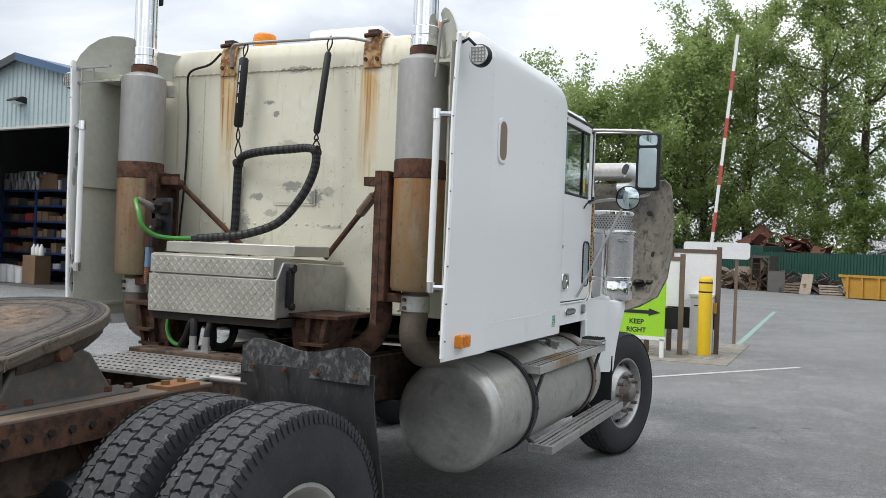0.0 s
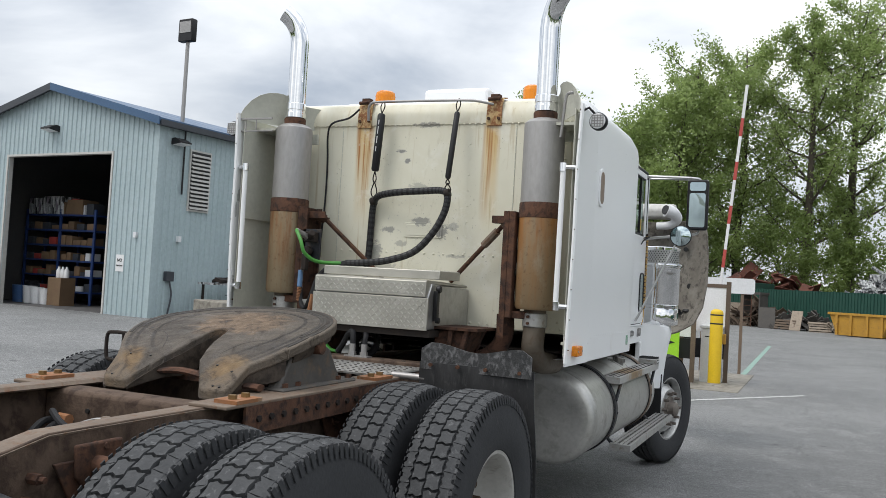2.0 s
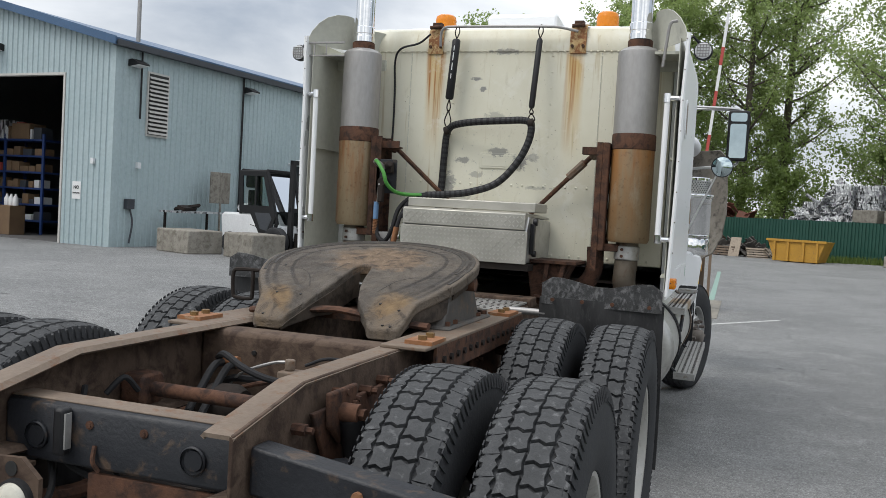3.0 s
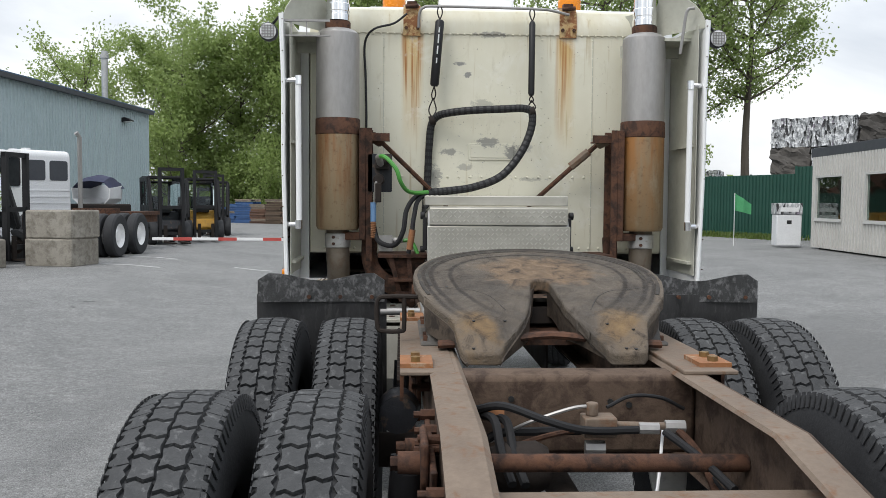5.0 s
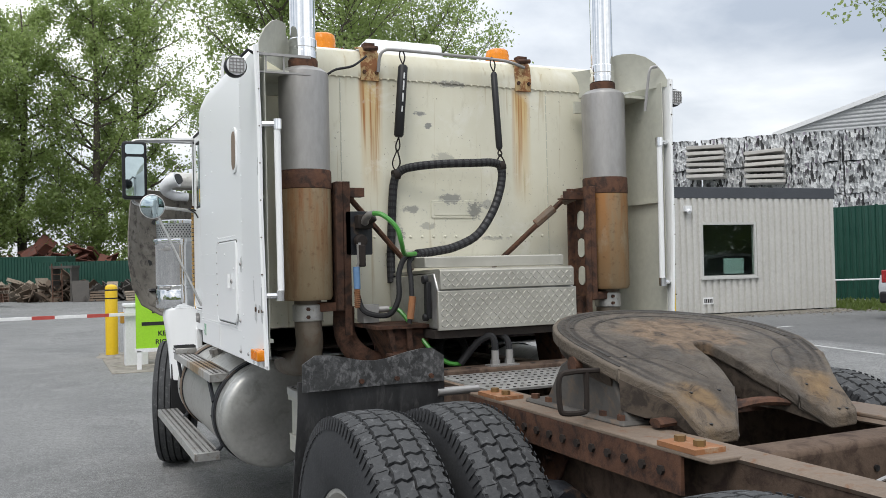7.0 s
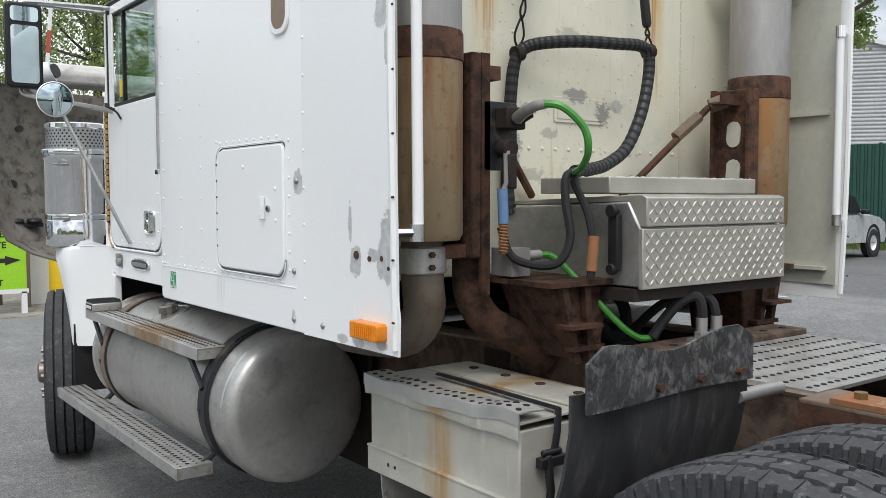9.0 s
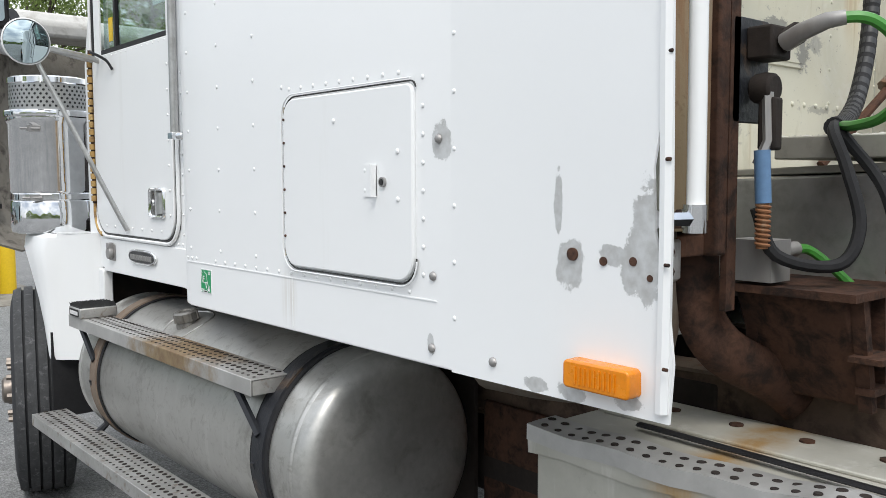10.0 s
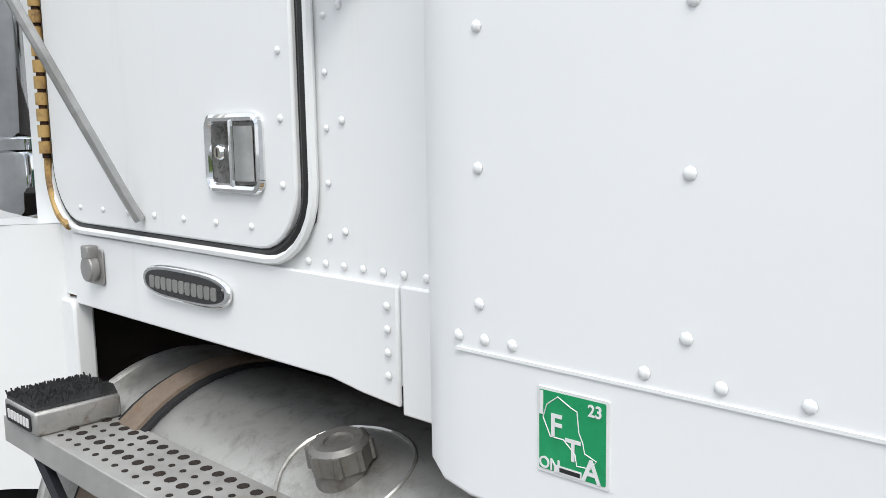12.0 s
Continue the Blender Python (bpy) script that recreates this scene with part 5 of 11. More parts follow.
# hose hanger: springs, clips, hoses
def spring(top, bot, r, end):
    t, b, e = Vector(top), Vector(bot), Vector(end)
    g = Geo()
    g.tube([t, t.lerp(b, 0.03), t.lerp(b, 0.97), b], [r * 0.7, r, r, r * 0.7], 14)
    s = part("spring_sleeve", g, BLACK, truck, "black sleeved hanger spring")
    g = Geo()
    g.tube(smooth_line([t, t + Vector((-0.015, 0.01, 0.05)), t + Vector((0, 0.02, 0.092)), t + Vector((0.015, 0.01, 0.05)), t], 5), 0.0042, 6)
    part("spring_hook", g, DARK_STEEL, s)
    g = Geo()
    m = b.lerp(e, 0.45)
    g.tube(smooth_line([b, b.lerp(m, 0.6) + Vector((0.012, 0, 0)), m, b.lerp(m, 0.6) - Vector((0.012, 0, 0)), b], 5), 0.0042, 6)
    g.tube(smooth_line([m + Vector((0, 0, 0.012)), m.lerp(e, 0.6) - Vector((0.022, 0, 0)), e, m.lerp(e, 0.6) + Vector((0.022, 0, 0)), m + Vector((0, 0, 0.012))], 5), 0.0042, 6)
    part("spring_hook", g, DARK_STEEL, s)
    return s


sl1 = spring((-0.303, 4.130, 2.737), (-0.334, 4.140, 2.343), 0.027, (-0.346, 4.165, 2.165))
sl2 = spring((0.256, 4.130, 2.735), (0.244, 4.060, 2.285), 0.019, (0.250, 4.056, 2.195))
g = Geo()
for a, b in ((0.12, 0.20), (0.23, 0.36), (0.40, 0.52), (0.58, 0.66)):
    p, q = Vector((-0.303, 4.102, 2.737)).lerp(Vector((-0.334, 4.112, 2.343)), a), Vector((-0.303, 4.102, 2.737)).lerp(Vector((-0.334, 4.112, 2.343)), b)
    g.tube([p, q], 0.004, 4)
pieces("sleeve_print", g, SIGN_WHITE, sl1)
line = [(-0.385, 4.16, 1.55), (-0.378, 4.185, 1.68), (-0.37, 4.19, 1.80), (-0.362, 4.185, 1.98), (-0.350, 4.175, 2.11), (-0.315, 4.15, 2.163), (-0.24, 4.11, 2.182), (-0.10, 4.075, 2.195), (0.08, 4.06, 2.203), (0.20, 4.057, 2.207), (0.250, 4.055, 2.178), (0.240, 4.05, 2.07),
        (0.175, 4.03, 1.93), (0.06, 4.00, 1.80), (-0.10, 3.95, 1.735), (-0.24, 3.90, 1.712), (-0.36, 3.86, 1.70)]
g = Geo()
g.tube(smooth_line(line, 7), 0.023, 12)
hb = part("wrapped_hose", g, RUBBER, truck, "black wrapped air hose bundle hung on springs")
g = Geo()
pl = smooth_line(line, 40)
for i in range(0, len(pl) - 9, 9):
    a, b = pl[i], pl[i + 5]
    d = (b - a).normalized()
    g.tube([a, a.lerp(b, 0.5), b], 0.0237, 10)
tagged(part("spiral_wrap", g, worn("wrap_plastic", (0.0165, 0.0168, 0.0182), (0.0275, 0.0278, 0.0295), 0.5, big=9, fine=60, bump=0.1, spec=0.5), hb, "spiral wrap"), kind="stuff")
g = Geo()
for p in ((-0.345, 4.165, 2.135), (0.25, 4.055, 2.185)):
    g.tube([(p[0] - 0.016, p[1], p[2]), (p[0] + 0.016, p[1], p[2] + 0.008)], 0.030, 10)
pieces("tie_clip", g, DARK_STEEL, hb)
g = Geo()
g.tube(smooth_line([(-0.33, 3.87, 1.71), (-0.44, 3.82, 1.68), (-0.50, 3.76, 1.60), (-0.52, 3.72, 1.48), (-0.57, 3.74, 1.40), (-0.66, 3.83, 1.42), (-0.69, 3.86, 1.52)], 6), 0.014, 8)
part("air_hose", g, RUBBER, truck, "black air hose")
g = Geo()
g.tube(smooth_line([(-0.34, 3.86, 1.70), (-0.43, 3.79, 1.66), (-0.46, 3.70, 1.56), (-0.475, 3.66, 1.44), (-0.49, 3.66, 1.36)], 6), 0.013, 8)
ah = part("air_hose", g, RUBBER, truck)
g = Geo()
g.cyl((-0.468, 3.665, 1.49), (-0.485, 3.66, 1.38), 0.018, 10)
part("hose_end", g, RUST_ORANGE, ah)
g = Geo()
g.cyl((-0.691, 3.85, 1.64), (-0.69, 3.845, 1.53), 0.017, 12)
part("glad_hand_grip", g, HOSE_BLUE, truck, "blue grip on the air line")
g = Geo()
g.tube([(-0.69 + 0.0135 * math.cos(k * 0.628), 3.845 + 0.0135 * math.sin(k * 0.628), 1.530 - k * 0.001) for k in range(91)], 0.0036, 6)
g.cyl((-0.69, 3.845, 1.535), (-0.69, 3.846, 1.435), 0.0125, 10)
part("hose_spring", g, RUST_ORANGE, truck, "rusty hose spring", fix=False)
g = Geo()
g.tube(smooth_line([(-0.655, 3.80, 1.875), (-0.660, 3.735, 1.893), (-0.620, 3.665, 1.890), (-0.560, 3.625, 1.825), (-0.535, 3.63, 1.755), (-0.500, 3.69, 1.708), (-0.452, 3.766, 1.696), (-0.38, 3.83, 1.70)], 6), 0.012, 8)
gcc = part("green_cable", g, HOSE_GREEN, truck, "green electric trailer cable")
part("cable_boot", Geo().tube([(-0.648, 3.83, 1.862), (-0.656, 3.79, 1.878), (-0.660, 3.735, 1.893), (-0.645, 3.705, 1.897)], [0.020, 0.019, 0.017, 0.015], 12), MUFFLER, gcc, "grey ribbed cable boot")
g = Geo()
g.tube(smooth_line([(-0.53, 3.87, 1.42), (-0.47, 3.845, 1.415), (-0.425, 3.75, 1.32), (-0.385, 3.68, 1.24), (-0.34, 3.645, 1.185), (-0.29, 3.63, 1.155), (-0.235, 3.625, 1.15)], 6), 0.011, 8)
gc = part("green_cable", g, HOSE_GREEN, truck)
g = Geo()
g.cyl((-0.60, 3.87, 1.42), (-0.52, 3.86, 1.425), 0.017, 10)
g.box(-0.66, -0.58, 3.84, 3.94, 1.36, 1.45)
part("plug", g, MUFFLER, gc)
g = Geo()
g.prism(rounded(-0.725, -0.585, 1.70, 1.92, 0.008, 2), "y", 3.90, 3.915)
gb = part("glad_hand_plate", g, BLACK_PAINT, truck, "black coupling plate", bevel=0.002)
g = Geo()
g.box(-0.68, -0.60, 3.84, 3.90, 1.83, 1.90)
g.cyl((-0.64, 3.85, 1.86), (-0.60, 3.82, 1.89), 0.024, 12)
g.lathe([(0.0, 0), (0.03, 0.0), (0.034, 0.02), (0.03, 0.05), (0, 0.05)], (-0.66, 3.84, 1.77), "y", 14)
g.box(-0.68, -0.645, 3.83, 3.87, 1.64, 1.75)
part("coupling", g, DARK_STEEL, gb, bevel=0.006)
g = Geo()
g.tube([(-0.675, 3.85, 1.76), (-0.675, 3.845, 1.66), (-0.69, 3.86, 1.61)], 0.012, 6)
part("chain", g, MUFFLER, gb)


# tool box behind the sleeper
def bars(g, x0, x1, z0, z1, y, pitch=0.0235):
    """The raised bars of tread plate on an upright face."""
    nx, nz = int((x1 - x0) / pitch), int((z1 - z0) / pitch)
    for i in range(nx):
        for j in range(nz):
            cx, cz = x0 + (i + 0.5) * (x1 - x0) / nx, z0 + (j + 0.5) * (z1 - z0) / nz
            a = radians(45 if (i + j) % 2 else -45)
            c, s = math.cos(a), math.sin(a)
            L, w, h = 0.0128, 0.0036, 0.0036
            v = [(cx + c * L, y, cz + s * L), (cx - s * w, y, cz + c * w), (cx - c * L, y, cz - s * L), (cx + s * w, y, cz - c * w),
                 (cx + c * L * 0.72, y - h, cz + s * L * 0.72), (cx - s * w * 0.45, y - h, cz + c * w * 0.45), (cx - c * L * 0.72, y - h, cz - s * L * 0.72), (cx + s * w * 0.45, y - h, cz - c * w * 0.45)]
            g.add(v, [(4, 5, 6, 7), (0, 1, 5, 4), (1, 2, 6, 5), (2, 3, 7, 6), (3, 0, 4, 7)])


g = Geo()
g.prism([(3.55, 1.33), (3.55, 1.515), (3.60, 1.60), (4.19, 1.575), (4.19, 1.33)], "x", -0.385, 0.385)
tb = part("tool_box", g, ALU, truck, "aluminium tread-plate tool box", bevel=0.006)
g = Geo()
g.box(-0.390, 0.390, 3.535, 3.552, 1.325, 1.515)
part("front_plate", g, DIAMOND, tb, bevel=0.003)
g = Geo()
g.prism([(3.53, 1.522), (3.53, 1.612), (3.55, 1.622), (4.18, 1.60), (4.18, 1.585), (3.60, 1.60), (3.56, 1.522)], "x", -0.378, 0.375)
lid = part("lid", g, DIAMOND, tb, bevel=0.003)
g = Geo()
bars(g, -0.38, 0.38, 1.335, 1.508, 3.5352)
bars(g, -0.37, 0.367, 1.53, 1.605, 3.5302)
# bars get a paler colour than the plate, which paints their glint
tagged(part("tread_relief", g, worn("glint_tread", (0.53, 0.515, 0.47), (0.62, 0.605, 0.56), 0.42, 0.45, big=6, fine=60, bump=0.05), tb, fix=False), kind="stuff")
g = Geo()
g.box(-0.40, 0.40, 3.665, 3.985, 1.626, 1.680)
tray = part("top_tray", g, DIAMOND, tb, "shallow tread-plate tray", bevel=0.004)
g = Geo()
for i in range(29):
    for j in range(11):
        cx, cy = -0.385 + i * 0.0275, 3.68 + j * 0.029
        a = radians(45 if (i + j) % 2 else -45)
        c, q = math.cos(a), math.sin(a)
        L, w = 0.0118, 0.0044
        g.add([(cx + c * L, cy + q * L, 1.680), (cx - q * w, cy + c * w, 1.680), (cx - c * L, cy - q * L, 1.680), (cx + q * w, cy - c * w, 1.680), (cx, cy, 1.6835)], [(0, 1, 4), (1, 2, 4), (2, 3, 4), (3, 0, 4)])
tagged(part("tray_relief", g, DIAMOND, tray, fix=False), kind="stuff")
for s in (-1, 1):
    g = Geo()
    g.box(s * 0.40 - 0.012, s * 0.40 + 0.012, 3.62, 3.66, 1.38, 1.56)
    g.cyl((s * 0.40, 3.64, 1.57), (s * 0.425, 3.64, 1.57), 0.022, 10)
    g.cyl((s * 0.40, 3.64, 1.385), (s * 0.425, 3.64, 1.385), 0.018, 10)
    part("latch", g, BLACK, tb, "black rubber latch", bevel=0.004)
g = Geo()
g.box(-0.40, 0.40, 3.56, 4.18, 1.285, 1.325)
part("support_shelf", g, DARK_STEEL, truck)
for s in (-1, 1):
    g = Geo()
    g.prism([(s * 0.62, 1.335), (s * 0.36, 1.335), (s * 0.40, 1.09), (s * 0.50, 1.09)], "y", 3.70, 3.95)
    pl = part("sleeper_mount", g, RUST_DARK, truck, "dark rusted sleeper mount casting", bevel=0.008)
    g = Geo()
    x0, x1 = sorted((s * 0.34, s * 0.66))
    g.box(x0, x1, 3.66, 4.0, 1.335, 1.352)
    g.box(s * 0.49 - 0.07, s * 0.49 + 0.07, 3.66, 3.70, 1.13, 1.145)
    for yy in (3.70, 3.945):
        g.prism([(s * 0.60, 1.335), (s * 0.575, 1.335), (s * 0.515, 1.09), (s * 0.54, 1.09)], "y", yy - 0.028, yy)
        g.prism([(s * 0.50, 1.335), (s * 0.475, 1.335), (s * 0.455, 1.09), (s * 0.48, 1.09)], "y", yy - 0.028, yy)
    x0, x1 = sorted((s * 0.46, s * 0.60))
    g.box(x0, x1, 3.63, 3.70, 1.205, 1.217)
    pieces("gusset", g, RUST_DARK, pl)

# deck plate and hose fittings
g = Geo()
g.box(-0.43, 0.43, 2.93, 3.47, 1.108, 1.118)
dk = part("deck_plate", g, ALU_STEP, truck, "grey tread deck plate")
g = Geo()
for i in range(24):
    for j in range(7):
        cx, cy = -0.40 + i * 0.0345 + (j % 2) * 0.012, 2.97 + j * 0.075
        g.cyl((cx, cy, 1.116), (cx, cy, 1.1205), 0.010, 8, 0.007)
tagged(part("tread_dimples", g, DARK_STEEL, dk, fix=False), kind="stuff")
g = Geo()
g.box(-0.45, 0.45, 3.475, 3.62, 1.085, 1.138)
db = part("deck_bearer", g, RUST_TAN, truck, "rusted bearer across the rails", bevel=0.006)
g = Geo()
for u in (-0.36, -0.24, 0.12, 0.26, 0.38):
    g.cyl((u, 3.53, 1.138), (u, 3.53, 1.141), 0.013, 10)
pieces("bearer_hole", g, INK, db)
g = Geo()
g.tube(smooth_line([(-0.24, 3.62, 1.15), (-0.20, 3.61, 1.20), (-0.15, 3.58, 1.265), (-0.105, 3.55, 1.285), (-0.09, 3.537, 1.25), (-0.09, 3.535, 1.17)], 6), 0.018, 8)
part("air_line", g, RUBBER, truck)
g = Geo()
g.tube(smooth_line([(-0.16, 3.78, 1.14), (-0.10, 3.70, 1.24), (-0.05, 3.61, 1.285), (-0.015, 3.56, 1.27), (-0.01, 3.54, 1.23), (-0.01, 3.535, 1.17)], 6), 0.016, 8)
part("air_line", g, RUBBER, truck)
g = Geo()
for u in (-0.09, -0.01):
    g.cyl((u, 3.535, 1.138), (u, 3.535, 1.168), 0.024, 6)
    g.cyl((u, 3.535, 1.166), (u, 3.535, 1.215), 0.019, 10)
g.box(-0.13, 0.03, 3.505, 3.565, 1.138, 1.146)
pieces("fitting", g, MUFFLER, truck, "brass hose fitting")
g = Geo()
ringp = [(-0.17 + 0.075 * math.cos(a), 3.86 + 0.02 * math.sin(a), 1.20 + 0.075 * math.sin(a)) for a in [i * math.pi / 9 for i in range(19)]]
g.tube(ringp, 0.022, 8)
part("coiled_hose", g, RUBBER, truck)
# gearbox with a light-blocking sheet, axles and shafts underneath
g = Geo()
g.lathe([(0, 3.95), (0.16, 3.95), (0.20, 4.1), (0.22, 4.6), (0.26, 5.0), (0.26, 5.6), (0, 5.6)], (0, 0, 0.92), "y", 16)
g.box(-0.44, 0.44, 4.1, 4.25, 0.85, 1.06)
# unseen wide sheet, added to keep light from above out of the gap
g.box(-0.99, 0.99, 4.3, 6.9, 1.20, 1.22)
g.box(-0.44, 0.44, 6.6, 8.2, 0.85, 1.35)
part("gearbox", g, DARK_STEEL, truck, bevel=0.02)
for yy in (1.10, 2.58):
    g = Geo()
    g.cyl((-1.15, yy, 0.567), (1.15, yy, 0.567), 0.075, 14)
    g.lathe([(0, -0.16), (0.12, -0.14), (0.17, -0.05), (0.17, 0.05), (0.10, 0.16), (0, 0.18)], (0.04, yy, 0.58), "y", 18)
    part("drive_axle", g, DARK_STEEL, truck, "dirty drive axle")
    for s in (-1, 1):
        g = Geo()
        g.tube(smooth_line([(s * 0.50, yy - 0.55, 0.72), (s * 0.50, yy - 0.25, 0.62), (s * 0.50, yy, 0.60), (s * 0.50, yy + 0.3, 0.66), (s * 0.50, yy + 0.5, 0.78)], 4), 0.038, 8, flat=0.7)
        part("leaf_spring", g, RUST, truck)
        g = Geo()
        g.lathe([(0.0, -0.10), (0.075, -0.095), (0.082, -0.02), (0.088, 0.0), (0.082, 0.02), (0.075, 0.08), (0, 0.085)], (s * 0.54, yy - 0.32, 0.82), "y", 16)
        part("brake_chamber", g, BLACK_PAINT, truck)
        g = Geo()
        g.prism([(yy - 0.30, 1.02), (yy + 0.30, 1.02), (yy + 0.12, 0.72), (yy - 0.12, 0.72)], "x", s * 0.455 - 0.008, s * 0.455 + 0.008)
        hg = part("suspension_hanger", g, RUST, truck, bevel=0.004)
        g = Geo()
        g.cyl((s * 0.45, yy + 0.16, 0.95), (s * 0.52, yy + 0.16, 0.95), 0.028, 12)
        g.cyl((s * 0.51, yy + 0.16, 0.95), (s * 0.545, yy + 0.16, 0.95), 0.018, 8)
        part("shock_bush", g, RUST, hg)
        g = Geo()
        g.cyl((s * 0.525, yy + 0.16, 0.93), (s * 0.54, yy + 0.10, 0.55), 0.036, 12)
        part("shock_absorber", g, BLACK_PAINT, hg)
g = Geo()
g.cyl((0.02, 1.25, 0.66), (0.02, 2.35, 0.66), 0.05, 12)
part("prop_shaft", g, DARK_STEEL, truck)
# valve, pipes and wires between the rails
g = Geo()
g.box(0.02, 0.12, 1.38, 1.46, 0.94, 1.0)
g.cyl((0.05, 1.42, 1.0), (0.05, 1.42, 1.04), 0.02, 8)
g.cyl((0.12, 1.42, 0.97), (0.30, 1.40, 0.97), 0.013, 8)
part("relay_valve", g, RUST_TOP, truck, "grimy brass and steel air valve", bevel=0.006)
for pts, r, mt in (([(-0.25, 1.50, 0.90), (-0.15, 1.44, 0.97), (-0.02, 1.42, 1.02), (0.05, 1.42, 1.03)], 0.006, MUFFLER), ([(-0.30, 1.45, 0.86), (-0.10, 1.43, 0.93), (0.03, 1.42, 0.96)], 0.009, RUST),
                   ([(-0.35, 1.5, 0.80), (-0.25, 1.48, 0.92), (-0.12, 1.46, 0.94), (0.02, 1.43, 0.95)], 0.014, RUBBER), ([(0.30, 1.40, 0.97), (0.35, 1.30, 0.90), (0.33, 1.0, 0.78), (0.30, 0.8, 0.72)], 0.012, RUST),
                   ([(-0.38, 0.72, 0.86), (-0.2, 0.66, 0.80), (0.05, 0.66, 0.78), (0.3, 0.68, 0.80), (0.42, 0.7, 0.84)], 0.012, RUBBER), ([(-0.35, 0.70, 0.84), (-0.25, 0.6, 0.74), (-0.3, 0.5, 0.6)], 0.010, RUBBER),
                   ([(-0.1, 0.68, 0.82), (0.05, 0.62, 0.70), (0.2, 0.62, 0.70), (0.35, 0.68, 0.80)], 0.008, RUBBER), ([(-0.36, 0.95, 0.95), (-0.33, 1.0, 1.0), (-0.31, 1.05, 0.95)], 0.010, RUBBER),
                   ([(0.28, 1.45, 0.95), (0.20, 1.25, 0.80), (0.1, 1.1, 0.72)], 0.005, SIGN_WHITE), ([(0.33, 1.5, 0.93), (0.36, 1.1, 0.85), (0.37, 0.8, 0.85)], 0.006, RUBBER)):
    g = Geo()
    g.tube(smooth_line(pts, 6), r, 7)
    part("brake_line", g, mt, truck)

for pts, r in (([(-0.30, 1.50, 1.0), (-0.22, 1.42, 1.03), (-0.10, 1.36, 1.0), (0.02, 1.36, 0.97), (0.20, 1.40, 0.96)], 0.013), ([(-0.28, 1.52, 0.98), (-0.25, 1.40, 0.99), (-0.24, 1.30, 0.92), (-0.22, 1.20, 0.86)], 0.014), ([(-0.24, 1.52, 0.97), (-0.21, 1.42, 0.98), (-0.20, 1.32, 0.91), (-0.18, 1.22, 0.85)], 0.014),
               ([(0.10, 1.44, 1.02), (0.18, 1.46, 1.05), (0.28, 1.48, 1.04), (0.36, 1.50, 1.0)], 0.006), ([(-0.40, 0.90, 0.98), (-0.36, 0.86, 0.92), (-0.20, 0.84, 0.86), (0.10, 0.86, 0.84), (0.38, 0.90, 0.88)], 0.010), ([(0.24, 1.30, 0.98), (0.30, 1.18, 0.94), (0.34, 1.02, 0.90)], 0.012)):
    g = Geo()
    g.tube(smooth_line(pts, 6), r, 8)
    part("brake_line", g, RUBBER, truck)
for u, y, z, r in ((-0.24, 1.50, 0.99, 0.022), (0.06, 1.42, 0.90, 0.024), (0.22, 1.40, 0.965, 0.018), (0.30, 1.40, 0.97, 0.02)):
    g = Geo().cyl((u - 0.03, y, z), (u + 0.03, y - 0.005, z), r, 8)
    part("hose_fitting", g, RUST_ORANGE if u < 0 else MUFFLER, truck)
g = Geo()
g.lathe([(0, -0.09), (0.06, -0.085), (0.075, -0.05), (0.078, 0.05), (0.06, 0.085), (0, 0.09)], (-0.18, 1.36, 0.86), "x", 18)
part("air_valve_body", g, DARK_STEEL, truck)

# fifth wheel coupling
FX, FY, RP = 0.0, 2.21, 0.485
PLATE_LINE = [(1.70, 1.070), (1.765, 1.128), (1.885, 1.232), (2.02, 1.298), (2.145, 1.343), (2.30, 1.378), (2.50, 1.412), (2.75, 1.449)]


def plate_z(y):
    for (y0, z0), (y1, z1) in zip(PLATE_LINE, PLATE_LINE[1:]):
        if y <= y1:
            return z0 + (z1 - z0) * (y - y0) / (y1 - y0)
    return PLATE_LINE[-1][1]


OUTSIDE = [(0.447, 2.02), (0.405, 1.955), (0.365, 1.905), (0.345, 1.87), (0.333, 1.81), (0.325, 1.782), (0.312, 1.768)]
SLOT = [(0.200, 1.766), (0.186, 1.774), (0.176, 1.79), (0.132, 1.84), (0.094, 1.885), (0.064, 1.965), (0.048, 2.05), (0.040, 2.11), (0.034, 2.14), (0.022, 2.158), (0.0, 2.165)]


def plate_edge():
    """Outline of one half of the plate, from the far rim round to the tip and back to the throat."""
    out = [(RP * math.sin(a), FY + RP * math.cos(a)) for a in [math.radians(i * 8) for i in range(14)]]
    return out + OUTSIDE + SLOT


edge = plate_edge()
N5 = len(edge)
g = Geo()
bm5 = bmesh.new()
for sgn in (-1, 1):
    half_v = [bm5.verts.new((FX + sgn * u, y, 0)) for u, y in edge]
    bm5.faces.new(half_v)
bmesh.ops.remove_doubles(bm5, verts=bm5.verts, dist=0.0005)
for yc in [1.80, 1.84, 1.885, 1.93, 1.975, 2.02, 2.08, 2.145, 2.22, 2.30, 2.40, 2.50, 2.60]:
    bmesh.ops.bisect_plane(bm5, geom=list(bm5.verts) + list(bm5.edges) + list(bm5.faces), plane_co=(0, yc, 0), plane_no=(0, 1, 0))
for v in bm5.verts:
    v.co.z = plate_z(v.co.y)
bmesh.ops.recalc_face_normals(bm5, faces=bm5.faces)
ret = bmesh.ops.extrude_face_region(bm5, geom=list(bm5.faces))
for v in [q for q in ret["geom"] if isinstance(q, bmesh.types.BMVert)]:
    v.co.z -= 0.045
me5 = bpy.data.meshes.new("fifth_wheel")
bmesh.ops.recalc_face_normals(bm5, faces=bm5.faces)
for v in bm5.verts:
    v.co.y -= 3.7
bm5.to_mesh(me5)
bm5.free()
me5.materials.append(PLATE5)
me5.shade_smooth()
me5.set_sharp_from_angle(angle=radians(32))
fifth = new("fifth_wheel", me5)
fifth.parent = truck
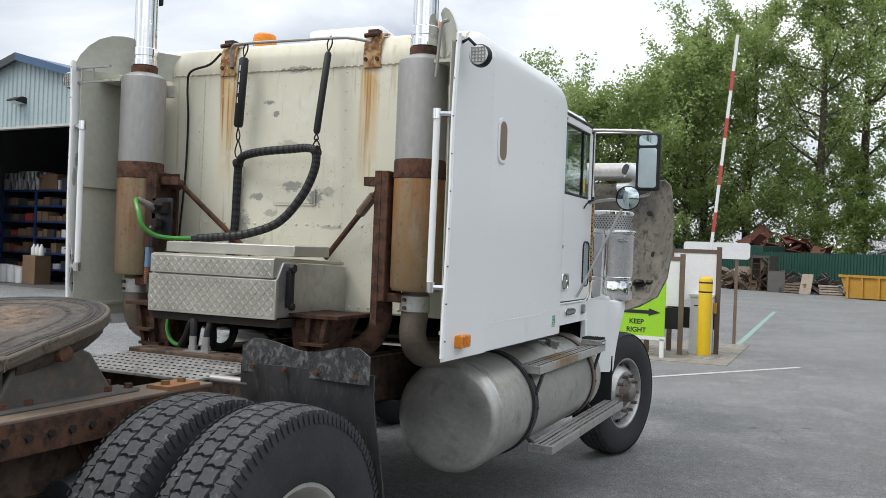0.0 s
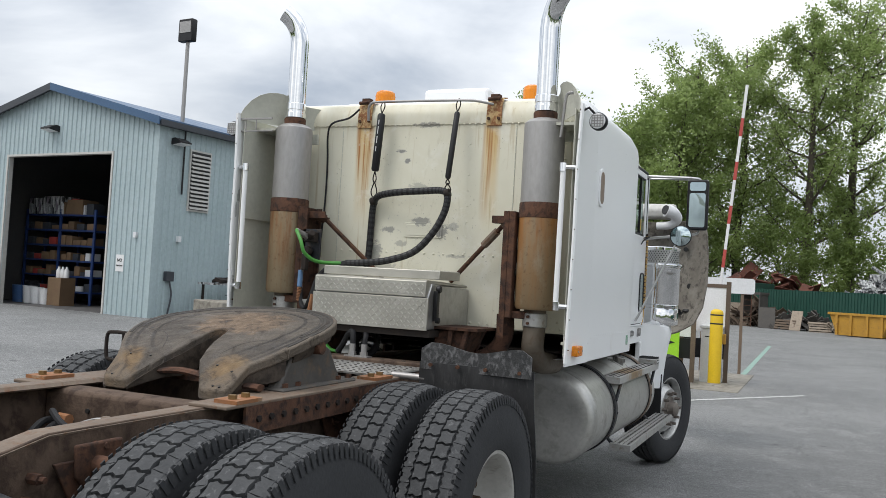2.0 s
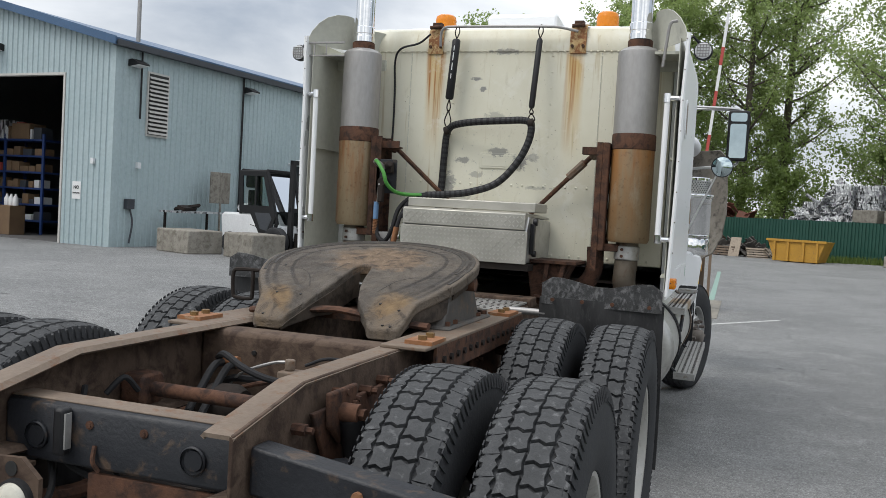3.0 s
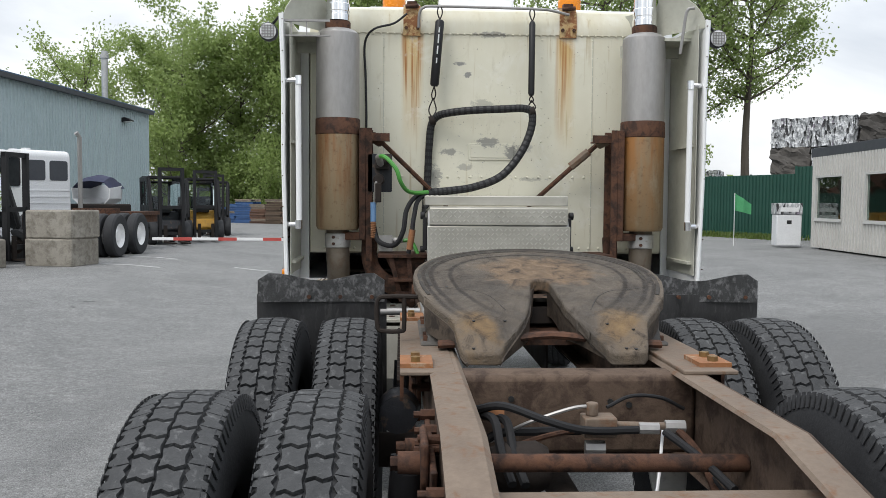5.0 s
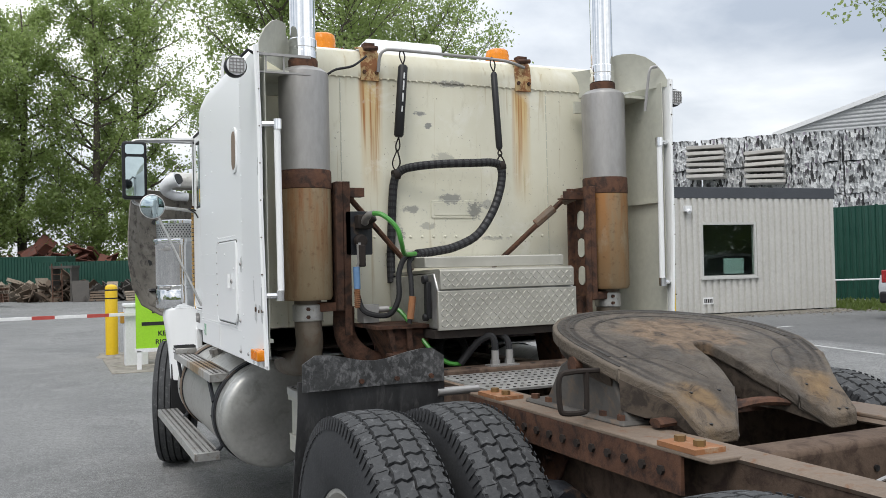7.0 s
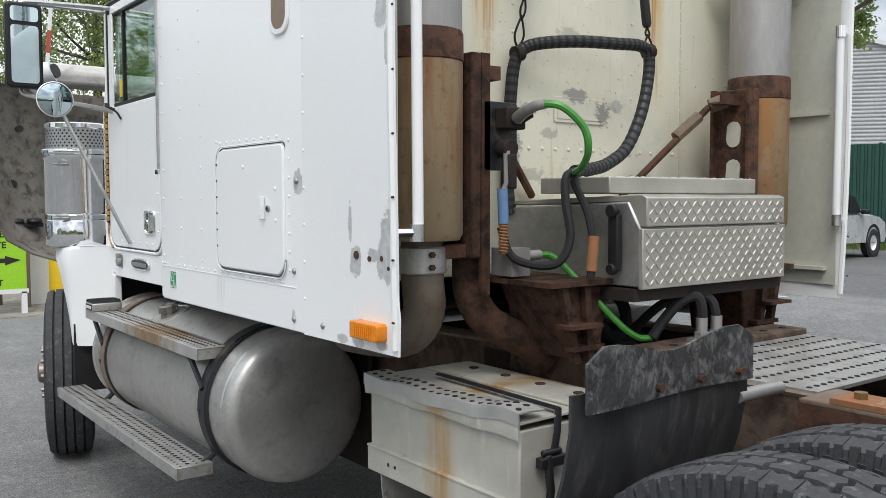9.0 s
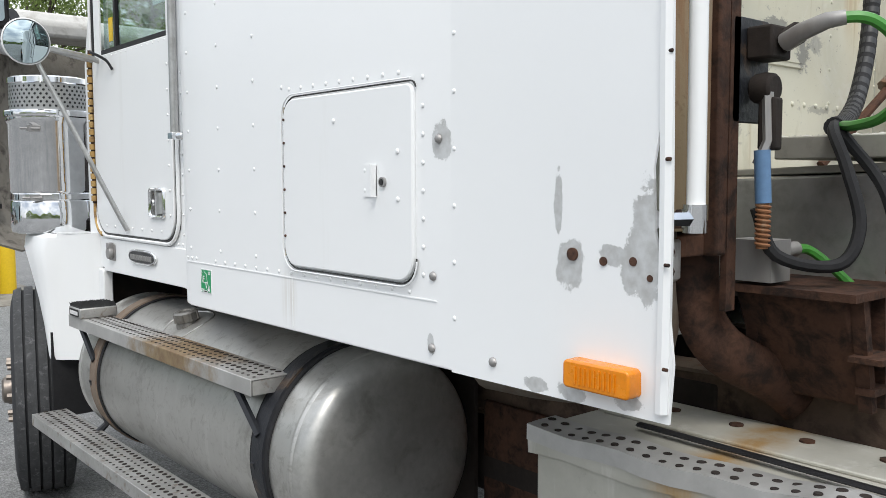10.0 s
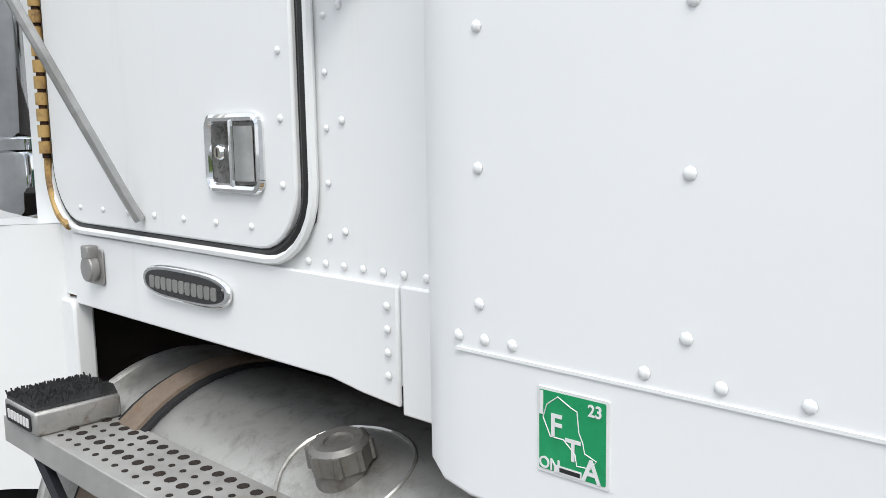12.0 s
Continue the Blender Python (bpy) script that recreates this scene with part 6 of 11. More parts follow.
bv = fifth.modifiers.new("bevel", "BEVEL")
bv.width, bv.segments, bv.limit_method, bv.angle_limit = 0.012, 3, "ANGLE", radians(45)
tagged(fifth, "greasy brown fifth wheel plate with a slot")


OLD_GREASE = worn("old_grease", (0.020, 0.017, 0.014), (0.042, 0.034, 0.027), 0.55, big=8, fine=60, dirt=(0.075, 0.06, 0.045), dirt_at=(0.52, 0.66), bump=0.4, spec=0.35)


def groove(pts, r, nm="grease_groove"):
    g = Geo()
    g.tube([(FX + u, y, plate_z(y) - r * 0.72) for u, y in pts], r, 6)
    return part(nm, g, OLD_GREASE, fifth)


for rr, a0, a1 in ((0.462, -112, 112), (0.432, -104, 100), (0.415, -60, 96), (0.335, -34, 40)):
    n = int((a1 - a0) / 6)
    groove([(rr * math.sin(a), FY + rr * math.cos(a)) for a in [math.radians(a0 + (a1 - a0) * i / n) for i in range(n + 1)]], 0.012)
for s in (-1, 1):
    groove([(s * q.x, q.y) for q in smooth_line([(0.40, 2.10, 0), (0.33, 2.08, 0), (0.26, 2.07, 0), (0.20, 2.02, 0), (0.155, 1.94, 0)], 4)], 0.004)
for u, y in ((-0.282, 1.785), (0.249, 1.785), (0.282, 1.783), (-0.275, 1.88), (-0.164, 1.88), (0.289, 1.85), (0.20, 1.87), (-0.36, 2.10), (-0.07, 2.27)):
    g = Geo().cyl((u, y, plate_z(y) - 0.004), (u, y - 0.001, plate_z(y) + 0.0012), 0.006, 8)
    part("drilled_hole", g, INK, fifth)
g = Geo()
ring_rows = []
for i in range(28):
    a = radians(-108 + i * 8)
    u, y = 0.472 * math.sin(a), FY + 0.472 * math.cos(a)
    ring_rows.append([(FX + u, y, plate_z(y) - 0.03), (FX + u * 0.98, FY + (y - FY) * 0.98, plate_z(y) - 0.075), (FX + u * 0.90, FY + (y - FY) * 0.90, plate_z(y) - 0.11)])
g.sheet(ring_rows, 0.012)
part("skirt", g, GREASE, fifth)
for s in (-1, 1):
    g = Geo()
    g.sheet([[(FX + s * (u - 0.010), y, plate_z(y) - 0.03), (FX + s * (u - 0.016), y + 0.004, plate_z(y) - 0.03 - 0.10 * min(1.0, max(0.1, (y - 1.74) / 0.25)))] for u, y in OUTSIDE], 0.012)
    part("ramp_wall", g, GREASE, fifth)
    g = Geo()
    g.sheet([[(FX + s * (u + 0.008), y, plate_z(y) - 0.03), (FX + s * (u + 0.014), y + 0.004, plate_z(y) - 0.03 - 0.11 * min(1.0, max(0.1, (y - 1.74) / 0.25)))] for u, y in SLOT[1:-1]], 0.012)
    part("throat_wall", g, GREASE, fifth)
    g = Geo()
    g.prism([(1.98, 1.12), (2.50, 1.12), (2.38, 1.28), (2.28, 1.325), (2.17, 1.315), (2.07, 1.27)], "x", s * 0.40 - 0.035, s * 0.40 + 0.035)
    g.box(s * 0.40 - 0.06, s * 0.40 + 0.06, 1.98, 2.60, 1.115, 1.135)
    pb = part("pivot_bracket", g, worn("greasy_bracket", (0.058, 0.053, 0.048), (0.095, 0.088, 0.080), 0.7, big=6, fine=50, dirt=(0.13, 0.09, 0.06), dirt_at=(0.5, 0.7), bump=0.3), fifth, bevel=0.01)
    g = Geo()
    g.cyl((s * 0.42, 2.22, 1.295), (s * 0.49, 2.22, 1.295), 0.028, 12)
    part("pivot_pin", g, RUST, pb)
g = Geo()
for s in (-1, 1):
    for yy in (2.02, 2.12, 2.46, 2.56):
        g.cyl((s * 0.435, yy, 1.135), (s * 0.435, yy, 1.152), 0.016, 6)
pieces("mount_bolt", g, RUST, fifth)
g = Geo()
g.tube(smooth_line([(-0.40, 1.90, 1.14), (-0.22, 1.89, 1.15), (0.0, 1.89, 1.175), (0.22, 1.89, 1.15), (0.40, 1.90, 1.14)], 5), 0.030, 8, flat=0.5)
g.box(-0.36, 0.36, 2.0, 2.55, 1.12, 1.16)
part("slide_base", g, RUST, fifth)
g = Geo()
g.lathe([(0, 1.24), (0.10, 1.24), (0.11, 1.18), (0, 1.18)], (FX, 2.26, 0), "z", 20)
g.box(-0.12, 0.12, 2.2, 2.5, 1.17, 1.24)
part("lock_jaw", g, DARK_STEEL, fifth)
g = Geo()
g.tube(smooth_line([(-0.42, 2.10, 1.285), (-0.50, 2.09, 1.29), (-0.58, 2.09, 1.29), (-0.62, 2.09, 1.275), (-0.62, 2.09, 1.18), (-0.60, 2.09, 1.16), (-0.53, 2.09, 1.16), (-0.52, 2.09, 1.18), (-0.52, 2.09, 1.29)], 4), 0.009, 7)
part("release_handle", g, DARK_STEEL, fifth, "bent steel release handle")
for s in (-1, 1):
    g = Geo()
    x0, x1 = sorted((s * 0.36, s * 0.535))
    g.box(x0, x1, 1.50, 2.92, 1.106, 1.120)
    an = part("mount_angle", g, RUST_TOP, truck, "rusted mounting angle", bevel=0.004)
    g = Geo()
    x0, x1 = sorted((s * 0.523, s * 0.535))
    g.box(x0, x1, 1.62, 2.92, 1.0, 1.108)
    part("angle_leg", g, RUST, an)
    g = Geo()
    x0, x1 = sorted((s * 0.43, s * 0.535))
    g.box(x0, x1, 1.56, 1.72, 1.120, 1.134)
    g.box(x0, x1, 2.66, 2.84, 1.120, 1.134)
    pieces("pad", g, RUST_ORANGE, an)
    g = Geo()
    for yy in (1.60, 1.68, 2.70, 2.79):
        g.cyl((s * 0.485, yy, 1.134), (s * 0.485, yy, 1.150), 0.017, 6)
    pieces("bolt", g, worn("yellow_bolt", (0.24, 0.15, 0.055), (0.17, 0.10, 0.045), 0.5, 0.4, big=9, fine=50, bump=0.1), an)
    g = Geo()
    for k in range(14):
        g.cyl((s * 0.535, 1.70 + k * 0.085, 1.055), (s * 0.545, 1.70 + k * 0.085, 1.055), 0.014, 6)
    pieces("flange_hole", g, DARK_STEEL, an)


# quarter fenders before the drive wheels
GUARD = worn("scuffed_guard", (0.026, 0.026, 0.027), (0.048, 0.048, 0.049), 0.5, big=6, fine=60, dirt=(0.085, 0.084, 0.082), dirt_at=(0.54, 0.74), bump=0.4, stretch=(2, 2, 0.5), spec=0.45)


def quarter(s):
    g = Geo()
    rows = []
    for i in range(13):
        t = i / 12
        u = 0.61 + 0.60 * t
        dip = -0.022 * math.sin(math.pi * t) + 0.012 * math.sin(3 * math.pi * t)
        corner = -0.03 if i in (0, 12) else 0.0
        rows.append([(s * u, 3.005 + 0.015 * math.sin(t * 5), 1.165 + 0.135 * j / 4 + (dip + corner) * (j / 4) ** 2) for j in range(5)])
    g.sheet(rows, 0.008)
    q = part("fender_flap", g, FLAP, truck, "scuffed black rubber fender flap")
    g = Geo()
    rows = []
    for i in range(6):
        u = 0.60 + 0.62 * i / 5
        rows.append([(s * u, 3.02 + y, z) for y, z in ((0.0, 1.20), (0.0, 1.12), (0.02, 1.02), (0.06, 0.90), (0.10, 0.76), (0.125, 0.60), (0.13, 0.46), (0.125, 0.36))])
    g.sheet(rows, 0.008)
    part("mud_guard", g, GUARD, q, "black rubber mud guard")
    g = Geo()
    for t in (0.1, 0.35, 0.6, 0.9):
        g.cyl((s * (0.61 + 0.6 * t), 3.0, 1.19), (s * (0.61 + 0.6 * t), 2.985, 1.19), 0.010, 8)
    pieces("bolt", g, RUST, q)
    g = Geo()
    g.cyl((s * 0.44, 3.03, 1.115), (s * 0.63, 3.03, 1.115), 0.018, 10)
    part("support_tube", g, MUFFLER, q, "pale support tube")


both(quarter)


# fuel tanks
def tank(s, y0):
    y1, cu, cz, r = 6.72, s * 0.87, 0.765, 0.312
    g = Geo()
    g.lathe([(r, y0 + 0.045), (r, y1 - 0.02), (0.30, y1), (0.2, y1 + 0.025), (0, y1 + 0.035)], (cu, 0, cz), "y", 64)
    t = part("fuel_tank", g, TANK, truck, "dull aluminium cylindrical fuel tank", angle=50)
    g = Geo()
    g.lathe([(0, y0 - 0.026), (0.10, y0 - 0.025), (0.20, y0 - 0.021), (0.262, y0 - 0.015), (0.284, y0 - 0.010), (0.299, y0 + 0.001), (0.308, y0 + 0.018), (r, y0 + 0.045)], (cu, 0, cz), "y", 64)
    part("tank_end", g, TANK_END, t, "grimy domed tank end", angle=50)
    g = Geo()
    for yy in (y0 + 0.055, y1 - 0.03):
        g.lathe([(r, yy - 0.012), (r + 0.004, yy - 0.006), (r + 0.004, yy + 0.006), (r, yy + 0.012)], (cu, 0, cz), "y", 64)
    pieces("weld_ring", g, TANK, t)
    for yy in (5.12, 6.50):
        g = Geo()
        g.lathe([(r + 0.001, yy - 0.052), (r + 0.007, yy - 0.050), (r + 0.007, yy + 0.050), (r + 0.001, yy + 0.052)], (cu, 0, cz), "y", 64)
        ts = part("strap_liner", g, RUBBER, t, "black rubber strap liner")
        g = Geo()
        g.lathe([(r + 0.006, yy - 0.034), (r + 0.013, yy - 0.032), (r + 0.013, yy + 0.032), (r + 0.006, yy + 0.034)], (cu, 0, cz), "y", 64)
        part("tank_strap", g, BLACK_PAINT if yy < 6 else RUST_TOP, ts, "steel tank strap")
    g = Geo()
    cap = Vector((cu + s * 0.135, 5.99, cz + 0.282))
    place = Matrix.Translation(cap) @ Matrix.Rotation(s * radians(12), 4, "Y") @ Matrix.Scale(0.9, 4)
    iron = worn("cast_cap", (0.17, 0.165, 0.155), (0.24, 0.235, 0.22), 0.5, 0.6, big=9, fine=60, dirt=(0.10, 0.085, 0.07), dirt_at=(0.5, 0.7), bump=0.3)
    g.xf = place
    g.lathe([(0.0, 0.047), (0.022, 0.047), (0.024, 0.051), (0.040, 0.052), (0.049, 0.045), (0.050, 0.012), (0.043, 0.010), (0.047, 0.0), (0.050, -0.03)], (0, 0, 0), "z", 28)
    g.xf = None
    fc = part("filler_cap", g, iron, t, "dark cast filler cap")
    g = Geo()
    g.xf = place
    for i in range(8):
        a = i * math.pi / 4
        g.cyl((0.0475 * math.cos(a), 0.0475 * math.sin(a), 0.012), (0.0475 * math.cos(a), 0.0475 * math.sin(a), 0.045), 0.0085, 8, 0.007)
    g.xf = None
    pieces("lug", g, iron, fc)
    g = Geo()
    ring = []
    for i in range(33):
        a = 2 * math.pi * i / 32
        du, dy = 0.095 * math.cos(a), 0.11 * math.sin(a)
        uu = s * 0.135 + du
        ring.append((cu + uu, 5.99 + dy, cz + math.sqrt(max(0.0, r * r - uu * uu)) + 0.001))
    g.tube(ring, [0.0028 + 0.0010 * (i % 2) for i in range(33)], 6, cap=False)
    part("weld_bead", g, TANK_END, t, "weld bead round the filler neck")
    g = Geo()
    for yy in (5.14, 6.52):
        g.tube([(s * 1.19, yy + 0.13, 0.988), (s * 1.188, yy + 0.11, 0.965), (cu + s * (math.sqrt(r * r - 0.0064) + 0.012), yy - 0.02, cz + 0.08)], 0.013, 6)
        g.tube([(cu + s * (r + 0.005), yy, cz), (cu + s * 0.26, yy, cz - 0.19), (s * 1.18, yy + 0.02, 0.52)], 0.016, 6)
    pieces("step_bracket", g, BLACK_PAINT, t)
    for nm, ua, ub, ya, yb, z in (("upper_step", 1.065, 1.205, 5.125, 6.74, 1.010), ("lower_step", 1.155, 1.305, 5.10, 6.98, 0.545)):
        g = Geo()
        x0, x1 = sorted((s * ua, s * ub))
        g.prism([(x0, z), (x1, z), (x1, z - 0.050), (x1 - 0.005, z - 0.050), (x1 - 0.005, z - 0.005), (x0 + 0.005, z - 0.005), (x0 + 0.005, z - 0.050), (x0, z - 0.050)], "y", ya, yb)
        st = part(nm, g, RUSTY_STEP if z > 0.9 else ALU_STEP, t, "perforated aluminium step with rust stains", bevel=0.002)
        for ye in (ya, yb - 0.005):
            part("end_plate", Geo().box(x0 + 0.006, x1 - 0.006, ye, ye + 0.005, z - 0.048, z - 0.006), ALU_STEP, st)
        g = Geo()
        nn = int((yb - ya) / 0.034)
        for i in range(nn):
            for j in range(4):
                yy = ya + 0.025 + i * 0.034 + (0.017 if j % 2 else 0)
                uu = x0 + 0.025 + j * (x1 - x0 - 0.05) / 3
                big = 0.0112 if j % 2 else 0.0062
                g.cyl((uu, yy, z - 0.003), (uu, yy, z + 0.0012), big, 8, big * 0.85)
        tagged(part("step_hole", g, DARK_STEEL, st, fix=False), kind="stuff")
    g = Geo()
    x0, x1 = sorted((s * 1.06, s * 1.215))
    g.box(x0, x1, 6.56, 6.70, 1.010, 1.054)
    sc = part("boot_brush", g, ALU_STEP, t, "boot brush on the step", bevel=0.006)
    g = Geo()
    random.seed(5)
    g.box(x0 + 0.004, x1 - 0.004, 6.566, 6.694, 1.052, 1.059)
    for i in range(40):
        for j in range(34):
            uu, yy = x0 + 0.006 + (x1 - x0 - 0.012) * i / 39, 6.567 + 0.126 * j / 33
            a, b, hh = random.uniform(-0.003, 0.003), random.uniform(-0.003, 0.003), random.uniform(1.064, 1.071)
            g.add([(uu - 0.002, yy, 1.057), (uu + 0.002, yy, 1.057), (uu + 0.0015 + a, yy + b, hh), (uu - 0.0015 + a, yy + b, hh)], [(0, 1, 2, 3)])
    tagged(part("bristles", g, worn("grey_bristle", (0.030, 0.031, 0.033), (0.055, 0.056, 0.058), 0.7, big=30, fine=90, bump=0.1), sc, fix=False), kind="stuff")
    g = Geo()
    g.prism(rounded(6.575, 6.685, 1.017, 1.047, 0.006, 2), "x", s * 1.2155 - 0.0015, s * 1.2155 + 0.0015)
    pl = part("label", g, BLACK, sc)
    g = Geo()
    for k in range(7):
        g.box(s * 1.2175 - 0.001, s * 1.2175 + 0.001, 6.582 + k * 0.014, 6.591 + k * 0.014, 1.024, 1.040)
    part("print", g, SIGN_WHITE, pl)


tank(-1, 4.90)
tank(1, 4.52)

# air reservoir and guard plate inboard of the tank
g = Geo()
g.lathe([(0, 4.40), (0.09, 4.405), (0.125, 4.43), (0.13, 4.46), (0.13, 5.20), (0.12, 5.24), (0, 5.26)], (-0.33, 0, 0.64), "y", 24)
part("air_reservoir", g, DARK_STEEL, truck, "dirty black air reservoir")
g = Geo()
g.box(-0.455, -0.437, 3.62, 4.95, 0.42, 0.86)
part("guard_plate", g, RUST_DARK, truck, "dark rusted guard plate", bevel=0.004)
# step box ahead of the left drive wheels
g = Geo()
g.box(-0.925, -0.50, 3.505, 4.265, 0.685, 0.975)
sbx = part("battery_box", g, GREY_BOX, truck, "dented grey step box with rust runs", bevel=0.006)
g = Geo()
lid_rows = []
for i in range(9):
    y = 3.495 + 0.785 * i / 8
    w = 0.004 * math.sin(i * 2.1)
    lid_rows.append([(-0.938, y, 0.950 + w), (-0.941, y, 0.985 + w), (-0.936, y, 1.000 + w * 0.5), (-0.80, y, 1.003), (-0.48, y, 1.003)])
g.sheet(lid_rows, -0.006)
part("lid", g, GREY_BOX, sbx, "bent grey lid")
g = Geo()
strip = []
for i in range(13):
    y = 3.490 + 0.79 * i / 12
    up = 0.020 * math.exp(-((i - 1) / 2.2) ** 2) + 0.004 * math.sin(i * 1.7)
    strip.append([(-0.944, y, 0.975 + up), (-0.943, y, 1.012 + up), (-0.90, y, 1.014 + up), (-0.845, y, 1.014 + up * 0.8)])
g.sheet(strip, -0.005)
part("tread_strip", g, RUSTY_STEP, sbx, "bent perforated tread strip with rust")
g = Geo()
for i in range(19):
    for j in range(2):
        y = 3.515 + i * 0.0405 + (0.020 if j else 0)
        k = (y - 3.490) / 0.79 * 12
        up = 0.020 * math.exp(-((k - 1) / 2.2) ** 2) + 0.004 * math.sin(k * 1.7)
        g.cyl((-0.921 + j * 0.046, y, 1.008 + up * (1 - 0.1 * j)), (-0.921 + j * 0.046, y, 1.0152 + up * (1 - 0.1 * j)), 0.012 if j else 0.0095, 10, 0.010 if j else 0.008)
tagged(part("step_hole", g, DARK_STEEL, sbx, fix=False), kind="stuff")
g = Geo()
g.box(-0.940, -0.915, 3.50, 4.268, 0.766, 0.774)
g.box(-0.937, -0.924, 3.50, 4.268, 0.685, 0.768)
part("lower_lip", g, GREY_BOX, sbx, "folded lower lip", bevel=0.002)
g = Geo()
for y in (3.62, 3.66, 4.10, 4.14):
    g.cyl((-0.936, y, 0.728), (-0.939, y, 0.728), 0.006, 8)
pieces("rivet_hole", g, INK, sbx)
g = Geo()
g.box(-0.70, -0.52, 3.52, 4.25, 1.003, 1.012)
part("hinged_flap", g, GREY_BOX, sbx, "second lid sheet", bevel=0.003)
g = Geo()
for k in range(4):
    g.cyl((-0.58, 3.62 + k * 0.17, 1.012), (-0.58, 3.62 + k * 0.17, 1.016), 0.017, 8)
pieces("lid_scar", g, RUST_DARK, sbx)
g = Geo()
g.tube([(-0.76, 4.10, 1.018), (-0.77, 3.80, 1.018), (-0.785, 3.50, 1.018), (-0.80, 3.487, 0.96), (-0.815, 3.485, 0.905)], 0.013, 6, flat=0.4)
part("strap", g, BLACK, sbx, "black rubber hold-down strap")
g = Geo()
g.box(-0.875, -0.775, 3.470, 3.497, 0.865, 0.895)
g.tube([(-0.845, 3.48, 0.90), (-0.835, 3.475, 0.80), (-0.84, 3.485, 0.71)], 0.013, 7)
g.cyl((-0.79, 3.485, 0.905), (-0.86, 3.485, 0.905), 0.010, 8)
part("latch", g, BLACK, sbx, "black draw latch", bevel=0.004)
g = Geo()
g.box(-0.98, -0.62, 3.55, 4.20, 0.40, 0.43)
ls = part("box_step", g, ALU_STEP, sbx, bevel=0.004)
g = Geo()
for i in range(15):
    for j in range(5):
        g.cyl((-0.955 + j * 0.06, 3.59 + i * 0.04, 0.428), (-0.955 + j * 0.06, 3.59 + i * 0.04, 0.432), 0.012, 8)
tagged(part("step_hole", g, DARK_STEEL, ls, fix=False), kind="stuff")
g = Geo()
rows = [[(-0.93 + 0.05 * k, 4.20 - 0.10 * t * t, 0.70 - 0.28 * t) for t in (0, 0.25, 0.5, 0.75, 1.0)] for k in range(8)]
g.sheet(rows, 0.006)
part("step_hanger", g, ALU_STEP, sbx)

# doors, windows and cab sides
PIVOT[truck.name] = (0, 3.72, 0.014)
CREASE = worn("door_seal", (0.012, 0.012, 0.012), (0.02, 0.02, 0.02), 0.5, big=9, fine=50, bump=0.05)
HINGE = worn("yellowed_hinge", (0.60, 0.42, 0.17), (0.44, 0.25, 0.07), 0.6, 0.2, big=9, fine=50, dirt=(0.15, 0.08, 0.04), dirt_at=(0.5, 0.65), bump=0.2)
PAPER = worn("pale_paper", (0.55, 0.68, 0.68), (0.6, 0.72, 0.72), 0.8, big=4, fine=40, bump=0.02)
MIRROR = worn("mirror_glass", (0.50, 0.60, 0.62), (0.54, 0.63, 0.65), 0.02, 1.0, big=1, fine=10, bump=0.0, rough_var=0.0)
MESH_STEEL = worn("mesh_steel", (0.46, 0.46, 0.45), (0.55, 0.55, 0.54), 0.35, 0.9, big=5, fine=50, bump=0.2)


def slab(g, s, poly, u0, u1):
    """A panel on the cab side: poly in (y, z), from s*u0 to s*u1."""
    a, b = sorted((s * u0, s * u1))
    return g.prism(poly, "x", a, b)


def loop_tube(g, s, poly, u, r, n=6):
    pts = [(s * u, y, z) for y, z in poly]
    g.tube(pts + [pts[0]], r, n, cap=False)


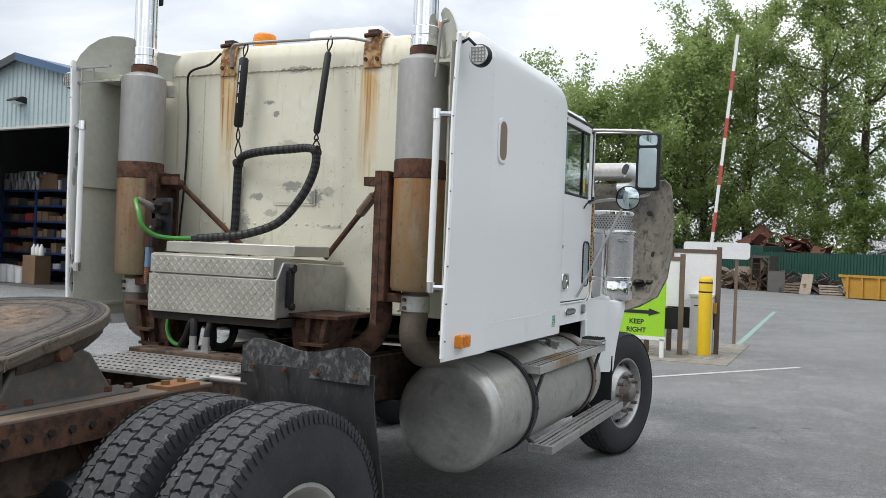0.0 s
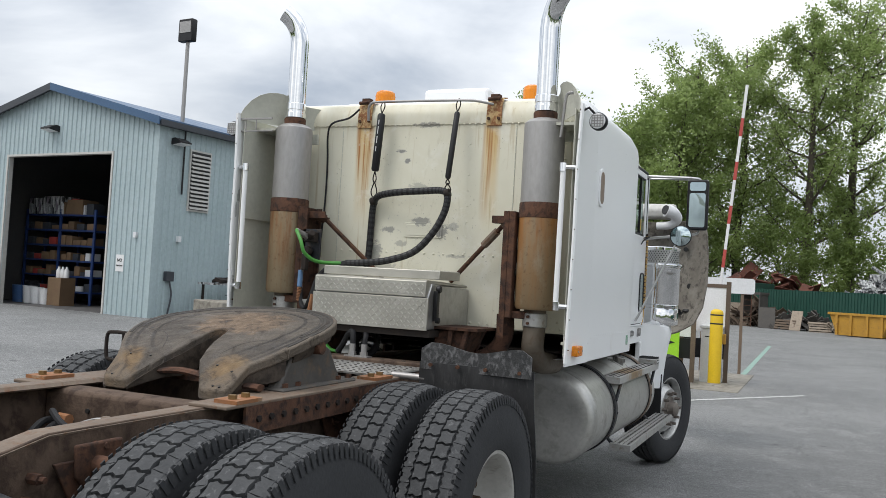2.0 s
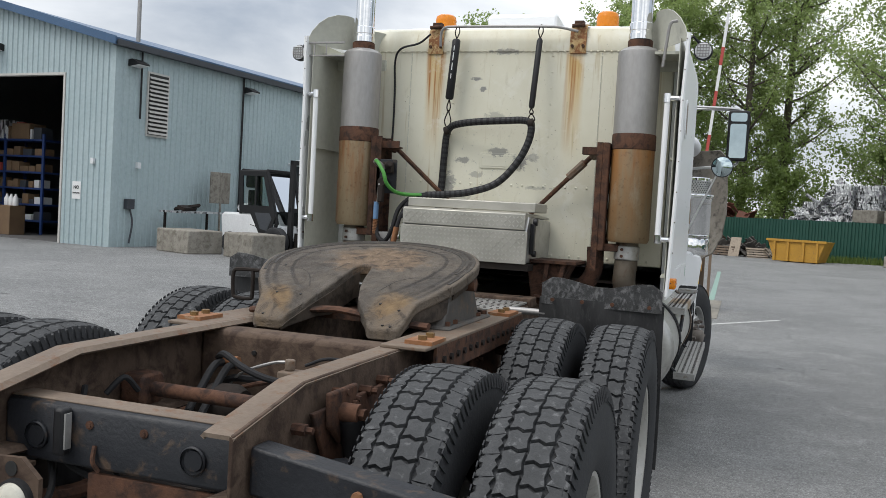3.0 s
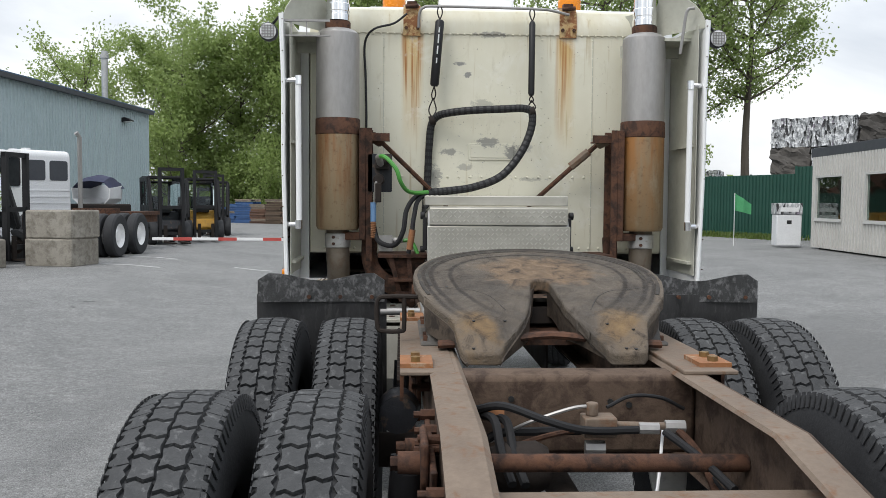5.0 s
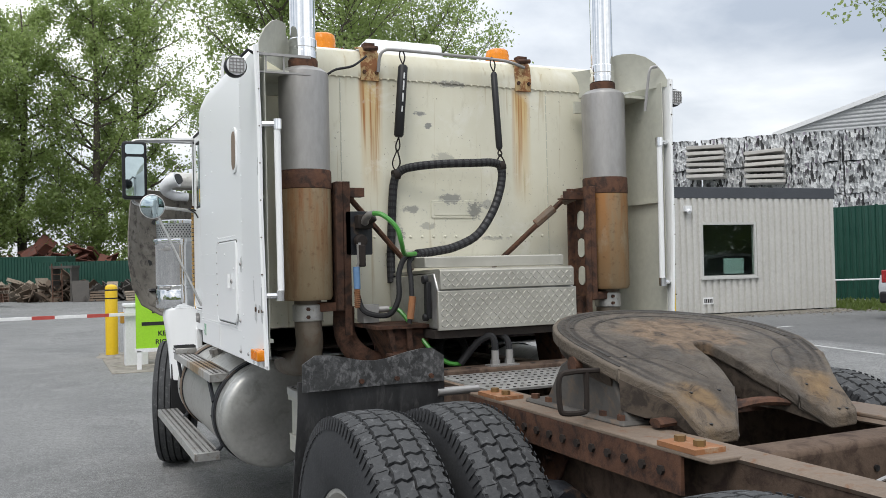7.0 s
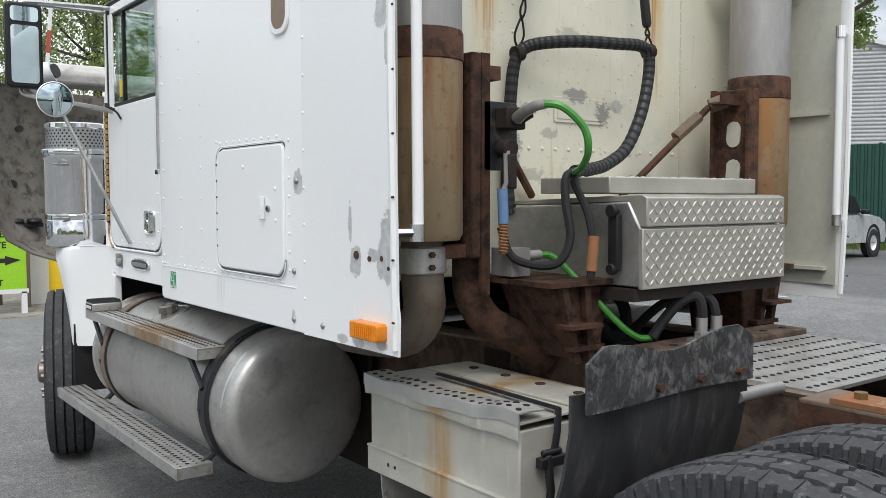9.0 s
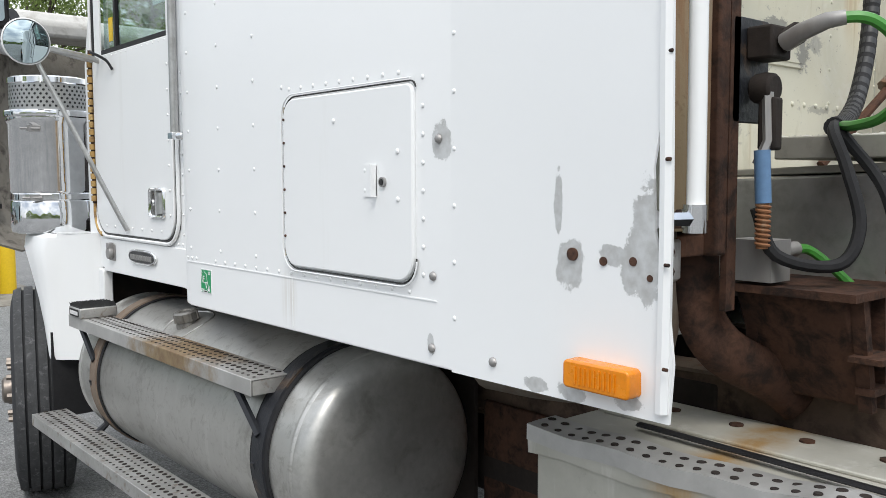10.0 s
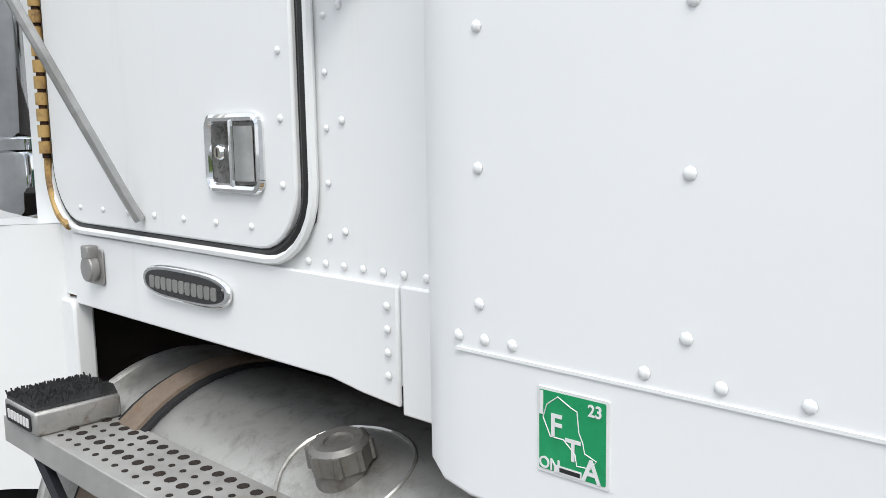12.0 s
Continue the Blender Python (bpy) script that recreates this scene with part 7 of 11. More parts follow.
def cab_side(s):
    low = rounded(6.085, 6.922, 1.362, 2.135, (0.10, 0.12, 0.0, 0.0), 7)
    g = Geo()
    slab(g, s, low, 1.0, 1.014)
    d = part("door", g, WHITE, truck, "white cab door with rivets", bevel=0.004)
    g = Geo()
    slab(g, s, rounded(6.085, 6.12, 2.135, 2.70, 0.0), 1.0, 1.012)
    slab(g, s, rounded(6.83, 6.90, 2.135, 2.66, 0.0), 1.0, 1.010)
    slab(g, s, rounded(6.085, 6.86, 2.655, 2.70, 0.0), 0.99, 1.010)
    part("window_surround", g, WHITE, d, bevel=0.003)
    g = Geo()
    loop_tube(g, s, rounded(6.070, 6.926, 1.357, 2.72, (0.105, 0.125, 0.03, 0.03), 7), 1.001, 0.011)
    slab(g, s, rounded(6.056, 6.086, 1.40, 2.70, (0.02, 0.0, 0.0, 0.0), 3), 1.0, 1.005)
    part("door_seal", g, CREASE, d, "black door seal")
    g = Geo()
    loop = rounded(6.050, 6.945, 1.347, 2.72, (0.115, 0.135, 0.03, 0.03), 7)
    pts = [(s * 1.010, loop[-1][0], loop[-1][1])] + [(s * 1.010, y, z) for y, z in loop[:17]]
    g.tube(pts, 0.0075, 7)
    part("door_trim", g, WHITE, d, "white drip trim round the door")
    g = Geo()
    slab(g, s, rounded(6.12, 6.83, 2.145, 2.655, 0.03, 3), 0.985, 0.989)
    gl = part("window_pane", g, GLASS, d)
    gl.visible_shadow = False
    g = Geo()
    slab(g, s, rounded(6.665, 6.685, 2.15, 2.65, 0.0), 0.98, 1.0)
    slab(g, s, rounded(6.12, 6.83, 2.140, 2.158, 0.0), 0.982, 1.004)
    slab(g, s, rounded(6.12, 6.83, 2.645, 2.662, 0.0), 0.982, 1.004)
    slab(g, s, rounded(6.118, 6.132, 2.15, 2.65, 0.0), 0.982, 1.004)
    part("window_frame", g, BLACK, d)
    g = Geo()
    slab(g, s, rounded(6.16, 6.32, 2.28, 2.60, 0.0), 0.972, 0.974)
    sh = part("paper_sheet", g, PAPER, d, "pale paper notice behind the glass")
    g = Geo()
    for k in range(6):
        slab(g, s, rounded(6.18, 6.29 - 0.02 * (k % 3), 2.34 + k * 0.04, 2.345 + k * 0.04, 0.0), 0.9745, 0.9755)
    part("print", g, TRIM_DARK, sh)
    g = Geo()
    slab(g, s, rounded(6.72, 6.765, 2.19, 2.29, 0.0), 0.99, 0.992)
    part("sticker", g, YELLOW, d, "small yellow warning sticker")
    # handle
    g = Geo()
    slab(g, s, rounded(6.158, 6.308, 1.446, 1.564, 0.018, 5), 1.012, 1.018)
    h = part("handle", g, CHROME, d, "chrome paddle door handle", bevel=0.002)
    g = Geo()
    pts = [(s * 1.0185, y, z) for y, z in rounded(6.163, 6.303, 1.451, 1.559, 0.016, 5)]
    g.tube(pts + [pts[0]], 0.0075, 8, cap=False)
    part("handle_rim", g, CHROME, h)
    g = Geo()
    slab(g, s, rounded(6.172, 6.294, 1.459, 1.551, 0.010, 3), 1.0175, 1.0186)
    part("recess", g, worn("worn_handle_steel", (0.20, 0.19, 0.18), (0.42, 0.41, 0.40), 0.35, 0.85, big=22, fine=70, dirt=(0.10, 0.085, 0.07), dirt_at=(0.50, 0.62), bump=0.2), h)
    g = Geo()
    rows = []
    for k in range(7):
        y = 6.178 + 0.048 * k / 6
        rows.append([(s * (1.0195 + 0.009 * math.sin(math.pi * k / 6) ** 0.7), y, z) for z in (1.464, 1.470, 1.505, 1.540, 1.546)])
    g.sheet(rows, -0.002 * s)
    part("paddle", g, ALU, h, "worn pull paddle")
    g = Geo()
    g.tube([(s * 1.022, 6.233, 1.456), (s * 1.022, 6.233, 1.554)], 0.005, 8)
    part("divider", g, CHROME, h)
    g = Geo()
    g.lathe([(0.0, s * 0.008), (0.009, s * 0.008), (0.012, s * 0.005), (0.013, 0.0)], (s * 1.0185, 6.268, 1.506), "x", 18)
    kl = part("key_lock", g, CHROME, h)
    part("keyway", Geo().box(s * 1.0266 - 0.0008, s * 1.0266 + 0.0008, 6.2668, 6.2692, 1.500, 1.512), INK, kl)
    # rivets
    g = Geo()
    for k in range(7):
        g.dome((s * 1.0145, 6.115, 1.46 + k * 0.095), (s, 0, 0), 0.006, 0.004)
    for k in range(7):
        g.dome((s * 1.0145, 6.20 + k * 0.10, 1.395), (s, 0, 0), 0.006, 0.004)
    for k in range(9):
        g.dome((s * 1.001, 6.028, 1.39 + k * 0.075), (s, 0, 0), 0.005, 0.004)
        g.dome((s * 1.001, 5.995, 1.40 + k * 0.15), (s, 0, 0), 0.006, 0.004)
    for k in range(14):
        g.dome((s * 1.013, 6.13 + k * 0.055, 2.122), (s, 0, 0), 0.005, 0.004)
    tagged(part("door_rivets", g, WHITE, d, fix=False), kind="stuff")
    # hinge
    g = Geo()
    for k in range(20):
        z0 = 1.50 + k * 0.033
        g.cyl((s * 1.018, 6.940, z0), (s * 1.018, 6.940, z0 + 0.025), 0.013, 10)
    pieces("hinge_knuckle", g, HINGE, d, "yellowed rusty hinge knuckle")
    g = Geo()
    g.tube(smooth_line([(s * 1.012, 6.945, 1.50), (s * 1.014, 6.94, 1.44), (s * 1.014, 6.91, 1.38), (s * 1.014, 6.86, 1.352)], 5), 0.009, 6)
    part("old_seal", g, HINGE, d)
    part("hinge_pin", Geo().cyl((s * 1.017, 6.940, 1.49), (s * 1.017, 6.940, 2.17), 0.009, 8), RUST_DARK, d)
    # grab rail by the door
    g = Geo()
    g.tube([(s * 1.045, 5.99, 1.755), (s * 1.045, 5.99, 2.65)], 0.014, 12)
    gr = part("grab_rail", g, ALU, truck, "aluminium grab rail")
    g = Geo()
    for z in (1.755, 2.65):
        g.tube([(s * 1.0, 5.955, z), (s * 1.03, 5.96, z), (s * 1.045, 5.99, z)], 0.015, 8)
        g.cyl((s * 1.0, 5.955, z), (s * 1.012, 5.955, z), 0.032, 12)
        g.box(s * 1.045 - 0.018, s * 1.045 + 0.018, 5.97, 6.01, z - 0.012, z + 0.012)
    pieces("rail_foot", g, CHROME, gr, bevel=0.002)
    # skirt under the door
    g = Geo()
    slab(g, s, [(5.888, 1.176), (5.96, 1.181), (6.03, 1.190), (6.870, 1.190), (6.870, 1.337), (5.888, 1.338)], 1.0, 1.0075)
    sk = part("skirt_panel", g, WHITE, truck, "white skirt panel under the door", bevel=0.003)
    g = Geo()
    slab(g, s, rounded(5.690, 5.8845, 1.166, 1.338, (0.045, 0.0, 0.0, 0.0), 5), 0.996, 1.005)
    part("rear_strip", g, WHITE, sk, bevel=0.003)
    g = Geo()
    for k in range(4):
        g.dome((s * 1.010, 5.905, 1.217 + k * 0.031), (s, 0, 0), 0.006, 0.004)
    for k in range(8):
        g.dome((s * 1.001, 5.80 + k * 0.04, 1.352), (s, 0, 0), 0.006, 0.004)
    tagged(part("skirt_rivets", g, WHITE, sk, fix=False), kind="stuff")
    oval = [(6.410 + 0.142 * math.copysign(abs(math.cos(a)) ** 0.6, math.cos(a)), 1.280 + 0.031 * math.copysign(abs(math.sin(a)) ** 0.8, math.sin(a))) for a in [i * math.pi / 14 for i in range(28)]]
    g = Geo()
    slab(g, s, oval, 1.009, 1.019)
    bd = part("badge", g, CHROME, sk, "chrome oval maker's badge", bevel=0.004)
    g = Geo()
    slab(g, s, [(6.410 + (y - 6.410) * 0.90, 1.280 + (z - 1.280) * 0.74) for y, z in oval], 1.018, 1.0205)
    part("badge_field", g, BADGE, bd)
    g = Geo()
    slab(g, s, rounded(6.300, 6.520, 1.2765, 1.2785, 0.0), 1.0205, 1.0208)
    for k in range(11):
        slab(g, s, rounded(6.300 + k * 0.0203, 6.3165 + k * 0.0203, 1.267, 1.289, 0.003, 1), 1.0206, 1.0222)
    part("emblem", g, MUFFLER, bd)
    g = Geo()
    slab(g, s, rounded(6.722, 6.794, 1.243, 1.315, 0.006, 2), 1.009, 1.013)
    fl = part("socket", g, MUFFLER, sk, bevel=0.002)
    g = Geo()
    g.cyl((s * 1.012, 6.758, 1.276), (s * 1.032, 6.758, 1.276), 0.026, 14)
    g.box(s * 1.022 - 0.012, s * 1.022 + 0.012, 6.744, 6.772, 1.296, 1.322)
    part("socket_cover", g, MUFFLER, fl, bevel=0.003)
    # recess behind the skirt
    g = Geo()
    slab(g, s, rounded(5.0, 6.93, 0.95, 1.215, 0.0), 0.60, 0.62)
    # rust colour toned down to carry the shade under the skirt
    part("inner_panel", g, worn("shaded_rust", (0.030, 0.018, 0.014), (0.055, 0.032, 0.024), 0.9, big=7, fine=70, bump=0.5, spec=0.2), truck)
    # black discs stand in for the dark inside the holes
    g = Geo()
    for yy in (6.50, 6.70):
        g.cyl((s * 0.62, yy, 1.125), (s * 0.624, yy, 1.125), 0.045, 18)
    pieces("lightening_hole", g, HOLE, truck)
    # drain lip at the cab front lower edge
    g = Geo()
    slab(g, s, rounded(6.872, 6.935, 0.93, 1.196, (0.006, 0.006, 0.006, 0.02), 3), 0.97, 1.014)
    part("cowl_post", g, WHITE, truck, bevel=0.012)
    # dark boards added to shut out the lit ground behind the tank
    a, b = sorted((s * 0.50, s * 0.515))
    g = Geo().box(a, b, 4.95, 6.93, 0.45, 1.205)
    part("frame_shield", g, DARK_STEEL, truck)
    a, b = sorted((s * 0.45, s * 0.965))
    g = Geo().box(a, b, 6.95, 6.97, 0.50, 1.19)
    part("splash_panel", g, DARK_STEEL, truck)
    # kick-view window low in the door: far side only shows it
    if s > 0:
        g = Geo()
        slab(g, s, rounded(6.70, 6.86, 1.47, 1.80, 0.05, 4), 1.0135, 1.0165)
        kw = part("low_window", g, GLASS, d)
        g = Geo()
        loop_tube(g, s, rounded(6.695, 6.865, 1.465, 1.805, 0.05, 4), 1.016, 0.008)
        part("low_window_seal", g, BLACK, d)
    # mirrors
    g = Geo()
    a, b = sorted((s * 1.375, s * 1.555))
    g.prism(rounded(a, b, 2.21, 2.655, 0.025, 4), "y", 6.80, 6.865)
    mi = part("mirror_head", g, BLACK, truck, "black rectangular side mirror", bevel=0.012)
    g = Geo()
    g.prism(rounded(a + 0.022, b - 0.022, 2.235, 2.535, 0.018, 4), "y", 6.7955, 6.8005)
    part("mirror_glass", g, MIRROR, mi)
    g = Geo()
    g.prism(rounded(a + 0.022, b - 0.022, 2.556, 2.632, 0.018, 4), "y", 6.7955, 6.8005)
    part("mirror_glass", g, MIRROR, mi)
    g = Geo()
    g.tube(smooth_line([(s * 0.99, 6.86, 2.69), (s * 1.15, 6.86, 2.685), (s * 1.40, 6.87, 2.675), (s * 1.47, 6.875, 2.66), (s * 1.475, 6.875, 2.60)], 5), 0.013, 8)
    g.tube(smooth_line([(s * 0.99, 6.95, 2.68), (s * 1.2, 6.92, 2.675), (s * 1.44, 6.875, 2.665)], 4), 0.010, 8)
    g.tube(smooth_line([(s * 1.475, 6.875, 2.25), (s * 1.47, 6.86, 2.19), (s * 1.42, 6.80, 2.165), (s * 1.36, 6.73, 2.15)], 5), 0.012, 8)
    g.tube(smooth_line([(s * 1.0, 6.84, 2.11), (s * 1.10, 6.82, 2.13), (s * 1.36, 6.74, 2.15)], 4), 0.012, 8)
    g.tube(smooth_line([(s * 1.0, 6.92, 2.12), (s * 1.15, 6.88, 2.14), (s * 1.36, 6.75, 2.16)], 4), 0.010, 8)
    g.tube([(s * 1.34, 6.70, 2.14), (s * 1.042, 6.545, 1.425), (s * 1.022, 6.54, 1.385)], 0.010, 8)
    pieces("mirror_arm", g, ALU, mi, "bright tubular mirror arm")
    g = Geo()
    g.tube(smooth_line([(s * 1.0, 6.80, 2.12), (s * 1.08, 6.74, 2.135), (s * 1.04, 6.68, 2.10), (s * 1.02, 6.66, 2.06)], 5), 0.006, 6)
    part("mirror_cable", g, BLACK, mi)
    g = Geo()
    g.lathe([(0.0, 0.05), (0.05, 0.045), (0.085, 0.02), (0.093, 0.0), (0.088, -0.004)], (s * 1.355, 6.665, 2.145), "y", 32)
    cv = part("convex_mirror", g, BLACK if s > 0 else SIGN_WHITE, truck, "round convex mirror")
    g = Geo()
    g.lathe([(0.0, -0.018), (0.03, -0.016), (0.06, -0.010), (0.086, 0.0)], (s * 1.355, 6.665, 2.145), "y", 32)
    part("mirror_glass", g, MIRROR, cv)
    # air cleaner
    c = (s * 1.075, 7.34, 0)
    g = Geo()
    g.lathe([(0.0, 1.345), (0.17, 1.345), (0.187, 1.352), (0.190, 1.365), (0.190, 1.49), (0.186, 1.50), (0.192, 1.505), (0.192, 1.53), (0.186, 1.535), (0.190, 1.545), (0.190, 1.855), (0.197, 1.865), (0.197, 1.885), (0.205, 1.89), (0.208, 1.91), (0.205, 1.918), (0.18, 1.925)], c, "z", 48)
    ac = part("air_cleaner", g, CHROME, truck, "polished air cleaner canister")
    g = Geo()
    g.lathe([(0.178, 1.92), (0.178, 2.045)], c, "z", 48)
    part("screen", g, MESH_STEEL, ac, "perforated intake screen")
    g = Geo()
    for i in range(44):
        a = 2 * math.pi * i / 44
        for k in range(6):
            p = Vector((c[0] + 0.1785 * math.cos(a + (k % 2) * 0.07), c[1] + 0.1785 * math.sin(a + (k % 2) * 0.07), 1.937 + k * 0.018))
            g.dome(p, (math.cos(a), math.sin(a), 0), 0.0065, 0.0006, 5)
    tagged(part("screen_hole", g, INK, ac, fix=False), kind="stuff")
    g = Geo()
    g.lathe([(0.18, 2.04), (0.186, 2.045), (0.186, 2.068), (0.175, 2.075), (0.0, 2.080)], c, "z", 48)
    part("top_cap", g, CHROME, ac)
    g = Geo()
    for z in (1.83, 1.515):
        g.box(c[0] + s * 0.12 - 0.03, c[0] + s * 0.12 + 0.03, c[1] - 0.165, c[1] - 0.145, z - 0.014, z + 0.014)
        g.cyl((c[0] + s * 0.10, c[1] - 0.17, z), (c[0] + s * 0.18, c[1] - 0.15, z), 0.006, 6)
    g.cyl((c[0], c[1], 1.345), (c[0], c[1], 1.325), 0.02, 8, 0.012)
    pieces("band_clamp", g, MUFFLER, ac)
    g = Geo()
    x0, x1 = sorted((s * 0.92, s * 1.02))
    g.box(x0, x1, 7.25, 7.45, 1.50, 1.53)
    g.box(x0, x1, 7.25, 7.45, 1.83, 1.86)
    part("bracket", g, ALU, ac)
    # rear part of the front fender
    g = Geo()
    rows = []
    for z, out, front in ((1.352, 1.16, 7.36), (1.335, 1.20, 7.37), (1.28, 1.215, 7.345), (1.18, 1.205, 7.29), (1.05, 1.195, 7.22), (0.93, 1.19, 7.165), (0.79, 1.186, 7.12), (0.772, 1.180, 7.115)):
        rows.append([(s * u, y, z) for u, y in ((0.995, 6.93), (1.03, 6.945), (1.07, 6.985), (1.11, 7.03), (1.15, 7.06), (out - 0.02, 7.075), (out, 7.10), (out + 0.004, (7.10 + front) / 2), (out, front))])
    g.sheet(rows, 0.006 * s)
    fd = part("fender_panel", g, WHITE, truck, "white moulded fender panel")
    g = Geo()
    top = [(s * u, y, 1.353) for u, y in ((0.995, 6.93), (1.07, 6.985), (1.15, 7.06), (1.14, 7.10), (1.16, 7.36), (0.98, 7.40))]
    g.add(top, [tuple(range(6))])
    part("fender_top", g, WHITE, fd)
    g = Geo()
    x0, x1 = sorted((s * 0.90, s * 1.185))
    g.box(x0, x1, 7.085, 7.105, 0.50, 0.90)
    part("inner_fender", g, RUBBER, fd)


both(cab_side)


# sleeper side fittings
def sleeper_side(s):
    U = 1.1655
    g = Geo()
    slab(g, s, rounded(4.36, 5.635, 1.3285, 1.3315, 0.0), U - 0.004, U + 0.0012)
    slab(g, s, rounded(4.969, 4.971, 1.195, 1.328, 0.0), U - 0.004, U + 0.0008)
    seam = part("side_seam", g, WHITE, truck)
    # luggage hatch on the near side, plain panel on the other
    if s < 0:
        poly = rounded(4.429, 4.988, 1.365, 1.808, (0.055, 0.055, 0.055, 0.02), 6)
        g = Geo()
        slab(g, s, poly, U - 0.002, U + 0.011)
        hd = part("luggage_hatch", g, WHITE, truck, "white luggage hatch with rounded corners", bevel=0.004)
        g = Geo()
        pts = [(s * (U + 0.004), y, z) for y, z in rounded(4.423, 4.994, 1.359, 1.814, (0.06, 0.06, 0.06, 0.02), 6)]
        g.tube(pts[:-1], 0.0022, 6)
        part("hatch_seal", g, CREASE, hd, "black hatch seal")
        g = Geo()
        pts = [(s * (U + 0.008), y, z) for y, z in rounded(4.418, 4.999, 1.353, 1.820, (0.06, 0.06, 0.06, 0.02), 6)]
        g.tube(pts[:22], 0.0022, 6)
        part("hatch_trim", g, WHITE, hd)
        g = Geo()
        slab(g, s, rounded(4.560, 4.613, 1.555, 1.631, 0.003, 2), U + 0.011, U + 0.014)
        slab(g, s, rounded(4.560, 4.566, 1.555, 1.631, 0.0), U + 0.012, U + 0.030)
        part("pull_plate", g, WHITE, hd)
        g = Geo()
        g.cyl((s * (U + 0.010), 4.535, 1.590), (s * (U + 0.018), 4.535, 1.590), 0.0115, 16)
        lk = part("lock", g, MUFFLER, hd, "steel lock cylinder")
        g = Geo()
        g.cyl((s * (U + 0.018), 4.535, 1.590), (s * (U + 0.0185), 4.535, 1.590), 0.008, 12)
        g.box(s * (U + 0.0188) - 0.001, s * (U + 0.0188) + 0.001, 4.529, 4.541, 1.588, 1.592)
        part("keyway", g, INK, lk)
        g = Geo()
        for y, z in ((4.481, 1.659), (4.481, 1.551), (4.606, 1.617), (4.606, 1.570), (4.74, 1.74)):
            g.dome((s * (U + 0.0115), y, z), (s, 0, 0), 0.007, 0.004)
        pieces("hatch_rivet", g, WHITE, hd)
        g = Geo()
        for k in range(6):
            g.cyl((s * (U + 0.008), 4.980, 1.445 + k * 0.062), (s * (U + 0.0145), 4.980, 1.445 + k * 0.062), 0.0035, 8)
        pieces("hinge_bolt", g, RUST, hd)
        g = Geo()
        slab(g, s, rounded(4.9912, 4.9938, 1.39, 1.79, 0.001, 1), U - 0.001, U + 0.006)
        part("hinge_strip", g, worn("stained_hinge", (0.62, 0.55, 0.42), (0.72, 0.68, 0.58), 0.6, big=9, fine=40, dirt=(0.28, 0.16, 0.06), dirt_at=(0.5, 0.65), bump=0.1), hd)
        # bolt holes and studs in the scraped corner
        g = Geo()
        for y, z, r in ((3.962, 1.460, 0.012), (3.89, 1.452, 0.008), (3.825, 1.456, 0.008), (3.825, 1.53, 0.007), (3.79, 1.43, 0.006)):
            g.cyl((s * (U - 0.002), y, z), (s * (U + 0.0125), y, z), r, 14)
        pieces("bolt_hole", g, RUST, truck)
        g = Geo()
        for y, z in ((3.82, 1.497), (4.35, 1.683), (4.37, 1.385), (4.375, 1.225), (4.18, 1.225)):
            g.dome((s * (U + 0.001), y, z), (s, 0, 0), 0.011, 0.008, 8)
        pieces("stud", g, MUFFLER, truck)
    # oval opening light
    g = Geo()
    slab(g, s, rounded(4.385, 4.520, 2.17, 2.415, 0.055, 6), U - 0.002, U + 0.008)
    ov = part("vent_window", g, WHITE, truck, "oval vent window in a white frame", bevel=0.004)
    g = Geo()
    slab(g, s, rounded(4.402, 4.503, 2.19, 2.395, 0.045, 6), U + 0.0075, U + 0.009)
    part("vent_pane", g, worn("brown_pane", (0.20, 0.13, 0.09), (0.26, 0.18, 0.12), 0.4, big=9, fine=50, bump=0.1), ov)
    # green permit sticker
    y0, z0 = 5.461, 1.2355
    g = Geo()
    slab(g, s, rounded(y0, y0 + 0.075, z0, z0 + 0.077, 0.001, 1), U - 0.001, U + 0.0012)
    stk = part("permit_sticker", g, SIGN_WHITE, truck, "green and white permit sticker")
    g = Geo()
    slab(g, s, rounded(y0 + 0.003, y0 + 0.0725, z0 + 0.003, z0 + 0.0745, 0.001, 1), U + 0.001, U + 0.0016)
    part("sticker_field", g, STICKER, stk)
    for body, y, z, size in (("I", 0.0735, 0.0530, 0.0295), ("F", 0.0605, 0.0355, 0.0284), ("T", 0.0440, 0.0175, 0.0270), ("A", 0.0265, 0.0035, 0.0280), ("ON", 0.0725, 0.0040, 0.0145), ("23", 0.0210, 0.0610, 0.0145)):
        cu = bpy.data.curves.new("letter", "FONT")
        cu.body, cu.size, cu.extrude, cu.offset = body, size, 0.0003, size * 0.018
        tx = bpy.data.objects.new("letter", cu)
        me = bpy.data.meshes.new_from_object(tx)
        bpy.data.objects.remove(tx)
        me.materials.append(SIGN_WHITE)
        lt = new("letter", me)
        lt.parent = stk
        if s < 0:
            lt.matrix_local = Matrix(((0, 0, -1, s * (U + 0.002)), (-1, 0, 0, y0 + y - 3.72), (0, 1, 0, z0 + z - 0.014), (0, 0, 0, 1)))
        else:
            lt.matrix_local = Matrix(((0, 0, 1, s * (U + 0.002)), (1, 0, 0, y0 + 0.075 - y - 3.72), (0, 1, 0, z0 + z - 0.014), (0, 0, 0, 1)))
    g = Geo()
    slab(g, s, rounded(y0 + 0.027, y0 + 0.056, z0 + 0.0025, z0 + 0.0095, 0.0), U + 0.0016, U + 0.002)
    nb = part("number_strip", g, SIGN_WHITE, stk)
    g = Geo()
    slab(g, s, rounded(y0 + 0.0285, y0 + 0.050, z0 + 0.0042, z0 + 0.0080, 0.0), U + 0.002, U + 0.0023)
    part("number_bar", g, INK, nb)
    g = Geo()
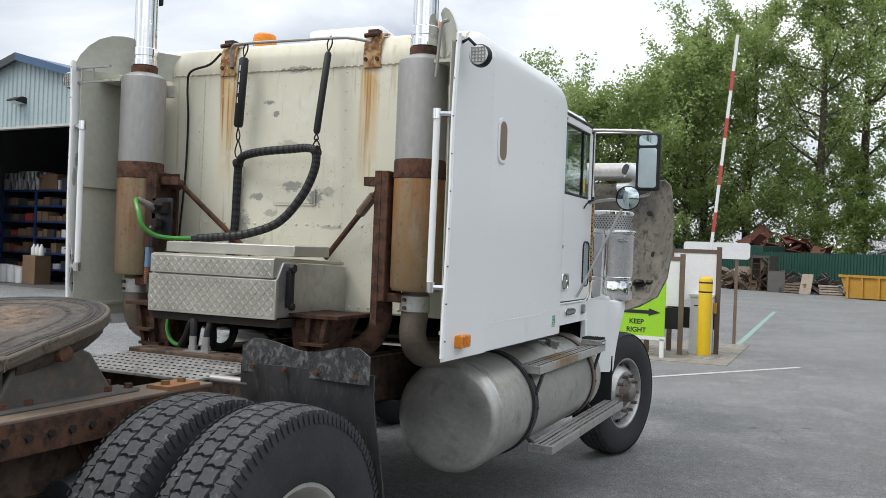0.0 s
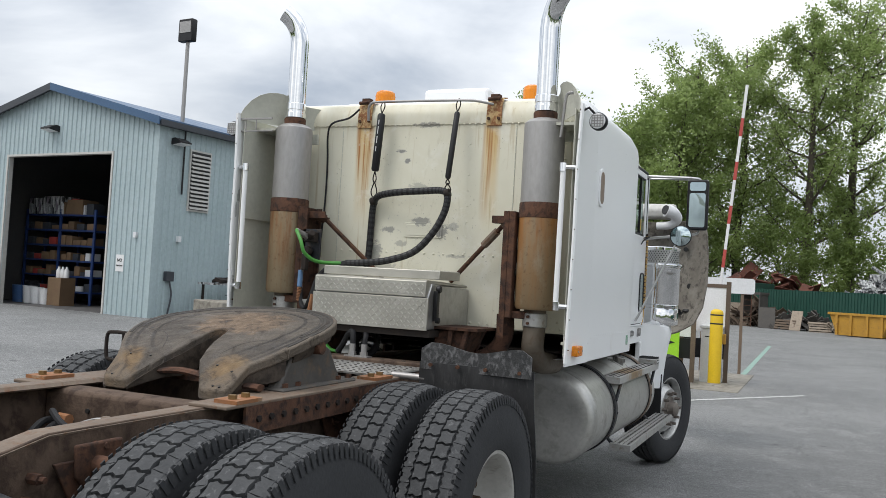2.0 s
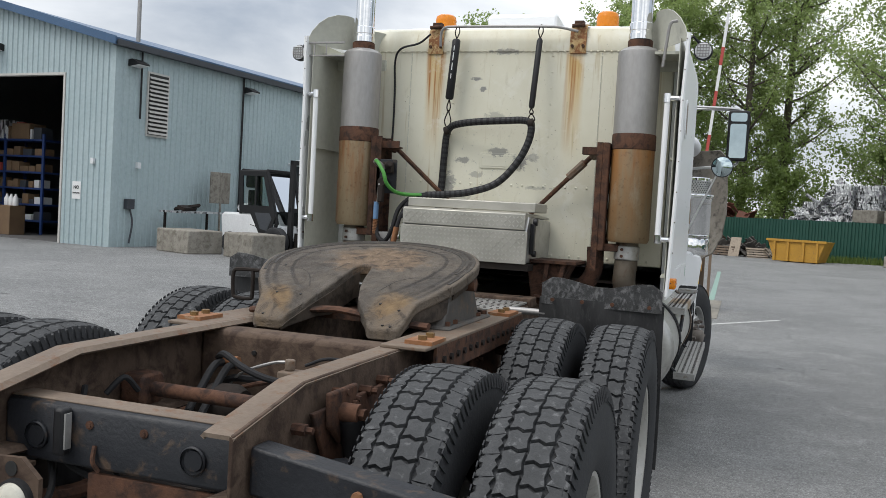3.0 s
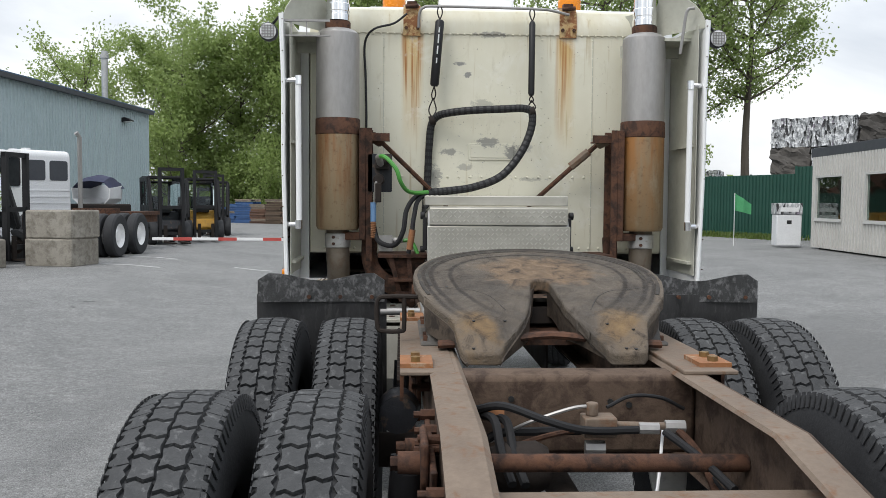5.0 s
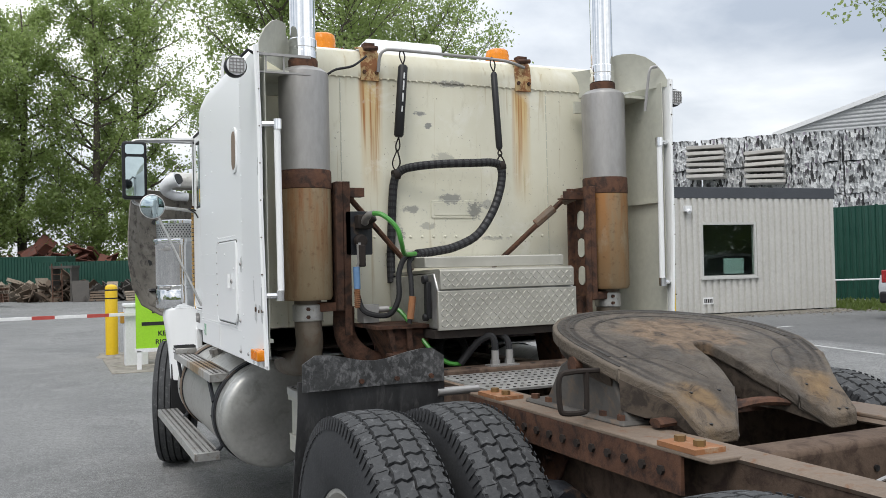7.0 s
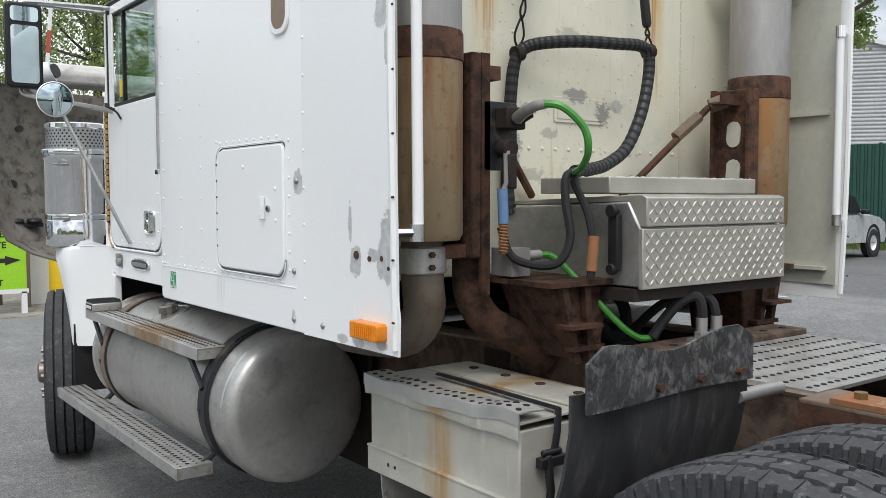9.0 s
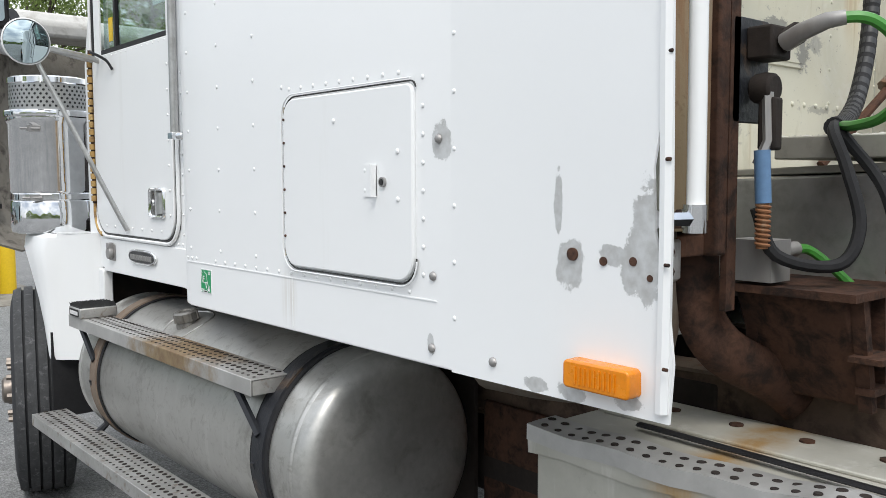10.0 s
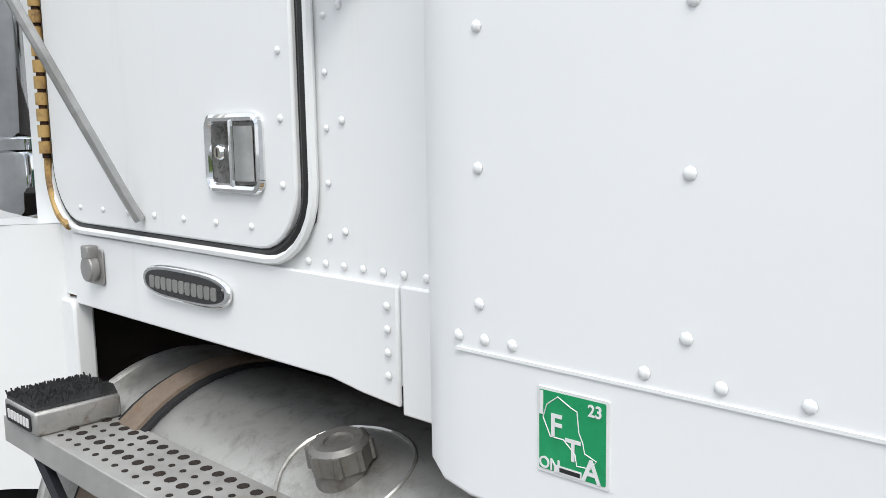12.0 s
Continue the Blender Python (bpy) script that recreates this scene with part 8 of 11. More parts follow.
    pts = [(0.068, 0.050), (0.064, 0.062), (0.052, 0.071), (0.038, 0.064), (0.032, 0.062), (0.030, 0.044), (0.026, 0.036), (0.024, 0.027), (0.012, 0.023), (0.018, 0.015), (0.032, 0.014), (0.034, 0.024), (0.046, 0.034), (0.060, 0.034), (0.068, 0.050)]
    g.tube([(s * (U + 0.0018), y0 + y, z0 + z) for y, z in pts], 0.0006, 4)
    part("outline", g, SIGN_WHITE, stk)


both(sleeper_side)

# rivets of the sleeper sides, one by one
RV = Geo().dome((0, 0, 0), (1, 0, 0), 0.0058, 0.0030, 8).mesh("rivet", fix=False)
RV.materials.append(WHITE)
shell = [o for o in truck.children if o.name.startswith("sleeper_shell")][0]
spots = []
for k in range(19):
    spots.append((5.625 - k * 0.065 if k > 2 else 5.631 - k * 0.033, 1.343))
for k in range(11):
    for y in (5.604, 5.394, 5.170):
        spots.append((y, 1.376 + 0.125 * k))
for k in range(8):
    spots.append((4.404, 1.385 + 0.062 * k))
for k in range(9):
    spots.append((4.49 + 0.06 * k, 1.836))
for k in range(8):
    spots.append((5.009, 1.41 + 0.062 * k))
for k in range(12):
    spots.append((4.30, 1.30 + 0.12 * k))
for y, z in spots:
    for s in (-1, 1):
        if s > 0 and (4.40 < y < 5.0) and z > 1.36:
            continue
        r = new("rivet", RV)
        r.parent = shell
        r.matrix_local = Matrix.Translation((s * 1.1655, y - 3.72, z - 0.014)) @ (Matrix.Identity(4) if s > 0 else Matrix.Rotation(math.pi, 4, "Z"))

# tilted hood ahead of the cab
PIVOT[truck.name] = (0, 3.7, 0)
g = Geo()
rows = []
zs = [1.16, 1.22, 1.32, 1.5, 1.75, 2.0, 2.25, 2.38, 2.44]
wd = [0.95, 1.12, 1.28, 1.36, 1.39, 1.385, 1.365, 1.34, 1.28]
for z, w in zip(zs, wd):
    row = []
    for i in range(-12, 13):
        t = i / 12
        deep = 0.42 * (1 - abs(t) ** 3) + (0.10 if abs(t) < 0.62 else 0.0)
        lip = -0.05 if abs(i) == 12 else 0.0
        row.append((w * t, 8.50 + deep + lip + 0.15 * (z - 1.6), z))
    rows.append(row)
g.sheet(rows, 0.012)
hood = part("hood", g, HOOD_IN, truck, "open tilted hood with dirty dark underside", angle=50)
g = Geo()
g.prism([(8.62, 2.46), (8.60, 2.54), (8.64, 2.61), (8.80, 2.62), (8.95, 2.58), (8.95, 2.46)], "x", -0.98, 0.98)
part("cowl_edge", g, worn("weathered_white", (0.52, 0.51, 0.48), (0.60, 0.59, 0.56), 0.6, big=4, fine=30, dirt=(0.28, 0.26, 0.23), dirt_at=(0.52, 0.75), bump=0.1), hood, "weathered white cowl edge", bevel=0.02)
for s in (-1, 1):
    g = Geo()
    g.tube(smooth_line([(s * 0.92, 8.52, 2.53), (s * 0.99, 8.56, 2.50), (s * 1.02, 8.62, 2.44), (s * 0.94, 8.66, 2.38), (s * 0.80, 8.68, 2.37)], 5), [0.075, 0.073, 0.07, 0.068, 0.066, 0.064, 0.062, 0.06, 0.058, 0.056, 0.054, 0.052, 0.05, 0.048, 0.046, 0.045, 0.045, 0.045, 0.044, 0.044, 0.044], 14)
    dc = part("intake_duct", g, PLASTIC_WHITE, hood, "pale intake duct")
    g = Geo()
    g.cyl((s * 0.905, 8.50, 2.535), (s * 0.918, 8.515, 2.53), 0.052, 14)
    part("duct_mouth", g, INK, dc)
    g = Geo()
    g.cyl((s * 1.18, 8.70, 1.72), (s * 1.18, 8.66, 1.72), 0.03, 10)
    g.cyl((s * 1.12, 8.72, 2.12), (s * 1.12, 8.67, 2.12), 0.025, 10)
    g.box(s * 1.12 - 0.13, s * 1.12 + 0.13, 8.62, 8.68, 1.41, 1.44)
    part("hood_fitting", g, INK, hood)
    g = Geo()
    for k in (-0.09, 0.03):
        g.lathe([(0.05, 1.44), (0.055, 1.45), (0.045, 1.47), (0.0, 1.475)], (s * 1.14 + k * s, 8.63, 0), "z", 12)
    pieces("lamp_back", g, BLACK, hood)

# tail: flap hangers, lamps, step under the rails
for s in (-1, 1):
    g = Geo()
    z0, z1 = (1.0, 0.905) if s > 0 else (0.985, 0.955)
    yy = 0.50
    g.prism([(s * 0.445, z0), (s * 1.16, z1), (s * 1.16, z1 - 0.115), (s * 0.445, z0 - 0.125)], "y", yy, yy + 0.085)
    fh = part("flap_hanger", g, BLACK_PAINT, truck, "black mud flap hanger arm", bevel=0.010)
    g = Geo()
    g.cyl((s * 0.74, yy, 0.92), (s * 0.74, yy - 0.012, 0.92), 0.014, 8)
    part("bolt", g, RUST_ORANGE, fh)
    g = Geo()
    rows = [[(s * (0.66 + 0.08 * i), yy + 0.03 + 0.01 * math.sin(i), 0.87 - 0.1 * j) for i in range(7)] for j in range(6)]
    g.sheet(rows, 0.008)
    part("mud_flap", g, RUBBER, fh, "black rubber mud flap")
    g = Geo()
    x0, x1 = sorted((s * 0.30, s * 0.47))
    g.box(x0, x1, 0.45, 0.60, 0.815, 0.83)
    tbk = part("tail_bracket", g, RUST_TAN, truck, bevel=0.003)
    for k in (0.50, 0.55):
        part("bolt", Geo().cyl((s * 0.38, k, 0.83), (s * 0.38, k, 0.858), 0.012, 6), RUST, tbk)
    # bent studs on the outside of the rail, and the loose joint at its end
    for y, z, tip in ((0.98, 1.05, 0.06), (1.02, 1.01, 0.07), (0.72, 0.93, 0.07), (0.75, 0.90, 0.06), (0.60, 0.90, 0.05)):
        g = Geo().tube([(s * 0.43, y, z), (s * (0.43 + tip), y - 0.005, z + 0.004)], [0.013, 0.010], 8)
        part("stud", g, RUST, truck)
    g = Geo()
    g.prism([(0.86, 1.07), (1.05, 1.07), (1.03, 0.96), (0.95, 0.90), (0.87, 0.97)], "x", s * 0.475 - 0.010, s * 0.475 + 0.010)
    er = part("shock_ear", g, RUST, truck, "rusted shock mount ear", bevel=0.008)
    g = Geo().cyl((s * 0.47, 0.945, 1.0), (s * 0.54, 0.945, 1.0), 0.030, 16)
    part("bush", g, RUST, er)
    g = Geo().cyl((s * 0.54, 0.945, 1.0), (s * 0.558, 0.945, 1.0), 0.018, 6)
    part("nut", g, RUST_DARK, er)
    g = Geo().cyl((s * 0.515, 0.955, 0.985), (s * 0.55, 1.02, 0.58), 0.043, 14)
    part("shock_tube", g, BLACK, er, "black shock absorber tube")
LENS_CREAM = worn("yellowed_lens", (0.55, 0.53, 0.45), (0.62, 0.60, 0.52), 0.3, big=9, fine=50, bump=0.05)
g = Geo()
poly = [(-0.43, 0.872), (-0.215, 0.885), (-0.155, 0.835), (-0.155, 0.66), (-0.43, 0.66)]
g.prism(poly, "y", 0.455, 0.47)
tp = part("tail_lamp_plate", g, RUST_TAN, truck, "rusted tail lamp plate")
for u, mt, lb in ((-0.362, RED_LENS, "red tail lamp"), (-0.226, LENS_CREAM, "yellowed white reversing lamp")):
    g = Geo()
    g.lathe([(0.0, -0.040), (0.026, -0.037), (0.045, -0.026), (0.051, -0.01), (0.051, 0.01)], (u, 0.45, 0.772), "y", 28)
    lm = part("tail_lamp", g, mt, tp, lb)
    g = Geo()
    g.lathe([(0.050, -0.014), (0.057, -0.012), (0.059, 0.012)], (u, 0.45, 0.772), "y", 28)
    part("lamp_grommet", g, RUBBER, lm)
for u in (-0.349, -0.246):
    g = Geo()
    g.cyl((u, 0.457, 0.853), (u, 0.452, 0.853), 0.020, 18)
    part("plate_hole", g, INK, tp)
g = Geo()
g.box(-0.12, 0.30, 0.60, 0.62, 0.50, 0.82)
part("shield_plate", g, RUST, truck)


# ---- yard: workshop ----
def ribs(x0, x1, pitch, depth, z0, z1, y, top=None):
    """Trapezoid cladding as rows for Geo.sheet, facing -y; top(x) gives a sloping head."""
    xs, ys = [], []
    n = max(1, int(round((x1 - x0) / pitch)))
    p = (x1 - x0) / n
    for i in range(n):
        for f, d in ((0.0, 0), (0.35, 0), (0.45, 1), (0.90, 1)):
            xs.append(x0 + (i + f) * p)
            ys.append(y - d * depth)
    xs.append(x1)
    ys.append(y)
    return [[(a, b, z0) for a, b in zip(xs, ys)], [(a, b, top(a) if top else z1) for a, b in zip(xs, ys)]]


SHOP = pose(-15.72, 16.09, 0.27, 0, 0, -6)
shop = thing("workshop", SHOP, "grey-blue metal workshop with an open garage door", "building")
W, EAVE, APEX, LONG = 8.14, 5.0, 6.05, 19.5
gable = lambda x: EAVE + (APEX - EAVE) * (1 - abs(x + W / 2) / (W / 2))
D0, D1, DH = -5.96, -1.66, 4.18
g = Geo()
g.sheet(ribs(-W, D0, 0.19, 0.025, 0, 5, 0, gable), 0.01)
g.sheet(ribs(D1, 0, 0.19, 0.025, 0, 5, 0, gable), 0.01)
g.sheet(ribs(D0, D1, 0.19, 0.025, DH, 5, 0, gable), 0.01)
part("gable_wall", g, CLAD_BLUE, shop, "ribbed grey-blue gable wall", fix=False)
g = Geo()
g.xf = pose(0, 0, 0, 0, 0, 90)
g.sheet(ribs(0, LONG, 0.19, 0.025, 0, EAVE, 0), 0.01)
g.xf = None
part("side_wall", g, CLAD_BLUE, shop, "ribbed grey-blue side wall", fix=False)
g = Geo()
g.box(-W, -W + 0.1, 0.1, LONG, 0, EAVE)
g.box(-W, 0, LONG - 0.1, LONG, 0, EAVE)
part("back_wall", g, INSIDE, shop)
for sg, x0, x1 in ((1, -W / 2, 0.22), (-1, -W / 2, -W - 0.22)):
    g = Geo()
    z1 = EAVE - (APEX - EAVE) * 0.22 / (W / 2)
    g.add([(x0, -0.22, APEX), (x1, -0.22, z1), (x1, LONG + 0.2, z1), (x0, LONG + 0.2, APEX), (x0, -0.22, APEX + 0.08), (x1, -0.22, z1 + 0.08), (x1, LONG + 0.2, z1 + 0.08), (x0, LONG + 0.2, APEX + 0.08)],
          [(0, 1, 2, 3), (4, 5, 6, 7), (0, 1, 5, 4), (1, 2, 6, 5), (2, 3, 7, 6), (3, 0, 4, 7)])
    part("roof", g, ROOF_BLUE if sg > 0 else TRIM_DARK, shop)
    g = Geo()
    g.add([(x0, -0.26, APEX + 0.10), (x1, -0.26, z1 + 0.10), (x1, -0.26, z1 - 0.10), (x0, -0.26, APEX - 0.10), (x0, -0.22, APEX + 0.10), (x1, -0.22, z1 + 0.10), (x1, -0.22, z1 - 0.10), (x0, -0.22, APEX - 0.10)],
          [(0, 1, 2, 3), (4, 5, 6, 7), (0, 1, 5, 4), (1, 2, 6, 5), (2, 3, 7, 6), (3, 0, 4, 7)])
    part("fascia", g, ROOF_BLUE if sg > 0 else TRIM_DARK, shop, "blue roof edge trim")
g = Geo()
g.box(0.10, 0.26, -0.2, LONG, EAVE - 0.16, EAVE - 0.02)
part("gutter", g, TRIM_DARK, shop)
g = Geo()
g.box(D0 - 0.06, D0, -0.05, 0.12, 0, DH)
g.box(D1, D1 + 0.06, -0.05, 0.12, 0, DH)
g.box(D0 - 0.06, D1 + 0.06, -0.05, 0.12, DH, DH + 0.06)
part("door_frame", g, CLAD_CREAM, shop, "pale garage door frame")
g = Geo()
g.box(-0.10, 0.05, -0.05, 0.10, 0, EAVE - 0.1)
part("corner_trim", g, CLAD_BLUE, shop)
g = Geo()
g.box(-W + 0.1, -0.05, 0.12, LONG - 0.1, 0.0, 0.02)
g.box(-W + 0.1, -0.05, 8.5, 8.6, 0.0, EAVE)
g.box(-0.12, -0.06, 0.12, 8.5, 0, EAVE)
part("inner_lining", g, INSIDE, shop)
g = Geo()
g.box(0.03, 0.07, 1.02, 1.78, 2.80, 4.42)
vent = part("louvre_vent", g, CLAD_CREAM, shop, "pale louvred wall vent")
sl = None
for k in range(14):
    g = Geo()
    g.prism([(0.07, 2.88 + k * 0.106), (0.12, 2.86 + k * 0.106), (0.12, 2.885 + k * 0.106), (0.075, 2.925 + k * 0.106)], "y", 1.07, 1.73)
    part("slat", g, CLAD_CREAM, vent)
g = Geo()
g.box(0.068, 0.072, 1.06, 1.74, 2.85, 4.37)
part("vent_gap", g, INK, vent)


def wall_lamp(m):
    g = Geo()
    g.prism([(0, -0.02), (0.12, 0.0), (0.34, -0.10), (0.34, -0.14), (0.02, -0.18), (0, -0.18)], "y", -0.19, 0.19)
    ob = part("wall_lamp", g, BLACK, shop, "black wall pack lamp", bevel=0.01)
    ob.matrix_local = m
    g = Geo()
    g.prism([(0.06, -0.178), (0.33, -0.142), (0.33, -0.152), (0.06, -0.188)], "y", -0.17, 0.17)
    part("lamp_glass", g, SIGN_WHITE, ob)


wall_lamp(pose(-4.02, -0.02, 5.0, 0, 0, -90))
wall_lamp(pose(0.03, 0.55, 4.62))
wall_lamp(pose(0.03, 5.0, 4.6))
wall_lamp(pose(0.03, 17.0, 4.5))
g = Geo()
g.tube([(0.08, 0.78, 4.85), (0.08, 0.78, 3.2)], 0.025, 6)
g.tube([(0.08, 4.8, EAVE - 0.1), (0.08, 4.8, 0.3)], 0.03, 6)
pieces("conduit", g, BLACK, shop)
g = Geo()
g.box(0.03, 0.12, 0.74, 0.84, 1.97, 2.12)
g.box(-0.61, -0.52, -0.09, -0.02, 2.01, 2.15)
pieces("alarm_box", g, PLASTIC_WHITE, shop)
g = Geo()
g.box(0.02, 0.14, 0.42, 0.66, 0.95, 1.20)
g.tube(smooth_line([(0.1, 0.55, 0.95), (0.14, 0.60, 0.6), (0.1, 0.55, 0.1)], 5), 0.025, 6)
part("power_outlet", g, TRIM_DARK, shop)
g = Geo()
g.box(-1.225, -0.945, -0.045, -0.03, 1.13, 1.56)
sg = part("no_parking_sign", g, SIGN_WHITE, shop, "white no parking sign")


def text(body, size, parent, m, material, ext=0.002):
    cu = bpy.data.curves.new("letter", "FONT")
    cu.body, cu.size, cu.extrude, cu.align_x, cu.offset = body, size, ext, "CENTER", size * 0.02
    tx = bpy.data.objects.new("letter", cu)
    me = bpy.data.meshes.new_from_object(tx)
    bpy.data.objects.remove(tx)
    me.materials.append(material)
    ob = new("lettering", me)
    ob.parent = parent
    ob.matrix_local = m
    return ob


text("NO", 0.115, sg, pose(-1.085, -0.05, 1.38, 90), INK)
text("PARKING", 0.056, sg, pose(-1.085, -0.05, 1.26, 90), INK)
g = Geo()
g.lathe([(0.12, 4.9), (0.12, 6.8), (0.17, 6.82), (0.17, 6.95), (0.12, 6.97), (0.12, 7.1), (0, 7.1)], (-0.9, 17.5, 0), "z", 16)
part("flue_pipe", g, ALU, shop, "steel flue pipe on the roof")

# racks and stock inside the workshop
rack = thing("storage_rack", SHOP @ pose(-7.75, 1.9, 0.02), "blue steel storage rack with cartons and supplies", "rack")
for k in range(6):
    g = Geo()
    g.box(0, 3.2, 0, 0.75, 0.35 + k * 0.46, 0.40 + k * 0.46)
    part("shelf", g, SHELF_BLUE, rack)
for x in (0, 1.6, 3.15):
    for y in (0, 0.7):
        g = Geo()
        g.box(x, x + 0.08, y, y + 0.05, 0, 2.85)
        part("upright", g, SHELF_BLUE, rack)
random.seed(11)
for k in range(6):
    x = 0.1
    while x < 3.0:
        w = random.uniform(0.14, 0.36)
        h = random.uniform(0.12, 0.30) if k < 5 else random.uniform(0.25, 0.5)
        mt = random.choice([CARTON, CARTON, CARTON, SIGN_WHITE, RED, TRIM_DARK, TRIM_DARK, TRIM_DARK])
        g = Geo().box(-w / 2, w / 2, -0.2, 0.2, 0, h)
        solid("carton" if mt is CARTON else "supply_box", g, mt, SHOP @ pose(-7.75 + x + w / 2, 2.15, 0.42 + k * 0.46), "stored box on the blue rack in the workshop", "box", "boxes on the rack", bevel=0.01)
        x += w + random.uniform(0.02, 0.14)
for x, w, h in ((-5.4, 0.7, 0.5), (-4.6, 0.9, 0.55), (-3.6, 0.7, 0.45)):
    g = Geo().box(-w / 2, w / 2, -0.3, 0.3, 0, h)
    solid("crate", g, SCRAP_GREY if x < -4 else CARTON, SHOP @ pose(x - 1.9, 2.2, 2.72), "large grey crate on top of the rack", "crate", bevel=0.02)


def bucket(x, y, r, h, mt, lb):
    g = Geo()
    g.lathe([(0, 0), (r * 0.85, 0), (r, h * 0.95), (r * 1.04, h * 0.95), (r * 1.04, h), (r * 0.9, h), (0, h * 0.98)], (0, 0, 0), "z", 18)
    solid("bucket", g, mt, SHOP @ pose(x, y, 0.02), lb, "bucket", "buckets by the rack")


bucket(-6.75, 1.2, 0.24, 0.5, PALLET_BLUE, "blue plastic bucket on the workshop floor")
bucket(-6.25, 1.15, 0.2, 0.5, SIGN_WHITE, "white plastic bucket on the workshop floor")
bucket(-5.85, 1.1, 0.18, 0.48, SIGN_WHITE, "white plastic bucket on the workshop floor")
bucket(-5.45, 1.1, 0.18, 0.46, SIGN_WHITE, "white plastic bucket on the workshop floor")
solid("carton", Geo().box(-0.28, 0.28, -0.25, 0.25, 0, 0.8), CARTON, SHOP @ pose(-4.85, 1.15, 0.02), "brown carton with jugs on top", "box", bevel=0.01)
for k in range(3):
    g = Geo()
    g.lathe([(0, 0), (0.07, 0), (0.075, 0.02), (0.075, 0.2), (0.03, 0.28), (0.03, 0.32), (0, 0.32)], (0, 0, 0), "z", 12)
    solid("jug", g, SIGN_WHITE, SHOP @ pose(-5.0 + k * 0.17, 1.15, 0.82), "white jug on the brown carton", "jug", "jugs on the carton")

# lamp post behind the workshop
g = Geo()
g.tube([(0, 0, 0), (0, 0, 7.25)], [0.06, 0.05], 10)
lp = thing("yard_lamp_post", SHOP @ pose(-0.30, 1.0, 0.02), "tall yard light post by the workshop", "lamp post")
part("pole", g, MUFFLER, lp)
g = Geo()
g.prism(rounded(-0.25, 0.25, 7.25, 7.85, 0.03, 2), "y", -0.12, 0.06)
hd = part("flood_head", g, BLACK, lp, "black floodlight head", bevel=0.02)
g = Geo()
g.box(-0.20, 0.20, -0.13, -0.12, 7.48, 7.78)
part("flood_glass", g, MUFFLER, hd)


# ---- concrete blocks, bench, forklift and trucks by the workshop ----
def concrete_block(m, w=1.25, d=0.75, h=0.66, lb="weathered concrete barrier block on the asphalt"):
    g = Geo()
    g.box(-w / 2, w / 2, -d / 2, d / 2, 0, h)
    ob = solid("concrete_block", g, CONCRETE, m, lb, "block", "concrete blocks", bevel=0.035)
    return ob


concrete_block(pose(-13.75, 16.55, 0.27, 0, 0, -22), 1.35, 0.95, 0.56)
concrete_block(pose(-11.85, 16.35, 0.27, 0, 0, -26), 1.20, 0.90, 0.58)
concrete_block(pose(-10.35, 17.35, 0.26, 0, 0, -12), 1.05, 1.0, 0.58)
concrete_block(pose(-10.33, 17.36, 0.84, 0, 0, -14), 1.05, 1.0, 0.58, "weathered concrete block stacked on another")

bench = thing("work_bench", pose(-14.75, 18.2, 0.27, 0, 0, -6), "steel bench with scrap beside the workshop wall", "bench")
g = Geo()
g.box(-0.3, 0.3, -1.0, 0.8, 0.92, 0.97)
part("bench_top", g, SCRAP_GREY, bench)
for y in (-0.9, 0.7):
    g = Geo()
    g.box(-0.25, -0.2, y, y + 0.05, 0, 0.92)
    part("leg", g, DARK_STEEL, bench)
g = Geo()
g.box(-0.05, 0.0, 0.35, 1.15, 1.2, 2.05)
g.box(-0.02, 0.02, 0.72, 0.78, 0, 2.05)
solid("board_stand", g, CONCRETE, pose(-14.85, 18.6, 0.27, 0, 0, -6), "grey notice board on a post", "board", bevel=0.01)
g = Geo()
g.xf = pose(0, 0, 1.0, 0, 20, 15)
g.box(-0.1, 0.1, -0.5, 0.4, 0, 0.09)
g.xf = pose(0, 0.1, 1.05, 10, -25, -30)
g.box(-0.06, 0.06, -0.4, 0.3, 0, 0.06)
solid("scrap_bars", g, DARK_STEEL, pose(-14.7, 17.75, 0.27), "dark steel scrap lying on the bench", "scrap")


def wheel_thing(parent, x, y, z, r, w, axis="x", rim=RIM):
    g = Geo()
    h = w / 2
    g.lathe([(r * 0.55, -h * 0.8), (r * 0.75, -h), (r * 0.93, -h * 0.9), (r, -h * 0.6), (r, h * 0.6), (r * 0.93, h * 0.9), (r * 0.75, h), (r * 0.55, h * 0.8)], (x, y, z), axis, 32)
    t = part("wheel", g, TYRE, parent)
    g = Geo()
    g.lathe([(0, h * 0.4), (r * 0.25, h * 0.45), (r * 0.3, h * 0.2), (r * 0.45, h * 0.25), (r * 0.56, h * 0.8), (r * 0.58, h * 0.8)], (x, y, z), axis, 24)
    g.lathe([(0, -h * 0.4), (r * 0.25, -h * 0.45), (r * 0.3, -h * 0.2), (r * 0.45, -h * 0.25), (r * 0.56, -h * 0.8), (r * 0.58, -h * 0.8)], (x, y, z), axis, 24)
    part("rim", g, rim, t)
    return t


